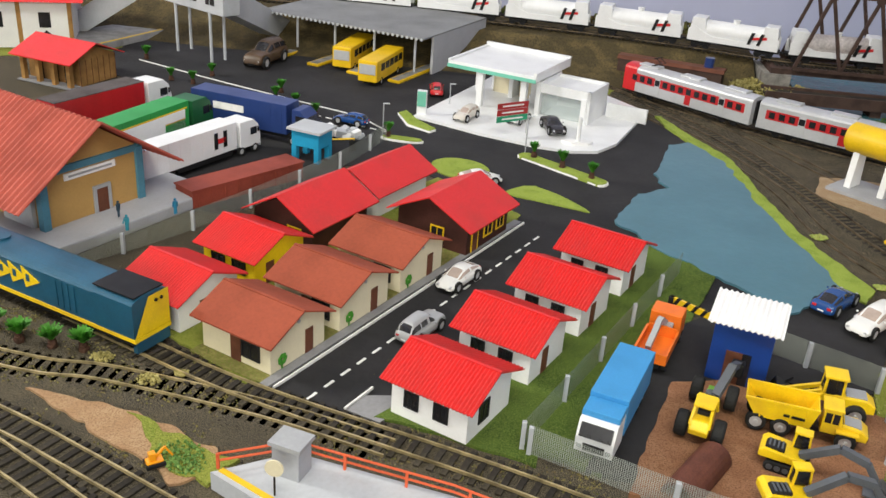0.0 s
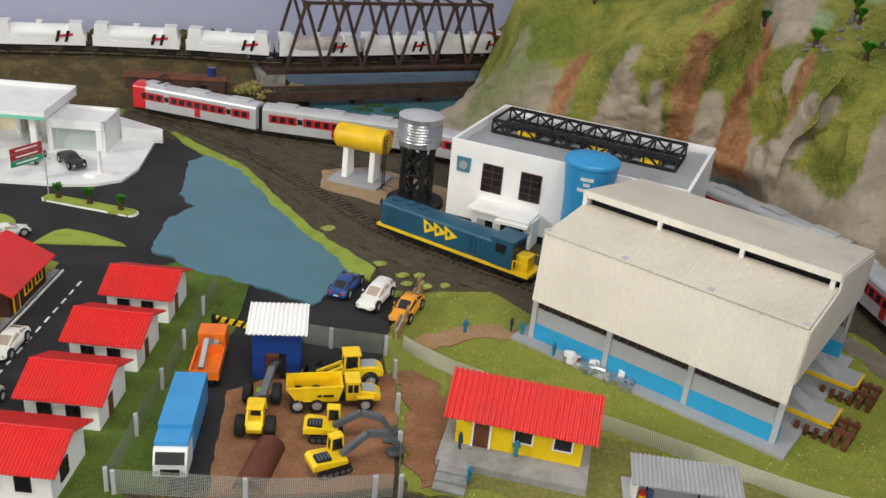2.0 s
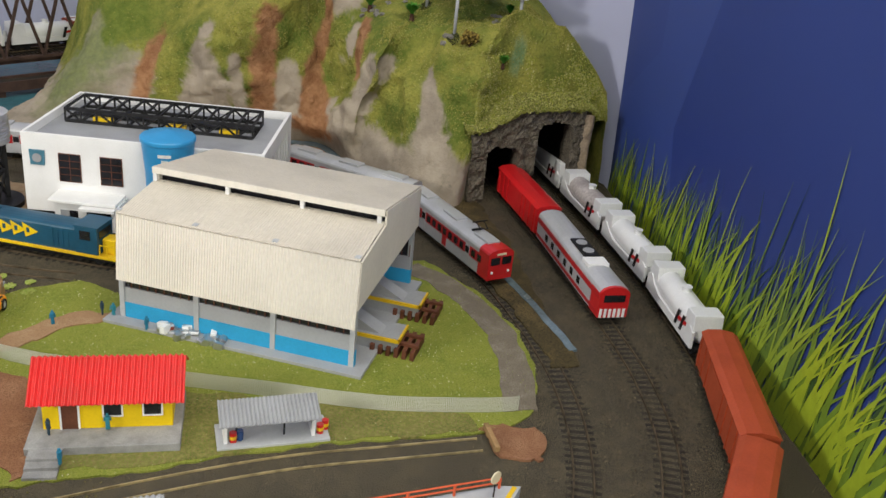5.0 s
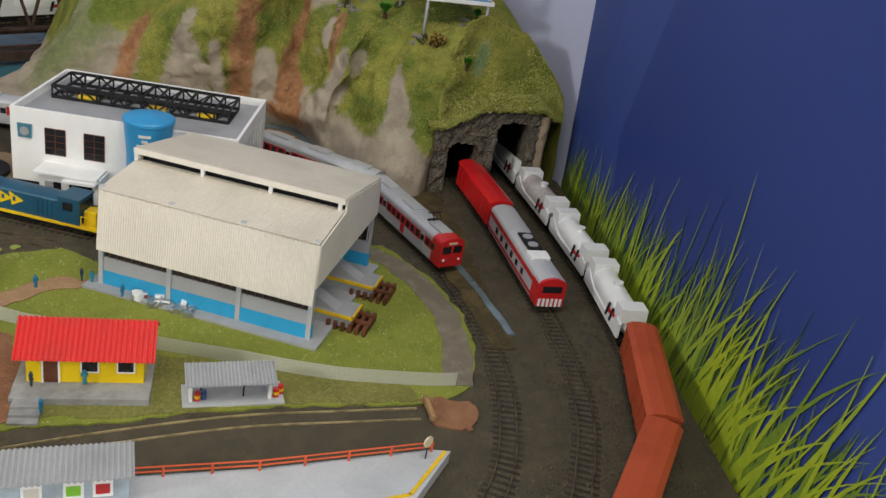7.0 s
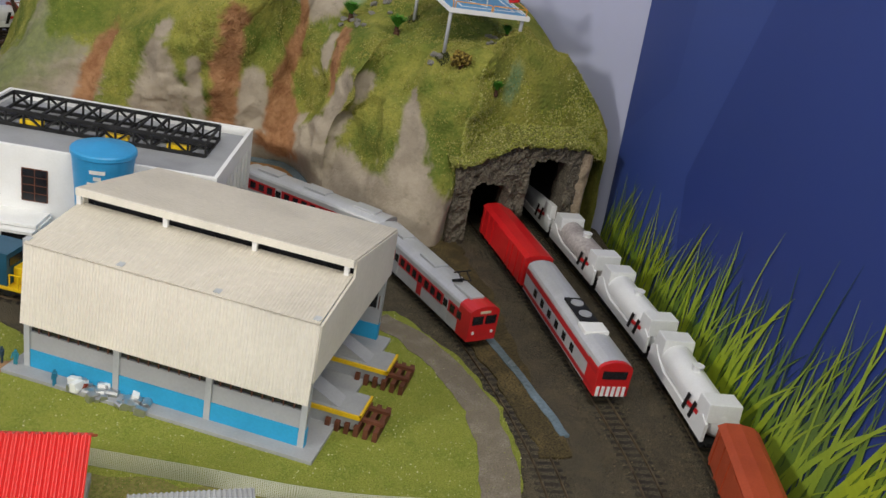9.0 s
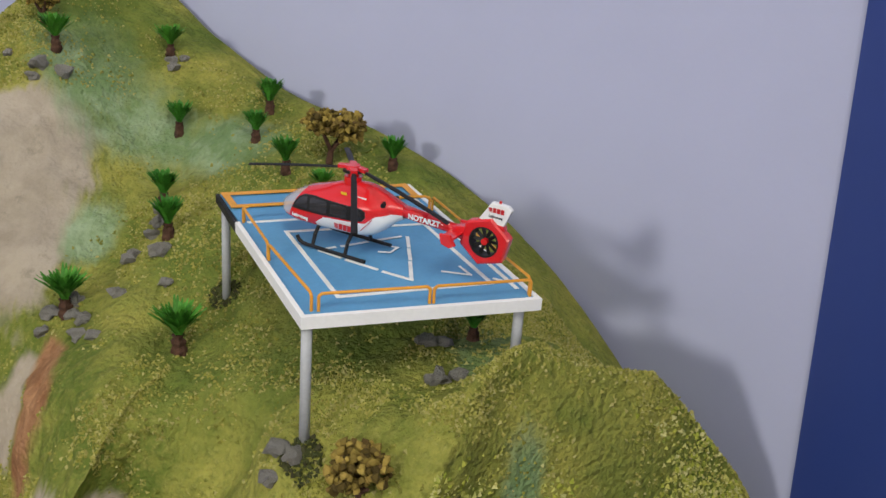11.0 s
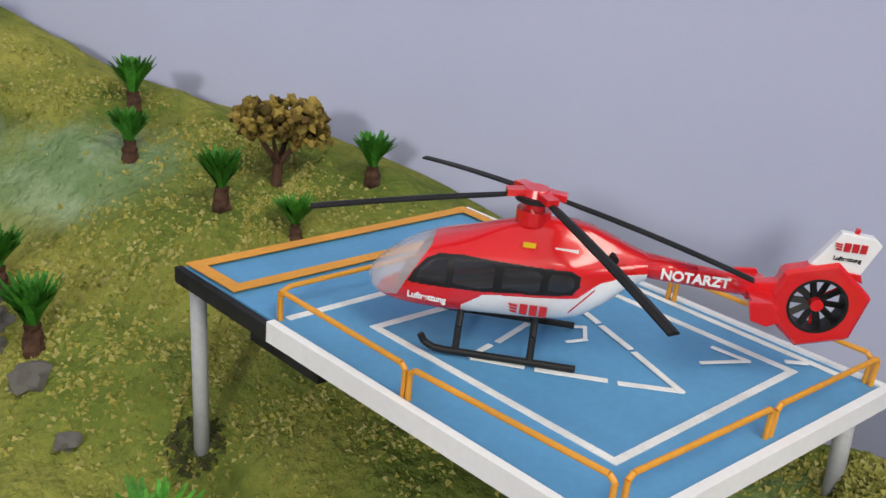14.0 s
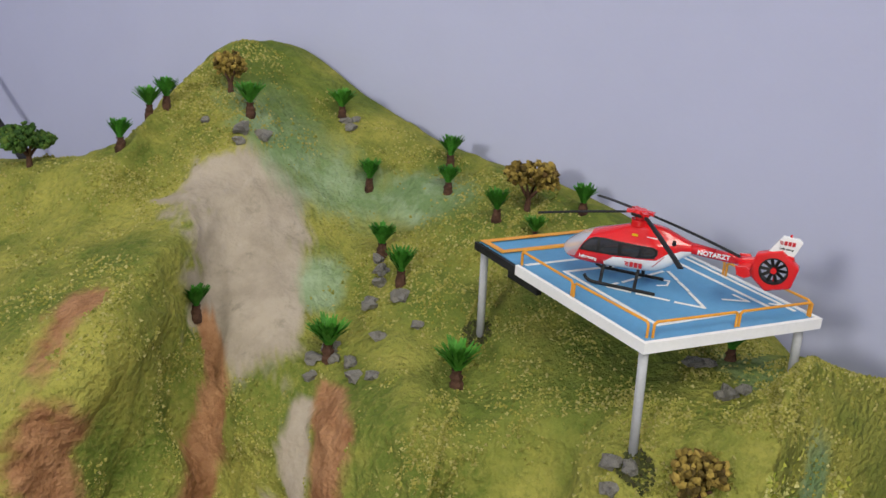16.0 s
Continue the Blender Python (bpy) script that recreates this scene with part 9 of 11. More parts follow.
def excavator(m, label, arm):
    e = thing("excavator", m, label, "excavator", "yellow excavators")
    for s in (-1, 1):
        lo, hi = sorted((s * 0.007, s * 0.0135))
        part("track_belt", P([(-0.018, 0.003), (-0.015, 0.0), (0.015, 0.0), (0.018, 0.003), (0.016, 0.009), (-0.016, 0.009)], lo, hi, "y", 0.0006), M["tyre"], e, "black crawler track")
    for sd in (-1, 1):
        for k in range(5):
            part("track_roller", C(((-0.013 + 0.0065 * k, sd * 0.0134, 0.0045), (-0.013 + 0.0065 * k, sd * 0.0140, 0.0045), 0.0026), n=10), M["grey_arm"], e)
    part("turntable", C(((0, 0, 0.008), (0, 0, 0.0115), 0.008), n=20), M["black"], e)
    part("upper_body", P([(-0.024, 0.0112), (0.013, 0.0112), (0.013, 0.0165), (0.0, 0.0185), (-0.020, 0.0205), (-0.024, 0.0175)], -0.0125, 0.0125, "y", 0.0014), M["digger"], e)
    part("engine_deck", P([(-0.020, 0.0203), (-0.004, 0.0190), (-0.004, 0.0222), (-0.018, 0.0228)], -0.0105, 0.0020, "y", 0.0008), M["iron"], e, "dark grilled engine deck")
    for k in range(4):
        part("deck_slat", B((-0.0175 + k * 0.0034, -0.0160 + k * 0.0034, -0.0095, 0.0010, 0.0222, 0.0233)), M["grey_arm"], e)
    part("cab_window", P([(0.0005, 0.0185), (0.0140, 0.0185), (0.0128, 0.0325), (0.0015, 0.0325)], 0.0042, 0.0118, "y", 0.0006), M["dark"], e)
    for x, xt in ((0.0005, 0.0015), (0.0142, 0.0128)):
        for y in (0.0040, 0.0120):
            part("cab_post", bar(bmesh.new(), (x, y, 0.0165), (xt, y, 0.0330), 0.0016), M["digger"], e)
    part("cab_roof", B((-0.0002, 0.0142, 0.0030, 0.0130, 0.0322, 0.0346), bevel=0.0009), M["digger"], e)
    for a, b, w in arm:
        part("boom", bar(bmesh.new(), a, b, w), M["grey_arm"], e, "dark grey boom section")
    part("ram", C(((0.010, -0.004, 0.0205), (0.030, -0.004, 0.0285), 0.0012), n=8), M["steel"], e, "bright hydraulic ram")
    part("bucket", P([(0.060, 0.003), (0.074, 0.001), (0.078, 0.010), (0.072, 0.0155), (0.0705, 0.0135), (0.0745, 0.0095), (0.0722, 0.0035), (0.061, 0.0045)], -0.010, 0.004, "y"), M["grey_arm"], e, "grey bucket")
    return e


ARM = [((0.008, -0.004, 0.018), (0.036, -0.004, 0.036), 0.006), ((0.036, -0.004, 0.036), (0.058, -0.004, 0.030), 0.006), ((0.058, -0.004, 0.030), (0.070, -0.004, 0.012), 0.005)]
excavator(pose(0.474, 0.590, Z3, 0, 0, -18) @ Matrix.Scale(0.72, 4), "yellow crawler excavator with dark grey boom", ARM)
excavator(pose(0.468, 0.552, Z3, 0, 0, 8) @ Matrix.Scale(0.74, 4), "yellow crawler excavator beside the fence", ARM)
pl = thing("pipe_section", pose(0.418, 0.565, Z3, 0, 0, 60), "rusty half-round pipe section on red earth", "pipe")
bm = bmesh.new()
rings = [[(x, r * math.cos(math.pi * k / 12), 0.001 + r * math.sin(math.pi * k / 12)) for k in range(13)] + [(x, 0.84 * r * math.cos(math.pi * k / 12), 0.001 + 0.84 * r * math.sin(math.pi * k / 12)) for k in range(12, -1, -1)] for x, r in ((-0.026, 0.011), (0.026, 0.011))]
bm.free()
part("shell", loft(rings), mat("rusty_pipe", (0.13, 0.045, 0.03), 0.7, var=0.2, scale=200), pl)

# ---------------------------------------------------------------- helicopter deck on the mountain
PADX, PADY = Vector((0.9114, -0.4116, 0)), Vector((0.3038, 0.9527, 0))


def pd(x, y, z=0.0):
    """A place on the helicopter deck: across, along and over it."""
    return PADX * x + PADY * y + Vector((0, 0, z))


def pslab(poly, z0, z1):
    bm = bmesh.new()
    lo, hi = [bm.verts.new(pd(x, y, z0)) for x, y in poly], [bm.verts.new(pd(x, y, z1)) for x, y in poly]
    n = len(poly)
    bm.faces.new(lo[::-1])
    bm.faces.new(hi)
    for i in range(n):
        bm.faces.new((lo[i], lo[(i + 1) % n], hi[(i + 1) % n], hi[i]))
    bmesh.ops.recalc_face_normals(bm, faces=bm.faces)
    return bm


def pline(a, b, w, z=0.0):
    """A painted stripe on the deck from a to b."""
    a, b = Vector(a), Vector(b)
    d = (b - a).normalized() * w / 2
    n = Vector((-d.y, d.x))
    return pslab([tuple(a - d - n), tuple(b + d - n), tuple(b + d + n), tuple(a - d + n)], z, z + 0.0003)


DECK = Matrix(((0.93898, 0.14224, -0.07223, 1.3135), (-0.14706, 0.93891, -0.06289, 0.8376), (0.06181, 0.07315, 0.94761, 0.2772), (0, 0, 0, 1)))
pad = thing("helicopter_deck", DECK, "light blue helicopter landing deck on grey legs with orange railings", "helipad")
part("deck", pslab([(-0.0493, -0.0668), (0.0502, -0.0704), (0.051, 0.0725), (-0.051, 0.0725)], -0.0035, 0.0), M["pad_blue"], pad)
for nm, poly in (("left", [(-0.0515, -0.0668), (-0.0493, -0.0668), (-0.0505, 0.033), (-0.0528, 0.033)]), ("front", [(-0.0515, -0.0692), (0.0525, -0.0728), (0.0525, -0.0704), (-0.0515, -0.0668)]), ("right", [(0.0502, -0.0704), (0.0525, -0.0704), (0.0533, 0.0725), (0.051, 0.0725)])):
    part("edge_skirt", pslab(poly, -0.0050, 0.0006), M["white"], pad, "white painted edge strip")
part("edge_skirt", pslab([(-0.0530, 0.033), (-0.051, 0.033), (-0.051, 0.0745), (-0.0530, 0.0745)], -0.0050, -0.0004), M["iron"], pad, "black edge strip")
for k, (a, b, w) in enumerate([((-0.046, 0.0325), (0.046, 0.0325), 0.0020), ((-0.032, 0.0178), (-0.031, -0.0535), 0.0020), ((-0.031, -0.0535), (0.0385, -0.0535), 0.0020), ((0.0385, -0.0535), (0.0375, 0.0165), 0.0020), ((0.0375, 0.0165), (-0.032, 0.0178), 0.0020), ((0.0470, -0.060), (0.0470, 0.05), 0.0020),
                               ((0.0053, -0.0439), (-0.0035, -0.0340), 0.0017), ((-0.0057, -0.0308), (-0.0150, -0.0191), 0.0017), ((-0.0172, -0.0158), (-0.0235, -0.0070), 0.0017), ((0.0053, -0.0439), (0.0120, -0.0265), 0.0017), ((0.0133, -0.0235), (0.0172, -0.0125), 0.0017), ((0.0184, -0.0095), (0.0222, 0.0012), 0.0017), ((0.019, 0.0025), (0.006, 0.000), 0.0015), ((0.001, -0.0010), (-0.012, -0.0040), 0.0015), ((-0.016, -0.0045), (-0.0235, -0.0060), 0.0015),
                               ((0.0222, -0.0387), (0.0330, -0.0445), 0.0012), ((0.0330, -0.0445), (0.0321, -0.0355), 0.0012), ((0.0127, -0.0102), (0.0070, -0.0150), 0.0010), ((0.0127, -0.0102), (0.0085, -0.0072), 0.0010), ((0.0070, -0.0150), (0.0022, -0.0135), 0.0010), ((0.0445, -0.0535), (0.0415, -0.0505), 0.0014)]):
    part("white_stripe", pline(a, b, w, 0.00003 * k), M["white_line"], pad)
for k, (a, b) in enumerate((((-0.0490, 0.0705), (0.0490, 0.0705)), ((-0.0485, 0.0525), (0.0485, 0.0525)), ((-0.0490, 0.0705), (-0.0485, 0.0525)), ((0.0490, 0.0705), (0.0485, 0.0525)))):
    part("orange_stripe", pline(a, b, 0.0038, 0.0008 + 0.00004 * k), M["orange_rail"], pad, "orange painted border")
RH = 0.0080
for run in ([(-0.0488, 0.033), (-0.0488, -0.0110)], [(-0.0488, -0.0126), (-0.0455, -0.0632)], [(-0.0428, -0.0640), (0.0038, -0.0662)], [(0.0056, -0.0663), (0.0490, -0.0682)], [(0.0495, -0.0665), (0.0490, -0.012)], [(0.0490, -0.010), (0.0490, 0.033)], [(-0.0480, 0.0345), (0.0480, 0.0345)]):
    bm = bmesh.new()
    (xa, ya), (xb, yb) = run
    pts = [pd(xa, ya), pd(xa, ya, RH - 0.0012), pd(xa + (xb - xa) * 0.03, ya + (yb - ya) * 0.03, RH), pd(xb - (xb - xa) * 0.03, yb - (yb - ya) * 0.03, RH), pd(xb, yb, RH - 0.0012), pd(xb, yb)]
    for p, q in zip(pts, pts[1:]):
        cyl(bm, p, q, 0.0007, n=8)
    part("guard_rail", bm, M["orange_rail"], pad, "bent orange wire railing")
for x, y in ((-0.0480, -0.0655), (-0.0488, 0.0700), (0.046, -0.066), (0.046, 0.0675)):
    top = DECK @ pd(x, y, -0.0035)
    foot = Vector((top.x, top.y, min(on_hill(top.x, top.y) - 0.004, top.z - 0.003)))
    part("leg", C((tuple(DECK.inverted() @ foot), tuple(pd(x, y, -0.0035)), 0.0023), n=18), M["leg_grey"], pad, smooth=True)
part("cross_beam", pslab([(-0.047, 0.048), (-0.044, 0.048), (-0.044, 0.02), (-0.047, 0.02)], -0.013, -0.0035), M["iron"], pad, "dark bracket under the deck")

# ---------------------------------------------------------------- helicopter
heli = thing("helicopter", DECK @ pose(-0.0095, -0.002, 0.0004, 0, 0, 108.4), "red and white rescue helicopter model standing on the blue deck", "helicopter")
STATION = [(0.0380, 0.0128, 0.0150, 0.0016), (0.0365, 0.0105, 0.0172, 0.0042), (0.0335, 0.0092, 0.0200, 0.0066), (0.0285, 0.0084, 0.0236, 0.0086), (0.0225, 0.0082, 0.0264, 0.0097), (0.0140, 0.0084, 0.0292, 0.0102), (0.0040, 0.0088, 0.0326, 0.0102),
           (-0.0060, 0.0094, 0.0344, 0.0101), (-0.0130, 0.0108, 0.0339, 0.0093), (-0.0190, 0.0145, 0.0319, 0.0073), (-0.0240, 0.0192, 0.0299, 0.0051), (-0.0285, 0.0222, 0.0284, 0.0031)]


def hull_ring(u, n=320):
    p = glide([Vector((x, lo, hi)) for x, lo, hi, w in STATION], u)
    w = glide([Vector((w, 0, 0)) for x, lo, hi, w in STATION], u).x
    out = []
    for i in range(n):
        a = 2 * math.pi * i / n
        c, s = math.cos(a), math.sin(a)
        y = w * math.copysign(abs(c) ** 0.72, c)
        z = (p.y + p.z) / 2 + (p.z - p.y) / 2 * math.copysign(abs(s) ** 0.80, s)
        high = max(0.0, min(1.0, (z - 0.0245) / 0.008))
        y *= 1 - 0.42 * high * high * (3 - 2 * high)
        out.append(Vector((p.x, y, z)))
    return out


HULL = [hull_ring(11 * i / 280) for i in range(281)]


def inside(poly, x, z):
    hit = False
    for (x0, z0), (x1, z1) in zip(poly, poly[1:] + poly[:1]):
        if (z0 > z) != (z1 > z) and x < x0 + (z - z0) * (x1 - x0) / (z1 - z0):
            hit = not hit
    return hit


NOSE = [(0.0225, 0.030), (0.0228, 0.0255), (0.0262, 0.0200), (0.0282, 0.0160), (0.0300, 0.0120), (0.036, 0.0100), (0.05, 0.008), (0.05, 0.03)]
BAND = [(0.0275, 0.0166), (0.0262, 0.0196), (0.0236, 0.0228), (0.0205, 0.0245), (0.0150, 0.0252), (-0.0105, 0.0252), (-0.0128, 0.0240), (-0.0130, 0.0215), (-0.0115, 0.0194), (-0.0085, 0.0188), (0.0100, 0.0172)]
WHITE = [(0.0150, 0.0), (0.0140, 0.0125), (0.0090, 0.0164), (-0.0090, 0.0180), (-0.0130, 0.0186), (-0.0170, 0.0222), (-0.0240, 0.0245), (-0.0300, 0.0245), (-0.03, 0.0)]
PANES = [[(0.0257, 0.0178), (0.0246, 0.0204), (0.0222, 0.0229), (0.0185, 0.0240), (0.0180, 0.0188), (0.0190, 0.0180)], [(0.0165, 0.0183), (0.0168, 0.0238), (0.0155, 0.0243), (0.0080, 0.0243), (0.0070, 0.0232), (0.0072, 0.0187), (0.0085, 0.0180)],
         [(0.0050, 0.0190), (0.0050, 0.0236), (0.0040, 0.0242), (-0.0030, 0.0242), (-0.0040, 0.0232), (-0.0038, 0.0198), (-0.0028, 0.0190)], [(-0.0055, 0.0200), (-0.0055, 0.0234), (-0.0065, 0.0241), (-0.0105, 0.0240), (-0.0117, 0.0228), (-0.0112, 0.0208), (-0.0095, 0.0198)]]


def zone_of(c):
    if inside(NOSE, c.x, c.z):
        return "nose"
    if inside(BAND, c.x, c.z) and abs(c.y) > 0.004:
        return "band"
    return "white" if inside(WHITE, c.x, c.z) else "red"


CELLS = {"nose": [], "band": [], "white": [], "red": []}
for i in range(280):
    for j in range(320):
        cs = ((i, j), (i, (j + 1) % 320), (i + 1, (j + 1) % 320), (i + 1, j))
        c = (HULL[i][j] + HULL[i + 1][(j + 1) % 320]) / 2
        CELLS[zone_of(c)].append((cs, c))


def hull_piece(cells, off):
    """One patch of the hull's skin, lifted off it by a hair."""
    index, verts, faces = {}, [], []
    for cs, c in cells:
        for a, b in cs:
            if (a, b) not in index:
                p = HULL[a][b]
                index[a, b] = len(verts)
                verts.append(p + Vector((0, p.y, p.z - 0.019)).normalized() * off)
        faces.append(tuple(index[q] for q in cs))
    me = bpy.data.meshes.new("skin")
    me.from_pydata(verts, [], faces)
    bm = bmesh.new()
    bm.from_mesh(me)
    bpy.data.meshes.remove(me)
    if sum((f.calc_center_median() - Vector((f.calc_center_median().x, 0, 0.02))).dot(f.normal) for f in bm.faces) < 0:
        bmesh.ops.reverse_faces(bm, faces=bm.faces)
    return bm


part("fuselage", hull_piece(CELLS["red"], 0), M["shiny_red"], heli, "glossy red fuselage", smooth=True)
part("side_panel", hull_piece(CELLS["white"], 0), M["shiny_white"], heli, "glossy white lower rear panel", smooth=True)
part("canopy", hull_piece(CELLS["nose"], 0), M["canopy"], heli, "clear plastic nose canopy", smooth=True)
band = part("window_frame", hull_piece(CELLS["band"], 0.0002), M["black"], heli, "black moulded window band", smooth=True)
for poly in PANES:
    for side in (1, -1):
        part("window_pane", hull_piece([q for q in CELLS["band"] if q[1].y * side > 0.003 and inside(poly, q[1].x, q[1].z)], 0.00045), M["smoke"], band, smooth=True)
# dark-coloured block added so the inside of the canopy looks unlit
part("cockpit", B((0.020, 0.030, -0.006, 0.006, 0.0105, 0.0165), (0.020, 0.022, -0.006, 0.006, 0.0165, 0.0225), bevel=0.0006), M["dark"], heli, "dark block standing in for the unlit cockpit")
bm = bmesh.new()
for i, (xa, xb) in enumerate(((-0.027, -0.040), (-0.040, -0.0545))):
    cyl(bm, (xa, 0, 0.0257 - 0.0010 * i), (xb, 0, 0.0247 - 0.0010 * i), 0.0031 - 0.0004 * i, 0.0027 - 0.0004 * i, n=24)
part("tail_boom", bm, M["shiny_red"], heli, smooth=True)
# shrouded tail fan
FX, FZ = -0.0686, 0.0224
bm = bmesh.new()
rings = []
for y, grow in ((-0.0026, 0.92), (-0.0018, 1.0), (0.0018, 1.0), (0.0026, 0.92)):
    ring = []
    for k in range(64):
        a = 2 * math.pi * k / 64
        r = 0.0108 / max(math.cos((a - 0.2 + math.pi / 6) % (math.pi / 3) - math.pi / 6), 0.5) * 0.98
        ring.append(((FX + r * grow * math.cos(a)), y, FZ + r * grow * math.sin(a) * 0.94))
    rings.append(ring)
rings.append([(FX + 0.0070 * math.cos(2 * math.pi * k / 64), 0.0026, FZ + 0.0070 * math.sin(2 * math.pi * k / 64)) for k in range(64)])
rings.append([(FX + 0.0070 * math.cos(2 * math.pi * k / 64), -0.0026, FZ + 0.0070 * math.sin(2 * math.pi * k / 64)) for k in range(64)])
rings.append(rings[0])
vs = [[bm.verts.new(p) for p in r] for r in rings[:-1]]
vs.append(vs[0])
for a, b in zip(vs, vs[1:]):
    for i in range(64):
        bm.faces.new((a[i], a[(i + 1) % 64], b[(i + 1) % 64], b[i]))
bmesh.ops.recalc_face_normals(bm, faces=bm.faces)
part("fan_shroud", bm, M["shiny_red"], heli, "red tail fan housing")
bm = bmesh.new()
rr = [[bm.verts.new((FX + r * math.cos(2 * math.pi * k / 48), y, FZ + r * math.sin(2 * math.pi * k / 48))) for k in range(48)] for r, y in ((0.00698, 0.0027), (0.0063, 0.0027), (0.0063, -0.0027), (0.00698, -0.0027))]
for a, b in zip(rr, rr[1:] + rr[:1]):
    for i in range(48):
        bm.faces.new((a[i], a[(i + 1) % 48], b[(i + 1) % 48], b[i]))
bmesh.ops.recalc_face_normals(bm, faces=bm.faces)
part("fan_ring", bm, M["black"], heli)
blade = None
for k in range(10):
    m = Matrix.Translation((FX, 0, FZ)) @ Matrix.Rotation(2 * math.pi * k / 10, 4, "Y") @ Matrix.Rotation(0.5, 4, "X")
    if blade is None:
        blade = part("fan_blade", B((0.0012, 0.0063, -0.0003, 0.0003, -0.0008, 0.0008)), M["black"], heli, m=m)
    else:
        again(blade, m)
part("fan_hub", C(((FX, -0.0020, FZ), (FX, 0.0022, FZ), 0.0015), n=20), M["shiny_red"], heli)
for k in range(3):
    a = 0.4 + 2.094 * k
    part("fan_strut", C(((FX, -0.0014, FZ), (FX + 0.0064 * math.cos(a), -0.0014, FZ + 0.0064 * math.sin(a)), 0.0004), n=8), M["shiny_red"], heli)
part("fin_root", P([(-0.0520, 0.0256), (-0.0585, 0.0268), (-0.0648, 0.0322), (-0.0766, 0.0312), (-0.0775, 0.0290), (-0.0700, 0.0316), (-0.0610, 0.0280), (-0.0590, 0.0200), (-0.0520, 0.0212)], -0.0017, 0.0017, bevel=0.0005), M["shiny_red"], heli)
part("fin", P([(-0.0646, 0.0320), (-0.0765, 0.0311), (-0.0795, 0.0388), (-0.0776, 0.0404), (-0.0700, 0.0408)], -0.0013, 0.0013, bevel=0.0004), M["shiny_white"], heli, "white fin tip")
part("beacon", C(((-0.0735, 0, 0.0402), (-0.0735, 0, 0.0418), 0.0006), n=10), M["shiny_red"], heli)
part("stabiliser", B((-0.0580, -0.0520, -0.0098, 0.0098, 0.0228, 0.0239), bevel=0.0004), M["shiny_red"], heli)
for side in (-1, 1):
    part("end_plate", P([(-0.0508, 0.0244), (-0.0562, 0.0250), (-0.0590, 0.0205), (-0.0560, 0.0188), (-0.0522, 0.0198)], side * 0.0098 - 0.0006, side * 0.0098 + 0.0006, bevel=0.0003), M["shiny_red"], heli)
    part("skid", (lambda bm: ([cyl(bm, a, b, 0.0009, n=10) for a, b in zip(*(lambda p: (p, p[1:]))([(0.0228, side * 0.0112, 0.0042), (0.0218, side * 0.0113, 0.0024), (0.0196, side * 0.0115, 0.0013), (0.0170, side * 0.0115, 0.0010), (-0.0150, side * 0.0115, 0.0010)]))], bm)[1])(bmesh.new()), M["black"], heli, "black landing skid")
    for x in (0.0140, -0.0040):
        part("skid_strut", C(((x, side * 0.0112, 0.0012), (x, side * 0.0092, 0.0065), 0.0009), ((x, side * 0.0092, 0.0065), (x, side * 0.0060, 0.0102), 0.0009), n=10), M["black"], heli)
    part("exhaust", C(((-0.0192, side * 0.0030, 0.0284), (-0.0200, side * 0.0064, 0.0280), 0.0011), n=16), M["black"], heli)
    part("seam", C(((-0.0112, side * 0.01015, 0.0150), (-0.0165, side * 0.0092, 0.0212), 0.00018), n=6), M["dark_red"], heli, "thin red line on the white panel")
part("mast", C(((0, 0, 0.0325), (0, 0, 0.0360), 0.0042), ((0, 0, 0.0360), (0, 0, 0.0385), 0.0026), n=24), M["shiny_red"], heli)
part("rotor_head", C(((0, 0, 0.0382), (0, 0, 0.0394), 0.0050), n=24), M["black"], heli, "black rotor plate")
BLADES = ((11, 0.0325), (124, 0.0300), (175, 0.0275), (307, 0.0315))
bm = bmesh.new()
cyl(bm, (0, 0, 0.0394), (0, 0, 0.0412), 0.0036, 0.0030, n=24)
for a, tip in BLADES:
    c, s = math.cos(math.radians(a)), math.sin(math.radians(a))
    bar(bm, (0.001 * c, 0.001 * s, 0.0402), (0.0072 * c, 0.0072 * s, 0.0398), 0.0032, 0.0016)
part("rotor_hub", bm, M["shiny_red"], heli, "red star-shaped rotor hub")
for a, tip in BLADES:
    bm = bmesh.new()
    c, s = math.cos(math.radians(a)), math.sin(math.radians(a))
    rings = []
    for k in range(11):
        t = k / 10
        r = 0.0050 + 0.0475 * t
        z = 0.0393 + (tip - 0.0393) * (0.8 * t + 0.2 * t * t)
        w = (0.0008 if k == 0 else 0.0011) + 0.0003 * min(1, t * 3)
        rings.append([(r * c - y * s, r * s + y * c, z + h) for y, h in ((-w, -0.0003), (w, -0.0003), (w, 0.0002), (0, 0.0006), (-w, 0.0002))])
    part("rotor_blade", loft(rings), M["black"], heli, "dark grey rotor blade")


def lettering(name, text, size, m, material, parent, label):
    """Words as a thin flat mesh lying on a surface."""
    cu = bpy.data.curves.new(name, "FONT")
    cu.body, cu.size, cu.extrude, cu.offset, cu.align_x = text, size, 0.00008, size * 0.035, "LEFT"
    tmp = bpy.data.objects.new(name, cu)
    bpy.context.scene.collection.objects.link(tmp)
    me = bpy.data.meshes.new_from_object(tmp)
    bpy.data.objects.remove(tmp)
    me.materials.clear()
    me.materials.append(material)
    ob = new(name, me)
    ob.parent, ob.matrix_basis = parent, m
    return tagged(ob, label)


SIDE = Matrix(((-1, 0, 0, 0), (0, 0, 1, 0), (0, 1, 0, 0), (0, 0, 0, 1)))
lettering("lettering", "NOTARZT", 0.0034, Matrix.Translation((-0.0315, 0.0034, 0.0241)) @ SIDE, M["shiny_white"], heli, "white word NOTARZT on the tail boom")
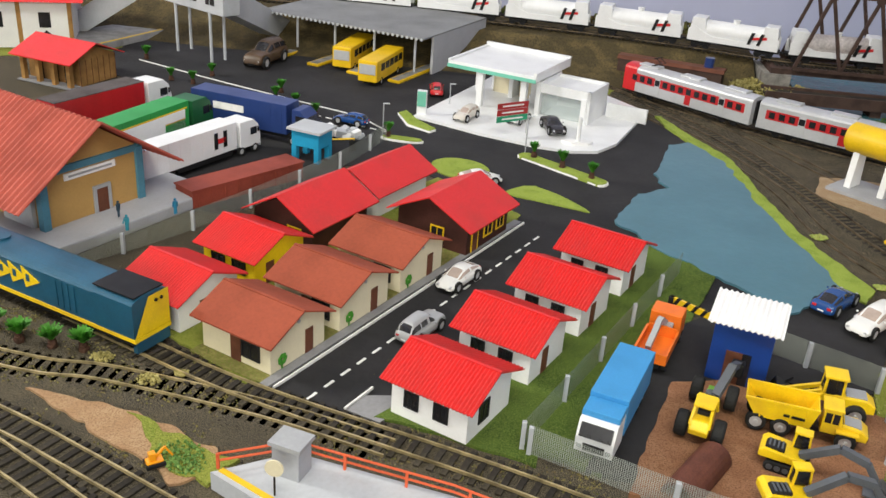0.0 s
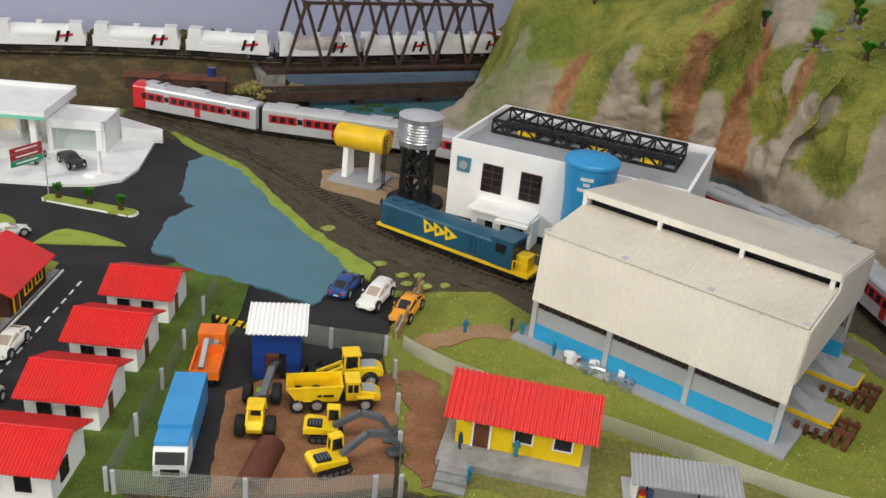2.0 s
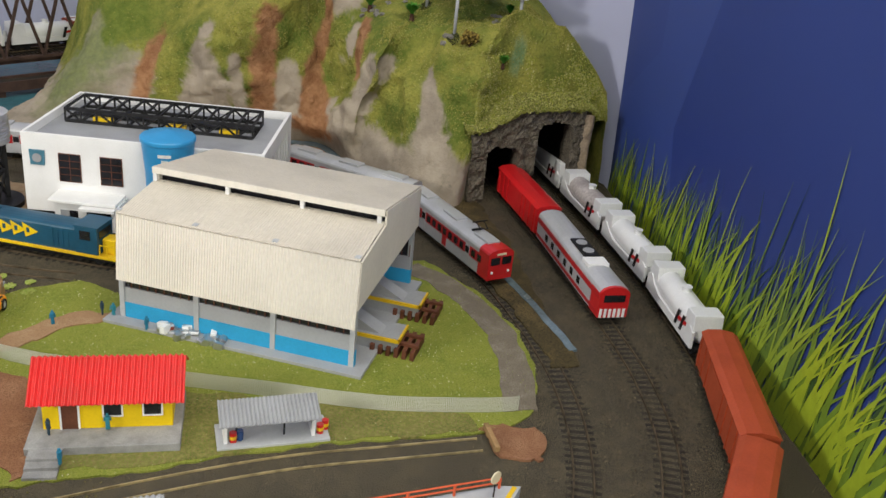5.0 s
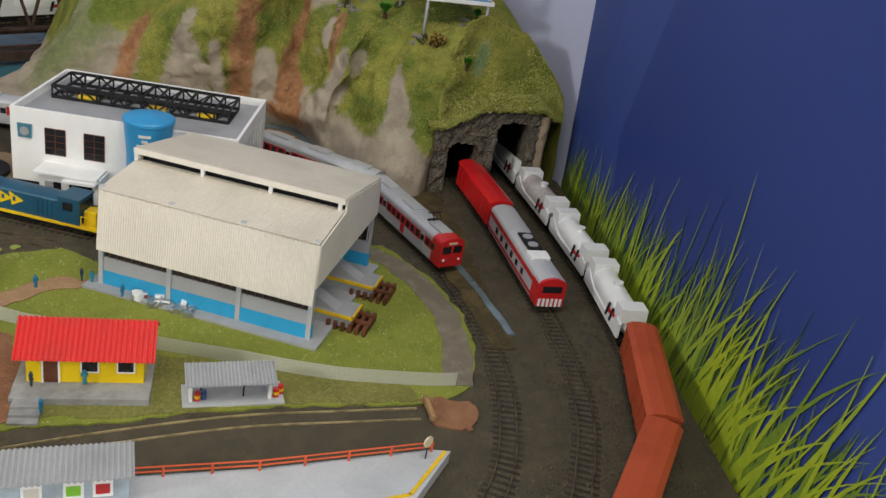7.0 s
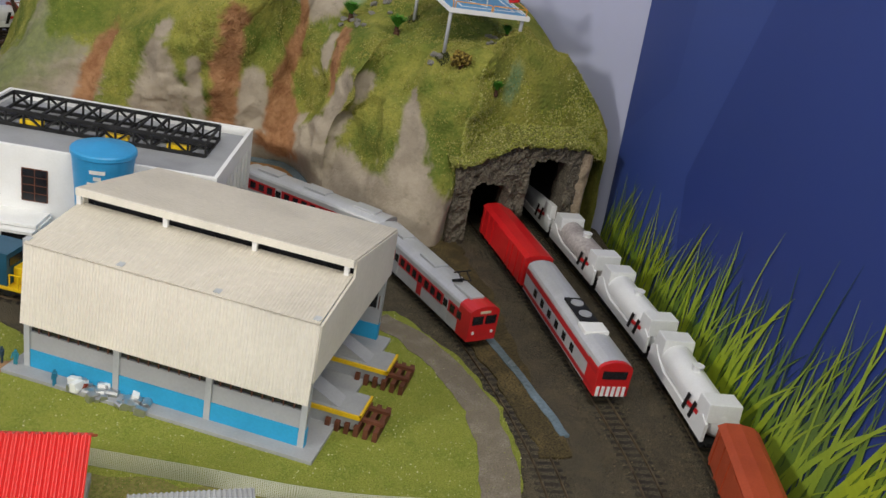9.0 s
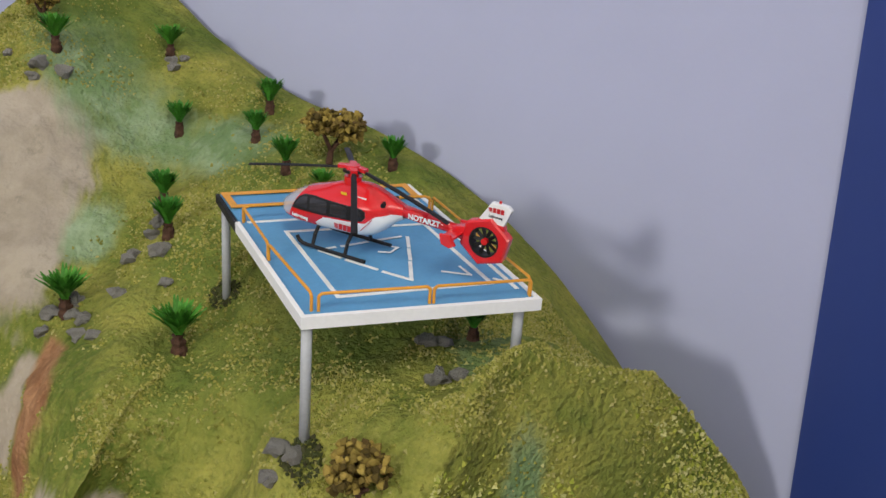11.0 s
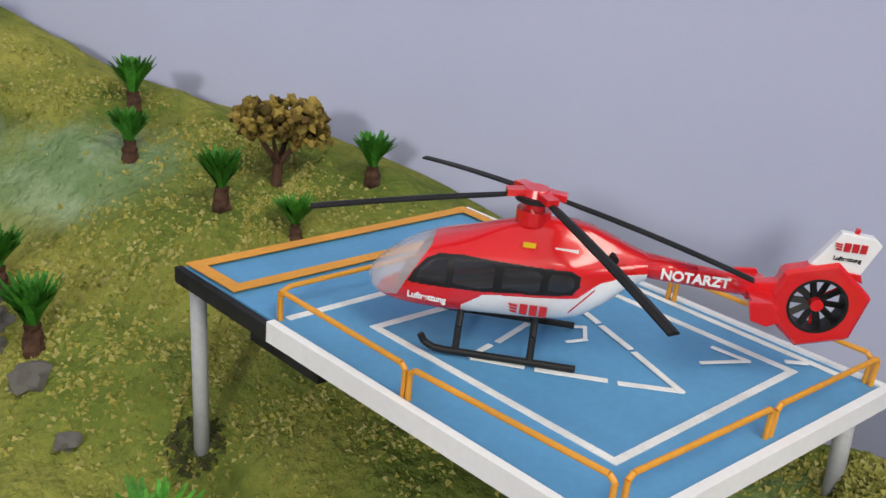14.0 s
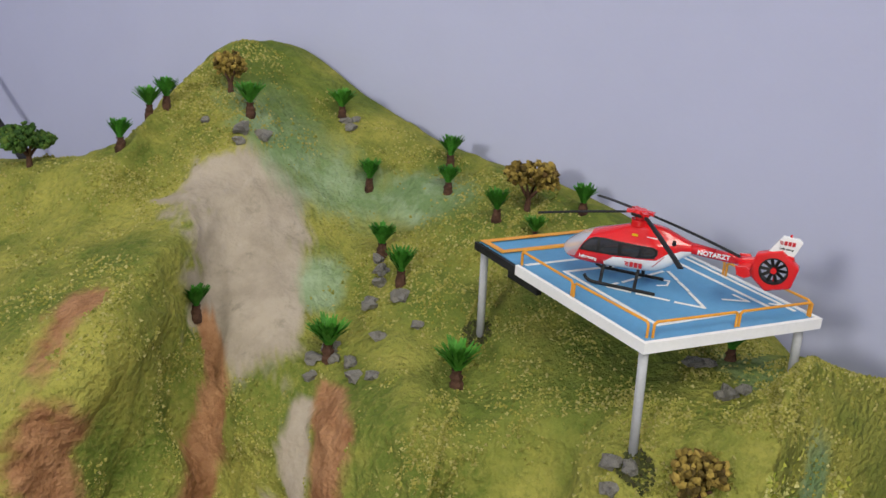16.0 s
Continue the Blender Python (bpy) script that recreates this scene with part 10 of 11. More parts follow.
lettering("lettering", "Luftrettung", 0.0021, Matrix.Translation((0.0272, 0.0094, 0.0128)) @ Matrix.Rotation(-0.10, 4, "Z") @ SIDE, M["shiny_white"], heli, "white word Luftrettung below the windows")
lettering("lettering", "Luftrettung", 0.0014, Matrix.Translation((-0.0693, 0.00145, 0.0342)) @ SIDE, M["dark"], heli, "small dark word Luftrettung on the fin")
for x, z, sc, y in ((0.0030, 0.0130, 1.0, 0.01035), (-0.0688, 0.0365, 0.8, 0.00135)):
    for k in range(3):
        part("emblem_bar", P([(x - 0.0002 * k * sc, z + (0.0024 - 0.0008 * k) * sc), (x - 0.0022 * sc, z + (0.0022 - 0.0008 * k) * sc), (x - 0.0022 * sc, z + (0.0017 - 0.0008 * k) * sc), (x - 0.0004 * sc - 0.0002 * k * sc, z + (0.0019 - 0.0008 * k) * sc)], y, y + 0.0003), M["dark_red"], heli, "red wing stroke")
    for k in range(3):
        part("emblem_block", B((x - (0.0046 + 0.0023 * k) * sc, x - (0.0028 + 0.0023 * k) * sc, y, y + 0.0003, z, z + 0.0026 * sc)), M["dark_red"], heli, "red plain block of the emblem")
part("marking_bar", B((-0.0115, -0.0060, 0.0061, 0.0068, 0.0283, 0.0294)), M["shiny_white"], heli, "white marking bar")
part("flag", B((-0.0015, 0.0015, 0.0072, 0.0076, 0.0288, 0.0300)), M["yellow"], heli, "small yellow and black flag")

# ---------------------------------------------------------------- palms, trees and rocks


def palm(name, seed, height, spread, material, label, category="palm"):
    rnd = random.Random(seed)
    t = thing(name, pose(0, 0, 0), label, category)
    rings = []
    for k in range(6):
        z = height * 0.42 * k / 5
        r = 0.0034 - 0.0012 * k / 5 + (0.0006 if k % 2 else 0)
        rings.append([(r * math.cos(a) * rnd.uniform(0.8, 1.2), r * math.sin(a) * rnd.uniform(0.8, 1.2), z - 0.002 * (k == 0)) for a in (2 * math.pi * i / 9 for i in range(9))])
    part("trunk", loft(rings), M["bark"], t, "stubby dark brown trunk")
    verts, faces = [], []
    for _ in range(130):
        a = rnd.uniform(0, 2 * math.pi)
        out = rnd.uniform(0.05, 1.0) ** 0.7 * spread * 0.88
        top = height * rnd.uniform(0.82, 1.06)
        base = Vector((rnd.uniform(-0.001, 0.001), rnd.uniform(-0.001, 0.001), height * rnd.uniform(0.33, 0.45)))
        tip = Vector((out * math.cos(a), out * math.sin(a), top))
        bend = Vector((math.cos(a), math.sin(a), 0)) * out * 0.18
        side = Vector((-math.sin(a), math.cos(a), rnd.uniform(-0.4, 0.4))).normalized()
        first = len(verts)
        for k in range(4):
            u = k / 3
            p = base.lerp(tip, u) - bend * u * (1 - u) * 2
            w = 0.00095 * (0.6 + u) * (1 - 0.75 * (u > 0.9))
            verts += [p - side * w, p + side * w]
        faces += [(first + 2 * k, first + 2 * k + 1, first + 2 * k + 3, first + 2 * k + 2) for k in range(3)]
    me = bpy.data.meshes.new("crown")
    me.from_pydata(verts, [], faces)
    me.materials.append(material)
    c = new("crown", me)
    c.parent = t
    tagged(c, "brush-like bunch of thin leaves")
    return t


def clump(verts, faces, centre, r, rnd):
    """One small crumb of foliage: a crumpled ball."""
    first = len(verts)
    g = (1 + 5 ** 0.5) / 2
    for p in ((-1, g, 0), (1, g, 0), (-1, -g, 0), (1, -g, 0), (0, -1, g), (0, 1, g), (0, -1, -g), (0, 1, -g), (g, 0, -1), (g, 0, 1), (-g, 0, -1), (-g, 0, 1)):
        verts.append(centre + Vector(p).normalized() * r * rnd.uniform(0.55, 1.35))
    for f in ((0, 11, 5), (0, 5, 1), (0, 1, 7), (0, 7, 10), (0, 10, 11), (1, 5, 9), (5, 11, 4), (11, 10, 2), (10, 7, 6), (7, 1, 8), (3, 9, 4), (3, 4, 2), (3, 2, 6), (3, 6, 8), (3, 8, 9), (4, 9, 5), (2, 4, 11), (6, 2, 10), (8, 6, 7), (9, 8, 1)):
        faces.append(tuple(first + i for i in f))


def island_tint(name, cols, rough=0.9):
    """A scatter material whose crumbs differ from one to the next."""
    m = bpy.data.materials.new(name)
    m.use_nodes = True
    nt = m.node_tree
    b = nt.nodes["Principled BSDF"]
    geo, ramp = nt.nodes.new("ShaderNodeNewGeometry"), nt.nodes.new("ShaderNodeValToRGB")
    nt.links.new(geo.outputs["Random Per Island"], ramp.inputs[0])
    el = ramp.color_ramp.elements
    el[0].position, el[0].color = 0.0, (*cols[0], 1)
    el[1].position, el[1].color = 1.0, (*cols[-1], 1)
    for k, c in enumerate(cols[1:-1]):
        e = el.new((k + 1) / (len(cols) - 1))
        e.color = (*c, 1)
    nt.links.new(ramp.outputs[0], b.inputs["Base Color"])
    b.inputs["Roughness"].default_value, b.inputs["Specular IOR Level"].default_value = rough, 0.2
    return m


OLIVE = island_tint("olive_crumbs", [(0.05, 0.035, 0.01), (0.13, 0.09, 0.02), (0.22, 0.16, 0.035), (0.36, 0.26, 0.06), (0.10, 0.06, 0.02)])
DARKLEAF = island_tint("dark_crumbs", [(0.02, 0.05, 0.012), (0.05, 0.11, 0.02), (0.03, 0.07, 0.015), (0.10, 0.16, 0.03)])
PALE = island_tint("pale_crumbs", [(0.20, 0.17, 0.05), (0.34, 0.29, 0.10), (0.42, 0.37, 0.15), (0.14, 0.12, 0.03)])
SHRUB = island_tint("shrub_crumbs", [(0.03, 0.045, 0.012), (0.07, 0.08, 0.02), (0.13, 0.12, 0.035), (0.05, 0.03, 0.015)])


def tree(name, seed, trunk, crown, z, material, label, lumps=260, category="tree"):
    """trunk: height and lean; crown: half sizes; a crumbly crown round forked limbs."""
    rnd = random.Random(seed)
    t = thing(name, pose(0, 0, 0), label, category)
    bm = bmesh.new()
    h, lean = trunk
    cyl(bm, (0, 0, -0.003), (lean * 0.5, 0, h * 0.55), 0.0026, 0.0017, n=9)
    for k in range(4):
        a = 2 * math.pi * k / 4 + rnd.uniform(-0.4, 0.4)
        cyl(bm, (lean * 0.5, 0, h * 0.5), (lean + crown[0] * 0.5 * math.cos(a), crown[1] * 0.5 * math.sin(a), h + crown[2] * 0.2), 0.0014, 0.0006, n=7)
    part("trunk", bm, M["bark"], t, "forked dark brown trunk")
    verts, faces = [], []
    pods = [(Vector((lean + crown[0] * 0.55 * math.cos(a), crown[1] * 0.55 * math.sin(a), h + z + crown[2] * rnd.uniform(-0.2, 0.35))), rnd.uniform(0.42, 0.62)) for a in (rnd.uniform(0, 6.28) for _ in range(7))] + [(Vector((lean, 0, h + z + crown[2] * 0.2)), 0.7)]
    for _ in range(int(lumps * 2.4)):
        c, s = rnd.choice(pods)
        d = Vector((rnd.gauss(0, 1), rnd.gauss(0, 1), rnd.gauss(0, 1))).normalized() * rnd.uniform(0.55, 1.0)
        clump(verts, faces, c + Vector((d.x * crown[0], d.y * crown[1], d.z * crown[2])) * s, rnd.uniform(0.0010, 0.0023), rnd)
    me = bpy.data.meshes.new("crown")
    me.from_pydata(verts, [], faces)
    me.materials.append(material)
    c = new("crown", me)
    c.parent = t
    tagged(c, "uneven crumbly crown")
    return t


def put(ob, x, y, z=None, turn=0.0, scale=1.0):
    ob.matrix_basis = Matrix.Translation((x, y, on_hill(x, y) - 0.001 if z is None else z)) @ Matrix.Rotation(turn, 4, "Z") @ Matrix.Scale(scale, 4)
    return ob


def more(ob, x, y, z=None, turn=0.0, scale=1.0):
    return copy_thing(ob, Matrix.Translation((x, y, on_hill(x, y) - 0.001 if z is None else z)) @ Matrix.Rotation(turn, 4, "Z") @ Matrix.Scale(scale, 4))


rnd = random.Random(21)
dark_palms = [palm("palm", 1, 0.0235, 0.0125, M["palm"], "small dark green bristle palm with a brown trunk on the mountain"), palm("palm", 2, 0.0215, 0.0112, M["palm"], "small dark green bristle palm with a brown trunk on the mountain")]
light_palms = [palm("palm", 3, 0.0235, 0.0155, M["palm_light"], "bright green fanned palm tuft on a brown trunk")]
for k, (x, y, sc) in enumerate([(1.321, 1.199, 0.9), (1.275, 1.192, 0.95), (1.383, 1.064, 1.0), (1.400, 1.009, 0.95), (1.425, 1.024, 1.05), (1.432, 0.922, 1.0), (1.377, 0.957, 1.0), (1.335, 1.016, 1.05), (1.317, 0.988, 1.1), (1.235, 1.078, 1.0), (1.091, 1.306, 0.9), (1.341, 0.792, 0.9)]):
    base = dark_palms[k % 2]
    (put if k < 2 else more)(base, x, y, None, rnd.uniform(0, 6), sc)
for k, (x, y, sc) in enumerate([(1.309, 1.203, 0.9), (1.346, 1.142, 1.1), (1.417, 1.117, 1.0), (1.256, 0.994, 1.15), (1.268, 0.915, 1.15), (1.381, 0.931, 0.75), (1.151, 1.319, 0.95), (1.124, 1.346, 0.9), (1.192, 1.371, 0.9)]):
    (put if k < 1 else more)(light_palms[0], x, y, None, rnd.uniform(0, 6), sc)
more(light_palms[0], 1.281, 0.742, 0.180, 1.0, 0.8)
put(tree("tree", 5, (0.017, 0.004), (0.020, 0.018, 0.013), 0.006, OLIVE, "olive brown foam tree on a leaning trunk beside the deck"), 1.406, 0.951)
put(tree("tree", 6, (0.013, 0.0), (0.012, 0.011, 0.014), 0.006, OLIVE, "olive brown foam tree on the mountain peak", 130), 1.354, 1.169)
put(tree("tree", 7, (0.015, 0.0), (0.019, 0.017, 0.012), 0.005, DARKLEAF, "dark green flat-crowned tree on the ridge"), 1.246, 1.252)
put(tree("tree", 8, (0.010, 0.0), (0.014, 0.013, 0.014), 0.004, OLIVE, "olive foam tree on the far ridge", 120), 1.212, 1.372)
put(tree("tree", 9, (0.012, 0.0), (0.016, 0.015, 0.017), 0.004, DARKLEAF, "dark green round tree on the far ridge", 150), 1.168, 1.372)
put(tree("bush", 10, (0.004, 0.0), (0.013, 0.012, 0.012), 0.006, OLIVE, "olive brown foam bush on the slope below the deck", 140, "bush"), 1.246, 0.775)


def rock(seed, r):
    rnd = random.Random(seed)
    bm = bmesh.new()
    bmesh.ops.create_icosphere(bm, subdivisions=2, radius=r)
    off = Vector((seed * 3.1, seed * 1.7, 0))
    for v in bm.verts:
        q = v.co / r
        v.co = v.co * (0.9 + 0.8 * noise.noise(q * 1.3 + off) + 0.30 * noise.noise(q * 3 + off))
        v.co.z *= 0.75
    return link_mesh("rock", bm, M["rock"])


STONES = [rock(k + 1, 1.0) for k in range(4)]
for k, (x, y, r) in enumerate([(1.331, 1.016, 0.0046), (1.326, 1.009, 0.0052), (1.318, 1.005, 0.0050), (1.302, 0.999, 0.0052), (1.297, 0.996, 0.0056), (1.305, 0.980, 0.0058), (1.309, 0.984, 0.0040), (1.293, 0.958, 0.0042), (1.272, 0.970, 0.0046), (1.263, 0.997, 0.0054), (1.257, 0.990, 0.0042), (1.252, 1.002, 0.0056), (1.255, 0.977, 0.0050), (1.246, 0.967, 0.0046), (1.243, 0.996, 0.0048), (1.248, 0.956, 0.0044), (1.329, 1.133, 0.0070), (1.339, 1.123, 0.0058), (1.321, 1.128, 0.0044), (1.412, 1.110, 0.0050), (1.407, 1.101, 0.0046), (1.420, 1.106, 0.0034), (1.326, 1.165, 0.0036), (1.324, 0.807, 0.0056), (1.330, 0.800, 0.0042), (1.302, 0.782, 0.0058), (1.308, 0.776, 0.0042), (1.240, 0.814, 0.0055), (1.239, 0.805, 0.0045), (1.233, 0.811, 0.0045)]):
    ob = new("rock", STONES[k % 4])
    ob.matrix_basis = Matrix.Translation((x, y, on_hill(x, y) + r * 0.25)) @ Matrix.Rotation(rnd.uniform(0, 6), 4, "Z") @ Matrix.Scale(r, 4)
    tagged(ob, "small rough grey stone lying on the turf", "rock", "stones on the mountain")
rod = thing("leaning_rod", pose(0, 0, 0), "thin black rod leaning in the corner behind the mountain", "rod")
part("rod", C(((1.440, 1.500, 0.170), (1.446, 1.766, 0.390), 0.0042), n=10), M["iron"], rod)

# ---------------------------------------------------------------- turf flakes on the mountain
FLAKES = island_tint("turf_flakes", [(0.13, 0.145, 0.025), (0.27, 0.265, 0.05), (0.37, 0.335, 0.09), (0.19, 0.20, 0.035), (0.42, 0.385, 0.15), (0.25, 0.235, 0.05)])


def scatter(name, spots, lo, hi, material, label, parent=None):
    """Loose crumbs lying on a surface: spots are places with the surface's normal."""
    verts, tris = [], []
    for p, n in spots:
        r = rnd.uniform(lo, hi)
        a = Vector((rnd.gauss(0, 1), rnd.gauss(0, 1), rnd.gauss(0, 1)))
        a = (a - n * a.dot(n) * 0.6).normalized()
        b = n.cross(a).normalized()
        first = len(verts)
        verts += [p + a * r - n * 0.0003, p - a * r * 0.7 + b * r * 0.8 - n * 0.0003, p - a * r * 0.6 - b * r * 0.8 - n * 0.0003, p + n * r * rnd.uniform(0.5, 1.0)]
        tris += [(first, first + 1, first + 3), (first + 1, first + 2, first + 3), (first + 2, first, first + 3)]
    me = bpy.data.meshes.new(name)
    me.from_pydata(verts, [], tris)
    me.materials.append(material)
    ob = new(name, me)
    return tagged(ob, label, "turf", kind="stuff")


spots = []
rnd = random.Random(8)
while len(spots) < 52000:
    i, j = rnd.randrange(NS), int(NF * rnd.random() ** 0.9 * 0.86)
    s = S_END * i / NS
    if s < 0.9 or (s > 13.5 and rnd.random() < 0.6):
        continue
    k = i * (NF + 1) + j
    p0, p1, p2 = verts_hill[k], verts_hill[k + NF + 1], verts_hill[k + 1]
    z = zones[k]
    if z[0] < 0.75 or z[1] > 0.4 or p0.z < 0.03 or rnd.random() < z[2] * 0.5 + z[3] * 0.4 or (s < 3 and p0.z < 0.1):
        continue
    if 0.9 * noise.noise(p0 * 17) + 0.8 * noise.noise(p0 * 48) + 0.4 * noise.noise(p0 * 120) < rnd.uniform(-0.25, 0.45):
        continue
    u, v = rnd.random(), rnd.random()
    n = (p1 - p0).cross(p2 - p0)
    if n.length < 1e-12:
        continue
    n.normalize()
    n = n if n.z > 0 else -n
    spots.append((p0 + (p1 - p0) * u + (p2 - p0) * v, n))
scatter("turf_flakes", spots, 0.0005, 0.0017, FLAKES, "loose yellow-green turf flakes on the mountain")
LIME_FLAKES = island_tint("lime_turf_flakes", [(0.22, 0.26, 0.03), (0.36, 0.37, 0.06), (0.48, 0.46, 0.13), (0.17, 0.22, 0.025), (0.58, 0.54, 0.24), (0.28, 0.30, 0.05)])
spots = []
turf = bpy.data.objects["portal_turf"].data
for f in turf.polygons:
    if f.normal.z > -0.3 and f.area > 1e-7:
        q = [turf.vertices[i].co for i in f.vertices]
        for _ in range(max(1, round(f.area * 1.6e5))):
            u, v = rnd.random(), rnd.random()
            spots.append((q[0].lerp(q[1], u).lerp(q[3].lerp(q[2], u), v), f.normal.copy()))
while len(spots) < 12500:
    i, j = rnd.randrange(int(NS * 0.9 / S_END), int(NS * 4.4 / S_END)), rnd.randrange(int(NF * 0.34))
    k = i * (NF + 1) + j
    p0, p1, p2 = verts_hill[k], verts_hill[k + NF + 1], verts_hill[k + 1]
    if p0.z < 0.105 or zones[k][0] < 0.6 or rnd.random() < (p0.z - 0.12) / 0.10 + zones[k][2] + zones[k][3] * 1.2 or noise.noise(p0 * 40) < rnd.uniform(-0.5, 0.3):
        continue
    n = (p1 - p0).cross(p2 - p0)
    if n.length < 1e-12:
        continue
    n.normalize()
    n = n if n.z > 0 else -n
    spots.append((p0 + (p1 - p0) * rnd.random() + (p2 - p0) * rnd.random(), n))
scatter("brow_flakes", spots, 0.0007, 0.0022, LIME_FLAKES, "bright lime turf flakes over the tunnel mouths")

# dark glue and moss where the deck's legs stand on the slope
MOSS_CRUMBS = island_tint("leg_moss", [(0.03, 0.035, 0.012), (0.06, 0.07, 0.02), (0.045, 0.04, 0.02)])
rnd = random.Random(77)
spots = []
for x, y in ((1.2425, 0.803), (1.305, 0.925)):
    for _ in range(160):
        a, r = rnd.uniform(0, 6.28), 0.0085 * rnd.random() ** 0.6
        px, py = x + r * math.cos(a), y + r * math.sin(a)
        spots.append((Vector((px, py, on_hill(px, py) + 0.0006)), Vector((0, 0, 1))))
scatter("leg_moss", spots, 0.0008, 0.0020, MOSS_CRUMBS, "dark moss crumbs round the feet of the deck")

# ---------------------------------------------------------------- town greenery and small things


def island(name, poly, label, kerb=0.0022, inset=0.0022, material=None):
    """A traffic island: a white kerb with turf inside it."""
    t = thing(name, pose(0, 0, G), label, "traffic island")
    c = sum((Vector(p) for p in poly), Vector((0, 0))) / len(poly)
    inner = [tuple(Vector(p) + (c - Vector(p)).normalized() * inset) for p in poly]
    if kerb:
        part("kerb", P(poly, -0.001, kerb, "z", 0.0003), M["white"], t, "white kerb")
    part("turf", P(wavy(inner, 0.0008, 0.004), 0.0, kerb + 0.0014, "z"), material or M["lime"], t, "green turf filling")
    return t


def oval(cx, cy, rx, ry, turn, n=28):
    c, s = math.cos(turn), math.sin(turn)
    return [(cx + rx * math.cos(a) * c - ry * math.sin(a) * s, cy + rx * math.cos(a) * s + ry * math.sin(a) * c) for a in (2 * math.pi * k / n for k in range(n))]


d = (Vector((0.370, 1.047)) - Vector((0.274, 1.115))).normalized()
n2 = Vector((-d.y, d.x)) * 0.0085
ends = [Vector((0.276, 1.114)), Vector((0.368, 1.049))]
strip = [tuple(ends[0] - d * 0.004 + n2 * 0.5), tuple(ends[0] - d * 0.004 - n2 * 0.5), tuple(ends[0] - n2), tuple(ends[1] - n2), tuple(ends[1] + d * 0.004 - n2 * 0.5), tuple(ends[1] + d * 0.004 + n2 * 0.5), tuple(ends[1] + n2), tuple(ends[0] + n2)]
island("traffic_island", strip, "long kerbed traffic island with turf before the petrol station")
island("traffic_island", oval(0.133, 1.122, 0.026, 0.008, -0.05), "small kerbed traffic island with turf beside the wall")
island("traffic_island", [(0.108, 1.222), (0.128, 1.178), (0.160, 1.160), (0.166, 1.170), (0.135, 1.205), (0.116, 1.235)], "kerbed green wedge at the corner of the petrol station")
island("grass_circle", oval(0.212, 1.050, 0.034, 0.029, -0.5), "flat round patch of bright turf on the asphalt", 0, 0.0)
island("grass_wedge", [(0.262, 0.990), (0.354, 0.966), (0.350, 0.974), (0.322, 1.003), (0.296, 1.021), (0.284, 1.018)], "flat pointed patch of bright turf on the asphalt", 0, 0.0)
town_palm = palm("palm", 11, 0.017, 0.0080, M["palm"], "small dark green palm tuft in the town")
for k, (x, y, sc) in enumerate([(0.289, 1.107, 1.0), (0.322, 1.083, 1.1), (0.355, 1.059, 1.0), (0.116, 1.122, 1.0), (-0.293, 1.357, 1.1), (-0.214, 1.263, 1.0), (-0.181, 1.258, 1.0), (-0.173, 1.306, 1.0), (-0.056, 1.228, 1.0), (-0.059, 1.262, 1.0), (-0.022, 1.206, 1.0), (0.012, 1.180, 0.9)]):
    (put if k == 0 else more)(town_palm, x, y, G + (0.003 if x > 0.1 else 0.0), k * 1.3, sc)
yard_palm = palm("palm_tuft", 12, 0.0145, 0.0115, M["palm_light"], "light green fanned palm tuft beside the track")
for k, (x, y, sc) in enumerate([(-0.038, 0.612, 1.0), (-0.013, 0.611, 0.95), (0.009, 0.612, 1.0), (-0.062, 0.622, 0.9)]):
    (put if k == 0 else more)(yard_palm, x, y, 0.001, k * 1.7, sc)


def tuft(seed, r, material, label, name="grass_tuft", category="grass"):
    rr = random.Random(seed)
    vs, fs = [], []
    for _ in range(120):
        a, q = rr.uniform(0, 6.28), rr.random() ** 0.6
        clump(vs, fs, Vector((r * q * math.cos(a), r * q * math.sin(a) * 0.8, 0.0012 + r * 0.16 * (1 - q))), rr.uniform(0.0005, 0.0013), rr)
    me = bpy.data.meshes.new(name)
    me.from_pydata(vs, [], fs)
    me.materials.append(material)
    return tagged(new(name, me), label, category, "loose turf tufts")


LIME = island_tint("lime_crumbs", [(0.22, 0.30, 0.05), (0.30, 0.38, 0.08), (0.40, 0.44, 0.14), (0.26, 0.27, 0.06)])
for k, (x, y, r) in enumerate([(0.577, 0.973, 0.009), (0.609, 0.873, 0.007), (0.624, 0.842, 0.007), (0.642, 0.838, 0.006), (0.603, 0.804, 0.008), (0.650, 0.791, 0.007), (0.640, 0.813, 0.007), (0.622, 0.822, 0.006), (0.66, 0.81, 0.005)]):
    put(tuft(30 + k, r, LIME, "small lime green tuft of turf on the ballast"), x, y, 0.0005)
for k, (x, y, r) in enumerate([(0.026, 0.606, 0.008), (0.067, 0.588, 0.008), (0.085, 0.600, 0.005), (-0.08, 0.61, 0.007)]):
    put(tuft(50 + k, r, PALE, "small olive tuft of turf beside the track"), x, y, 0.0005)
for k, (x, y, r) in enumerate([(0.118, 0.520, 0.016), (0.125, 0.512, 0.012)]):
    put(tuft(60 + k, r, island_tint("green_crumbs", [(0.06, 0.14, 0.03), (0.12, 0.22, 0.05), (0.20, 0.30, 0.08)]), "loose green turf heap between the tracks"), x, y, 0.0015)
spots = []
while len(spots) < 5000:
    x, y = rnd.uniform(-0.3, 0.6), rnd.uniform(0.42, 0.66)
    if abs(y - (0.60 - 0.28 * (x - 0.05)) - 0.02) < 0.10 and noise.noise(Vector((x * 30, y * 30, 1.0))) > rnd.uniform(-0.1, 0.5):
        spots.append((Vector((x, y, 0.0004)), Vector((0, 0, 1))))
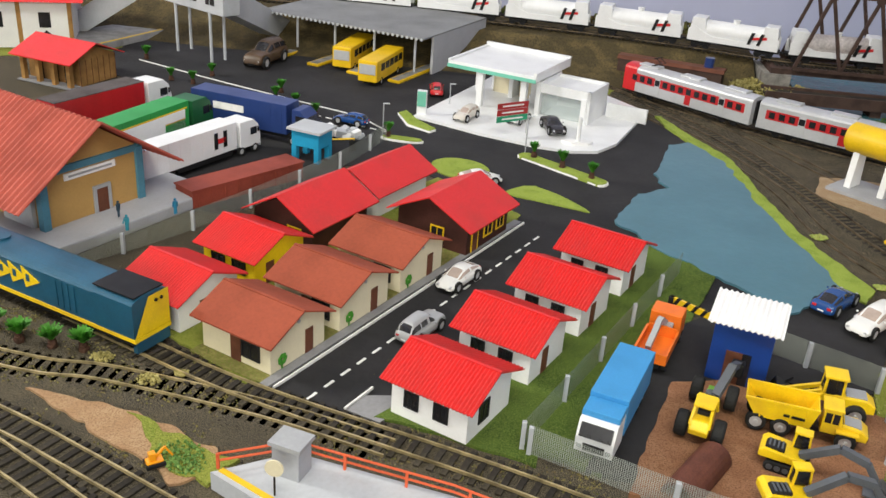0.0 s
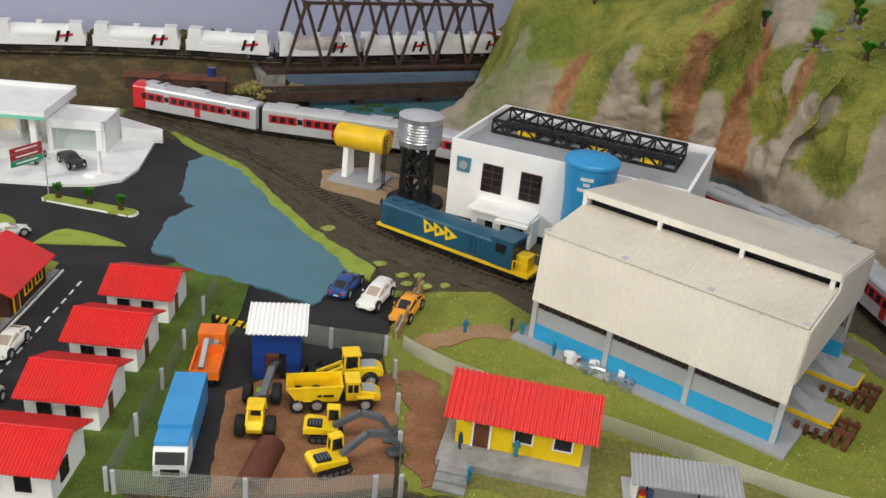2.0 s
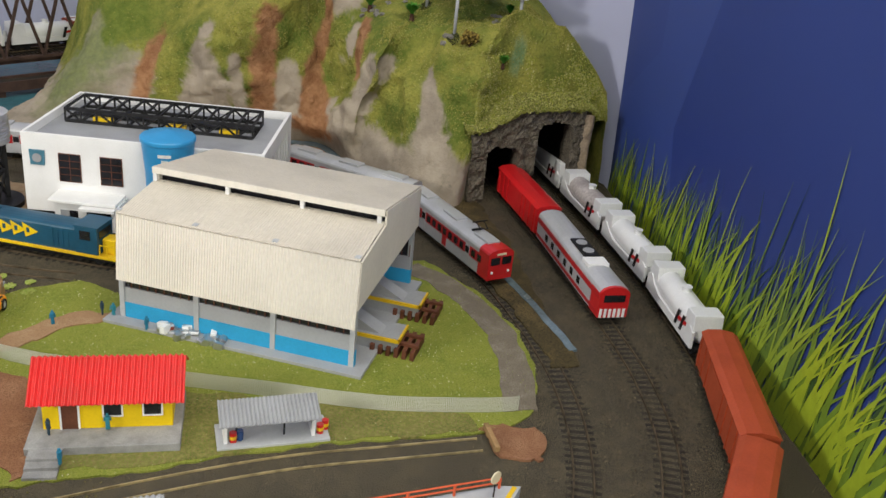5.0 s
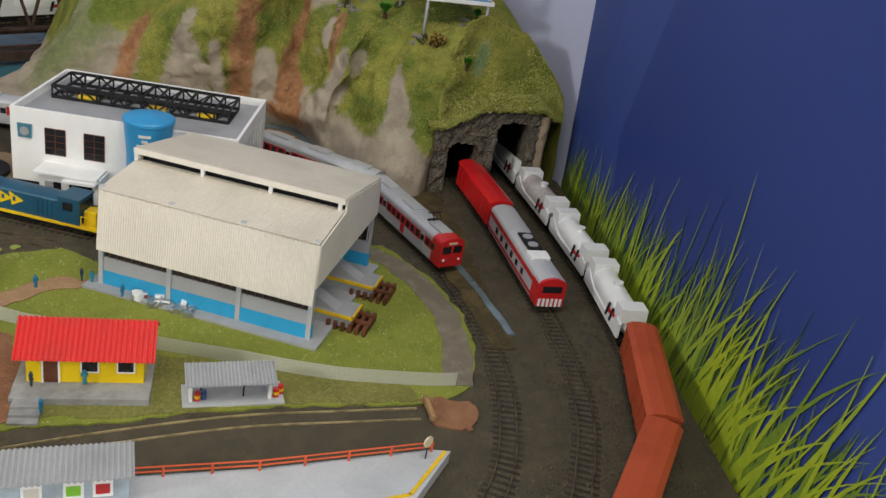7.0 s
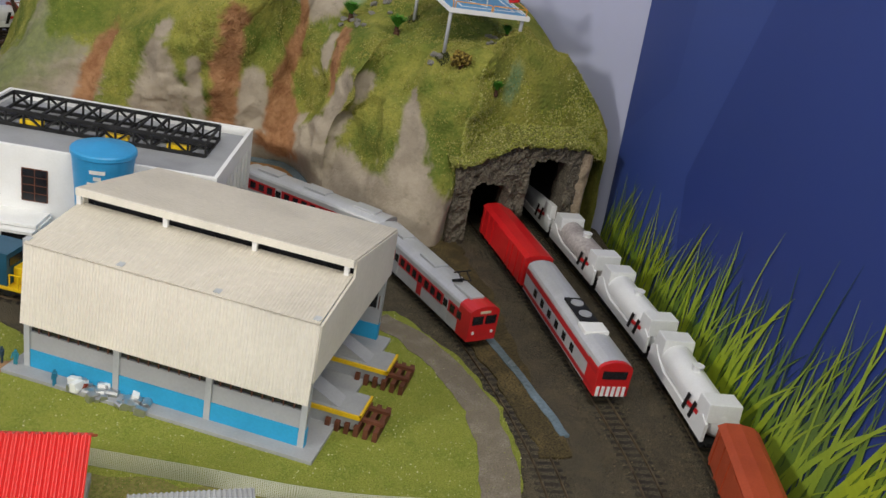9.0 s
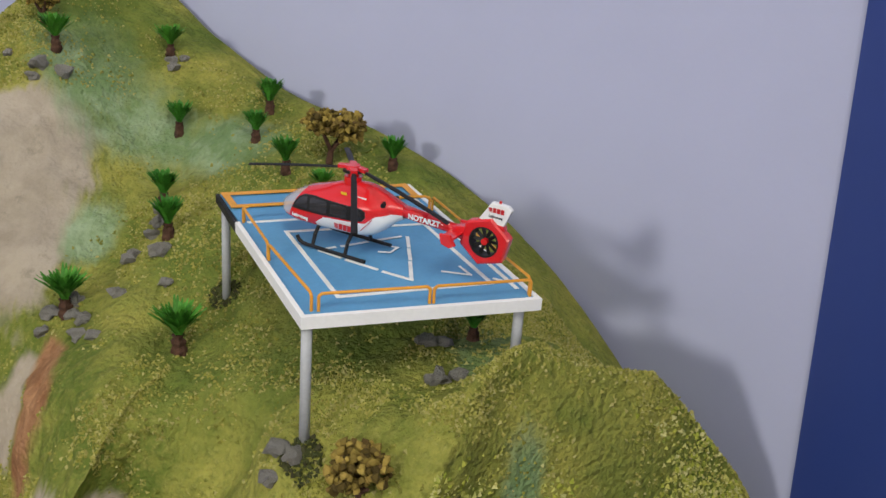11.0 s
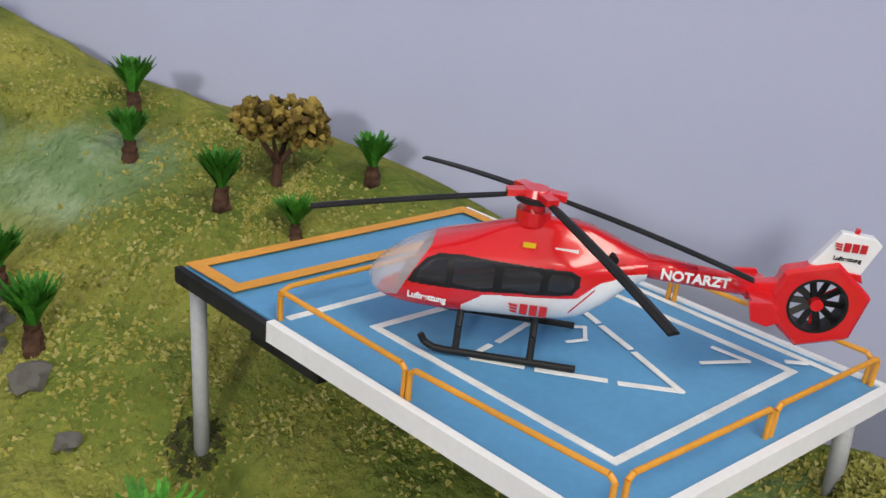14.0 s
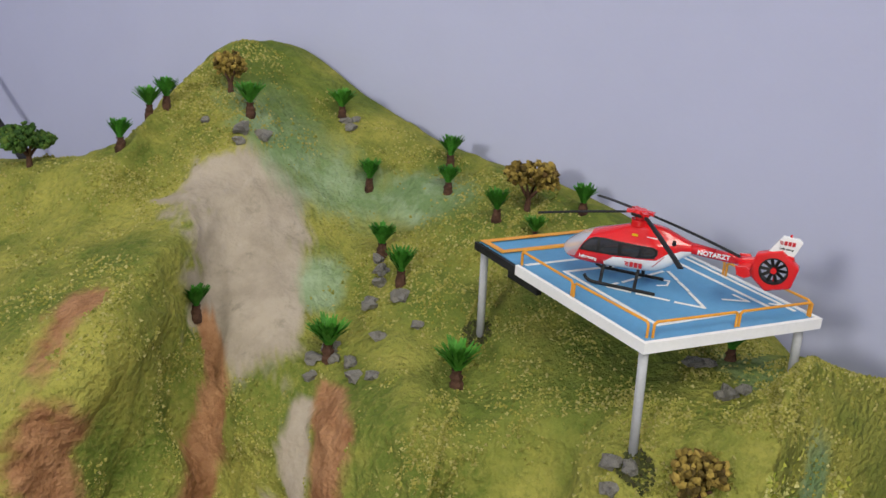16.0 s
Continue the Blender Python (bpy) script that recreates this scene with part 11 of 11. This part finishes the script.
scatter("moss_flakes", spots, 0.0005, 0.0013, island_tint("moss_crumbs", [(0.10, 0.10, 0.03), (0.20, 0.18, 0.06), (0.15, 0.11, 0.05), (0.26, 0.24, 0.10)]), "olive moss crumbs on the ballast")
# plants on the river bank
for k, (x, y, sz) in enumerate([(0.575, 1.492, 0.020), (0.605, 1.470, 0.022), (0.638, 1.478, 0.020), (0.592, 1.512, 0.018), (0.660, 1.492, 0.016)]):
    put(tree("bank_bush", 70 + k, (0.012, 0.0), (sz, sz, 0.010), 0.004, PALE, "pale olive bush on the river bank before the bridge", 120, "bush"), x, y, 0.001)
for k, (x, y) in enumerate([(0.758, 1.42), (0.80, 1.41), (0.78, 1.44), (0.70, 1.36)]):
    put(tuft(80 + k, 0.016, DARKLEAF, "dark green reeds in the river", "reeds", "reeds"), x, y, 0.001)
# the scrub along the back wall
vs, fs = [], []
rr = random.Random(5)
for _ in range(1500):
    x = rr.uniform(-0.95, 0.58)
    h = 0.012 + 0.010 * noise.noise(Vector((x * 22, 0, 0)))
    clump(vs, fs, Vector((x, rr.uniform(1.715, 1.76), 0.044 + rr.random() * max(h, 0.003))), rr.uniform(0.002, 0.005), rr)
me = bpy.data.meshes.new("scrub")
me.from_pydata(vs, [], fs)
me.materials.append(SHRUB)
tagged(new("scrub", me), "low dark scrub along the back wall", "shrubs", kind="stuff")

# lamp posts
for x, y, h in ((0.278, 1.128, 0.044), (0.108, 1.130, 0.040), (0.166, 1.283, 0.030)):
    lp = thing("lamp_post", pose(x, y, G), "thin grey lamp post at the roadside", "lamp post", "street lamps")
    part("pole", C(((0, 0, 0), (0, 0, h), 0.0007)), M["grey"], lp)
    part("lamp_head", C(((-0.001, 0, h), (0.007, 0, h + 0.0008), 0.0009)), M["pale_grey"], lp)
# the white line and dashes by the depot
line = spline([(-0.30, 1.347, 0), (-0.141, 1.277, 0), (0.0, 1.220, 0), (0.062, 1.193, 0), (0.108, 1.150, 0)], 0.02)
for a, b in zip(line, line[1:]):
    struct("road_edge_line", bar(bmesh.new(), (a.x, a.y, G + 0.0004), (b.x, b.y, G + 0.0004), 0.0008, 0.0022), M["white_line"], "white painted edge line beside the bus depot", "road marking")
for k in range(9):
    a = Vector((-0.02, 1.192, G + 0.0003)).lerp(Vector((0.118, 1.142, G + 0.0003)), k / 9)
    b = a + Vector((0.0082, -0.003, 0))
    struct("road_dash", bar(bmesh.new(), a, b, 0.0008, 0.0018), M["white_line"], "white centre dash on the road", "road marking")


def figure(x, y, z, turn, coat, seed):
    """A tiny standing figure as one plain moulded shape."""
    bm = bmesh.new()
    cyl(bm, (-0.0011, 0, 0), (-0.0008, 0, 0.0085), 0.0012, 0.0014, n=7)
    cyl(bm, (0.0011, 0, 0), (0.0008, 0, 0.0085), 0.0012, 0.0014, n=7)
    cyl(bm, (0, 0, 0.008), (0, 0, 0.0155), 0.0022, 0.0026, n=8)
    for sx in (-1, 1):
        cyl(bm, (sx * 0.0026, 0, 0.0150), (sx * 0.0034, 0.0012 * (seed % 3), 0.0088), 0.0009, 0.0008, n=6)
    bmesh.ops.create_icosphere(bm, subdivisions=1, radius=0.0017, matrix=Matrix.Translation((0, 0, 0.0178)))
    ob = new("figurine", link_mesh("figurine", bm, coat))
    ob.matrix_basis = pose(x, y, z, 0, 0, turn) @ Matrix.Scale(0.76, 4)
    return tagged(ob, "tiny painted figure in blue working clothes", "figurine", "tiny figures")


coats = [M["figure_blue"], mat("figure_dark", (0.03, 0.06, 0.09), 0.6, var=0.2), mat("figure_teal", (0.04, 0.26, 0.34), 0.6, var=0.2)]
for k, (x, y, z) in enumerate([(0.642, 0.713, 0.004), (0.687, 0.705, 0.004), (0.694, 0.696, 0.004), (0.707, 0.655, 0.004), (0.566, 0.543, 0.011), (0.604, 0.523, 0.011), (0.560, 0.510, 0.006), (-0.055, 0.795, 0.016), (-0.035, 0.770, 0.016), (-0.012, 0.815, 0.016), (0.655, 1.012, 0.004)]):
    figure(x, y, z, k * 67, coats[k % 3], k)
# small orange digger between the tracks
od = thing("small_digger", pose(0.108, 0.508, 0.0026, 0, 0, 40) @ Matrix.Scale(0.8, 4), "small bright orange excavator between the tracks", "machine")
part("chassis", B((-0.006, 0.006, -0.004, 0.004, 0.0015, 0.0045), bevel=0.0006), M["car_orange"], od)
part("cab", B((-0.004, 0.001, -0.0025, 0.0025, 0.0045, 0.0110), bevel=0.0006), M["car_orange"], od)
part("boom", (lambda bm: (bar(bm, (0.001, 0, 0.006), (0.008, 0, 0.013), 0.0016), bar(bm, (0.008, 0, 0.013), (0.013, 0, 0.004), 0.0014), bm)[2])(bmesh.new()), M["car_orange"], od)
for y in (-0.0045, 0.0045):
    part("track", B((-0.007, 0.007, y - 0.0012, y + 0.0012, 0, 0.0035), bevel=0.0008), M["black"], od)
# yellow warning sign lying by the outer track
ws = thing("warning_sign", pose(1.165, 0.447, 0.004, 60, 0, 40), "small yellow diamond sign with black border", "sign")
part("plate", P([(0, -0.008), (0.008, 0), (0, 0.008), (-0.008, 0)], -0.0006, 0.0006, "z"), M["black"], ws)
part("face", P([(0, -0.0066), (0.0066, 0), (0, 0.0066), (-0.0066, 0)], 0.0006, 0.0009, "z"), M["yellow"], ws)
part("symbol", B((-0.0022, 0.0022, -0.0022, 0.0022, 0.0009, 0.0011)), M["black"], ws)

# loose crumbs on the lawns and between the tracks
LAWN = [(0.515, 0.52), (0.556, 0.70), (0.585, 0.76), (0.63, 0.80), (0.70, 0.79), (0.74, 0.70), (0.99, 0.67), (1.040, 0.622), (1.042, 0.575), (1.036, 0.523), (1.010, 0.446), (0.965, 0.382), (0.910, 0.340), (0.85, 0.345), (0.72, 0.425), (0.60, 0.475)]
up = Vector((0, 0, 1))
spots = []
while len(spots) < 9000:
    x, y = rnd.uniform(0.5, 1.06), rnd.uniform(0.33, 0.81)
    if inside(LAWN, x, y):
        spots.append((Vector((x, y, G + 0.0009)), up))
scatter("lawn_flakes", spots, 0.0004, 0.0011, island_tint("lawn_crumbs", [(0.16, 0.20, 0.03), (0.30, 0.32, 0.06), (0.24, 0.28, 0.05), (0.20, 0.25, 0.035), (0.60, 0.58, 0.36)]), "loose turf flakes on the lawn")
spots = []
while len(spots) < 30000:
    x, y = rnd.uniform(-0.3, 1.3), rnd.uniform(0.0, 1.5)
    spots.append((Vector((x, y, 0.0003)), up))
for line in (EMU, MID, OUT):
    for _ in range(3200):
        i = rnd.randrange(1, len(line) - 1)
        if line[i].y > 0.95 or line[i].x < 0.6:
            continue
        d = (line[i + 1] - line[i - 1]).normalized()
        w = rnd.choice((-1, 1)) * rnd.uniform(0.012, 0.034)
        q = line[i].lerp(line[i + 1], rnd.random()) + Vector((-d.y, d.x, 0)) * w
        spots.append((Vector((q.x, q.y, G + 0.0003)), Vector((0, 0, 1))))
scatter("ballast_grains", spots, 0.0005, 0.0012, island_tint("grain_colours", [(0.03, 0.025, 0.02), (0.09, 0.07, 0.045), (0.05, 0.04, 0.03), (0.24, 0.20, 0.12), (0.02, 0.02, 0.02), (0.12, 0.10, 0.07)]), "loose ballast grains between the tracks")
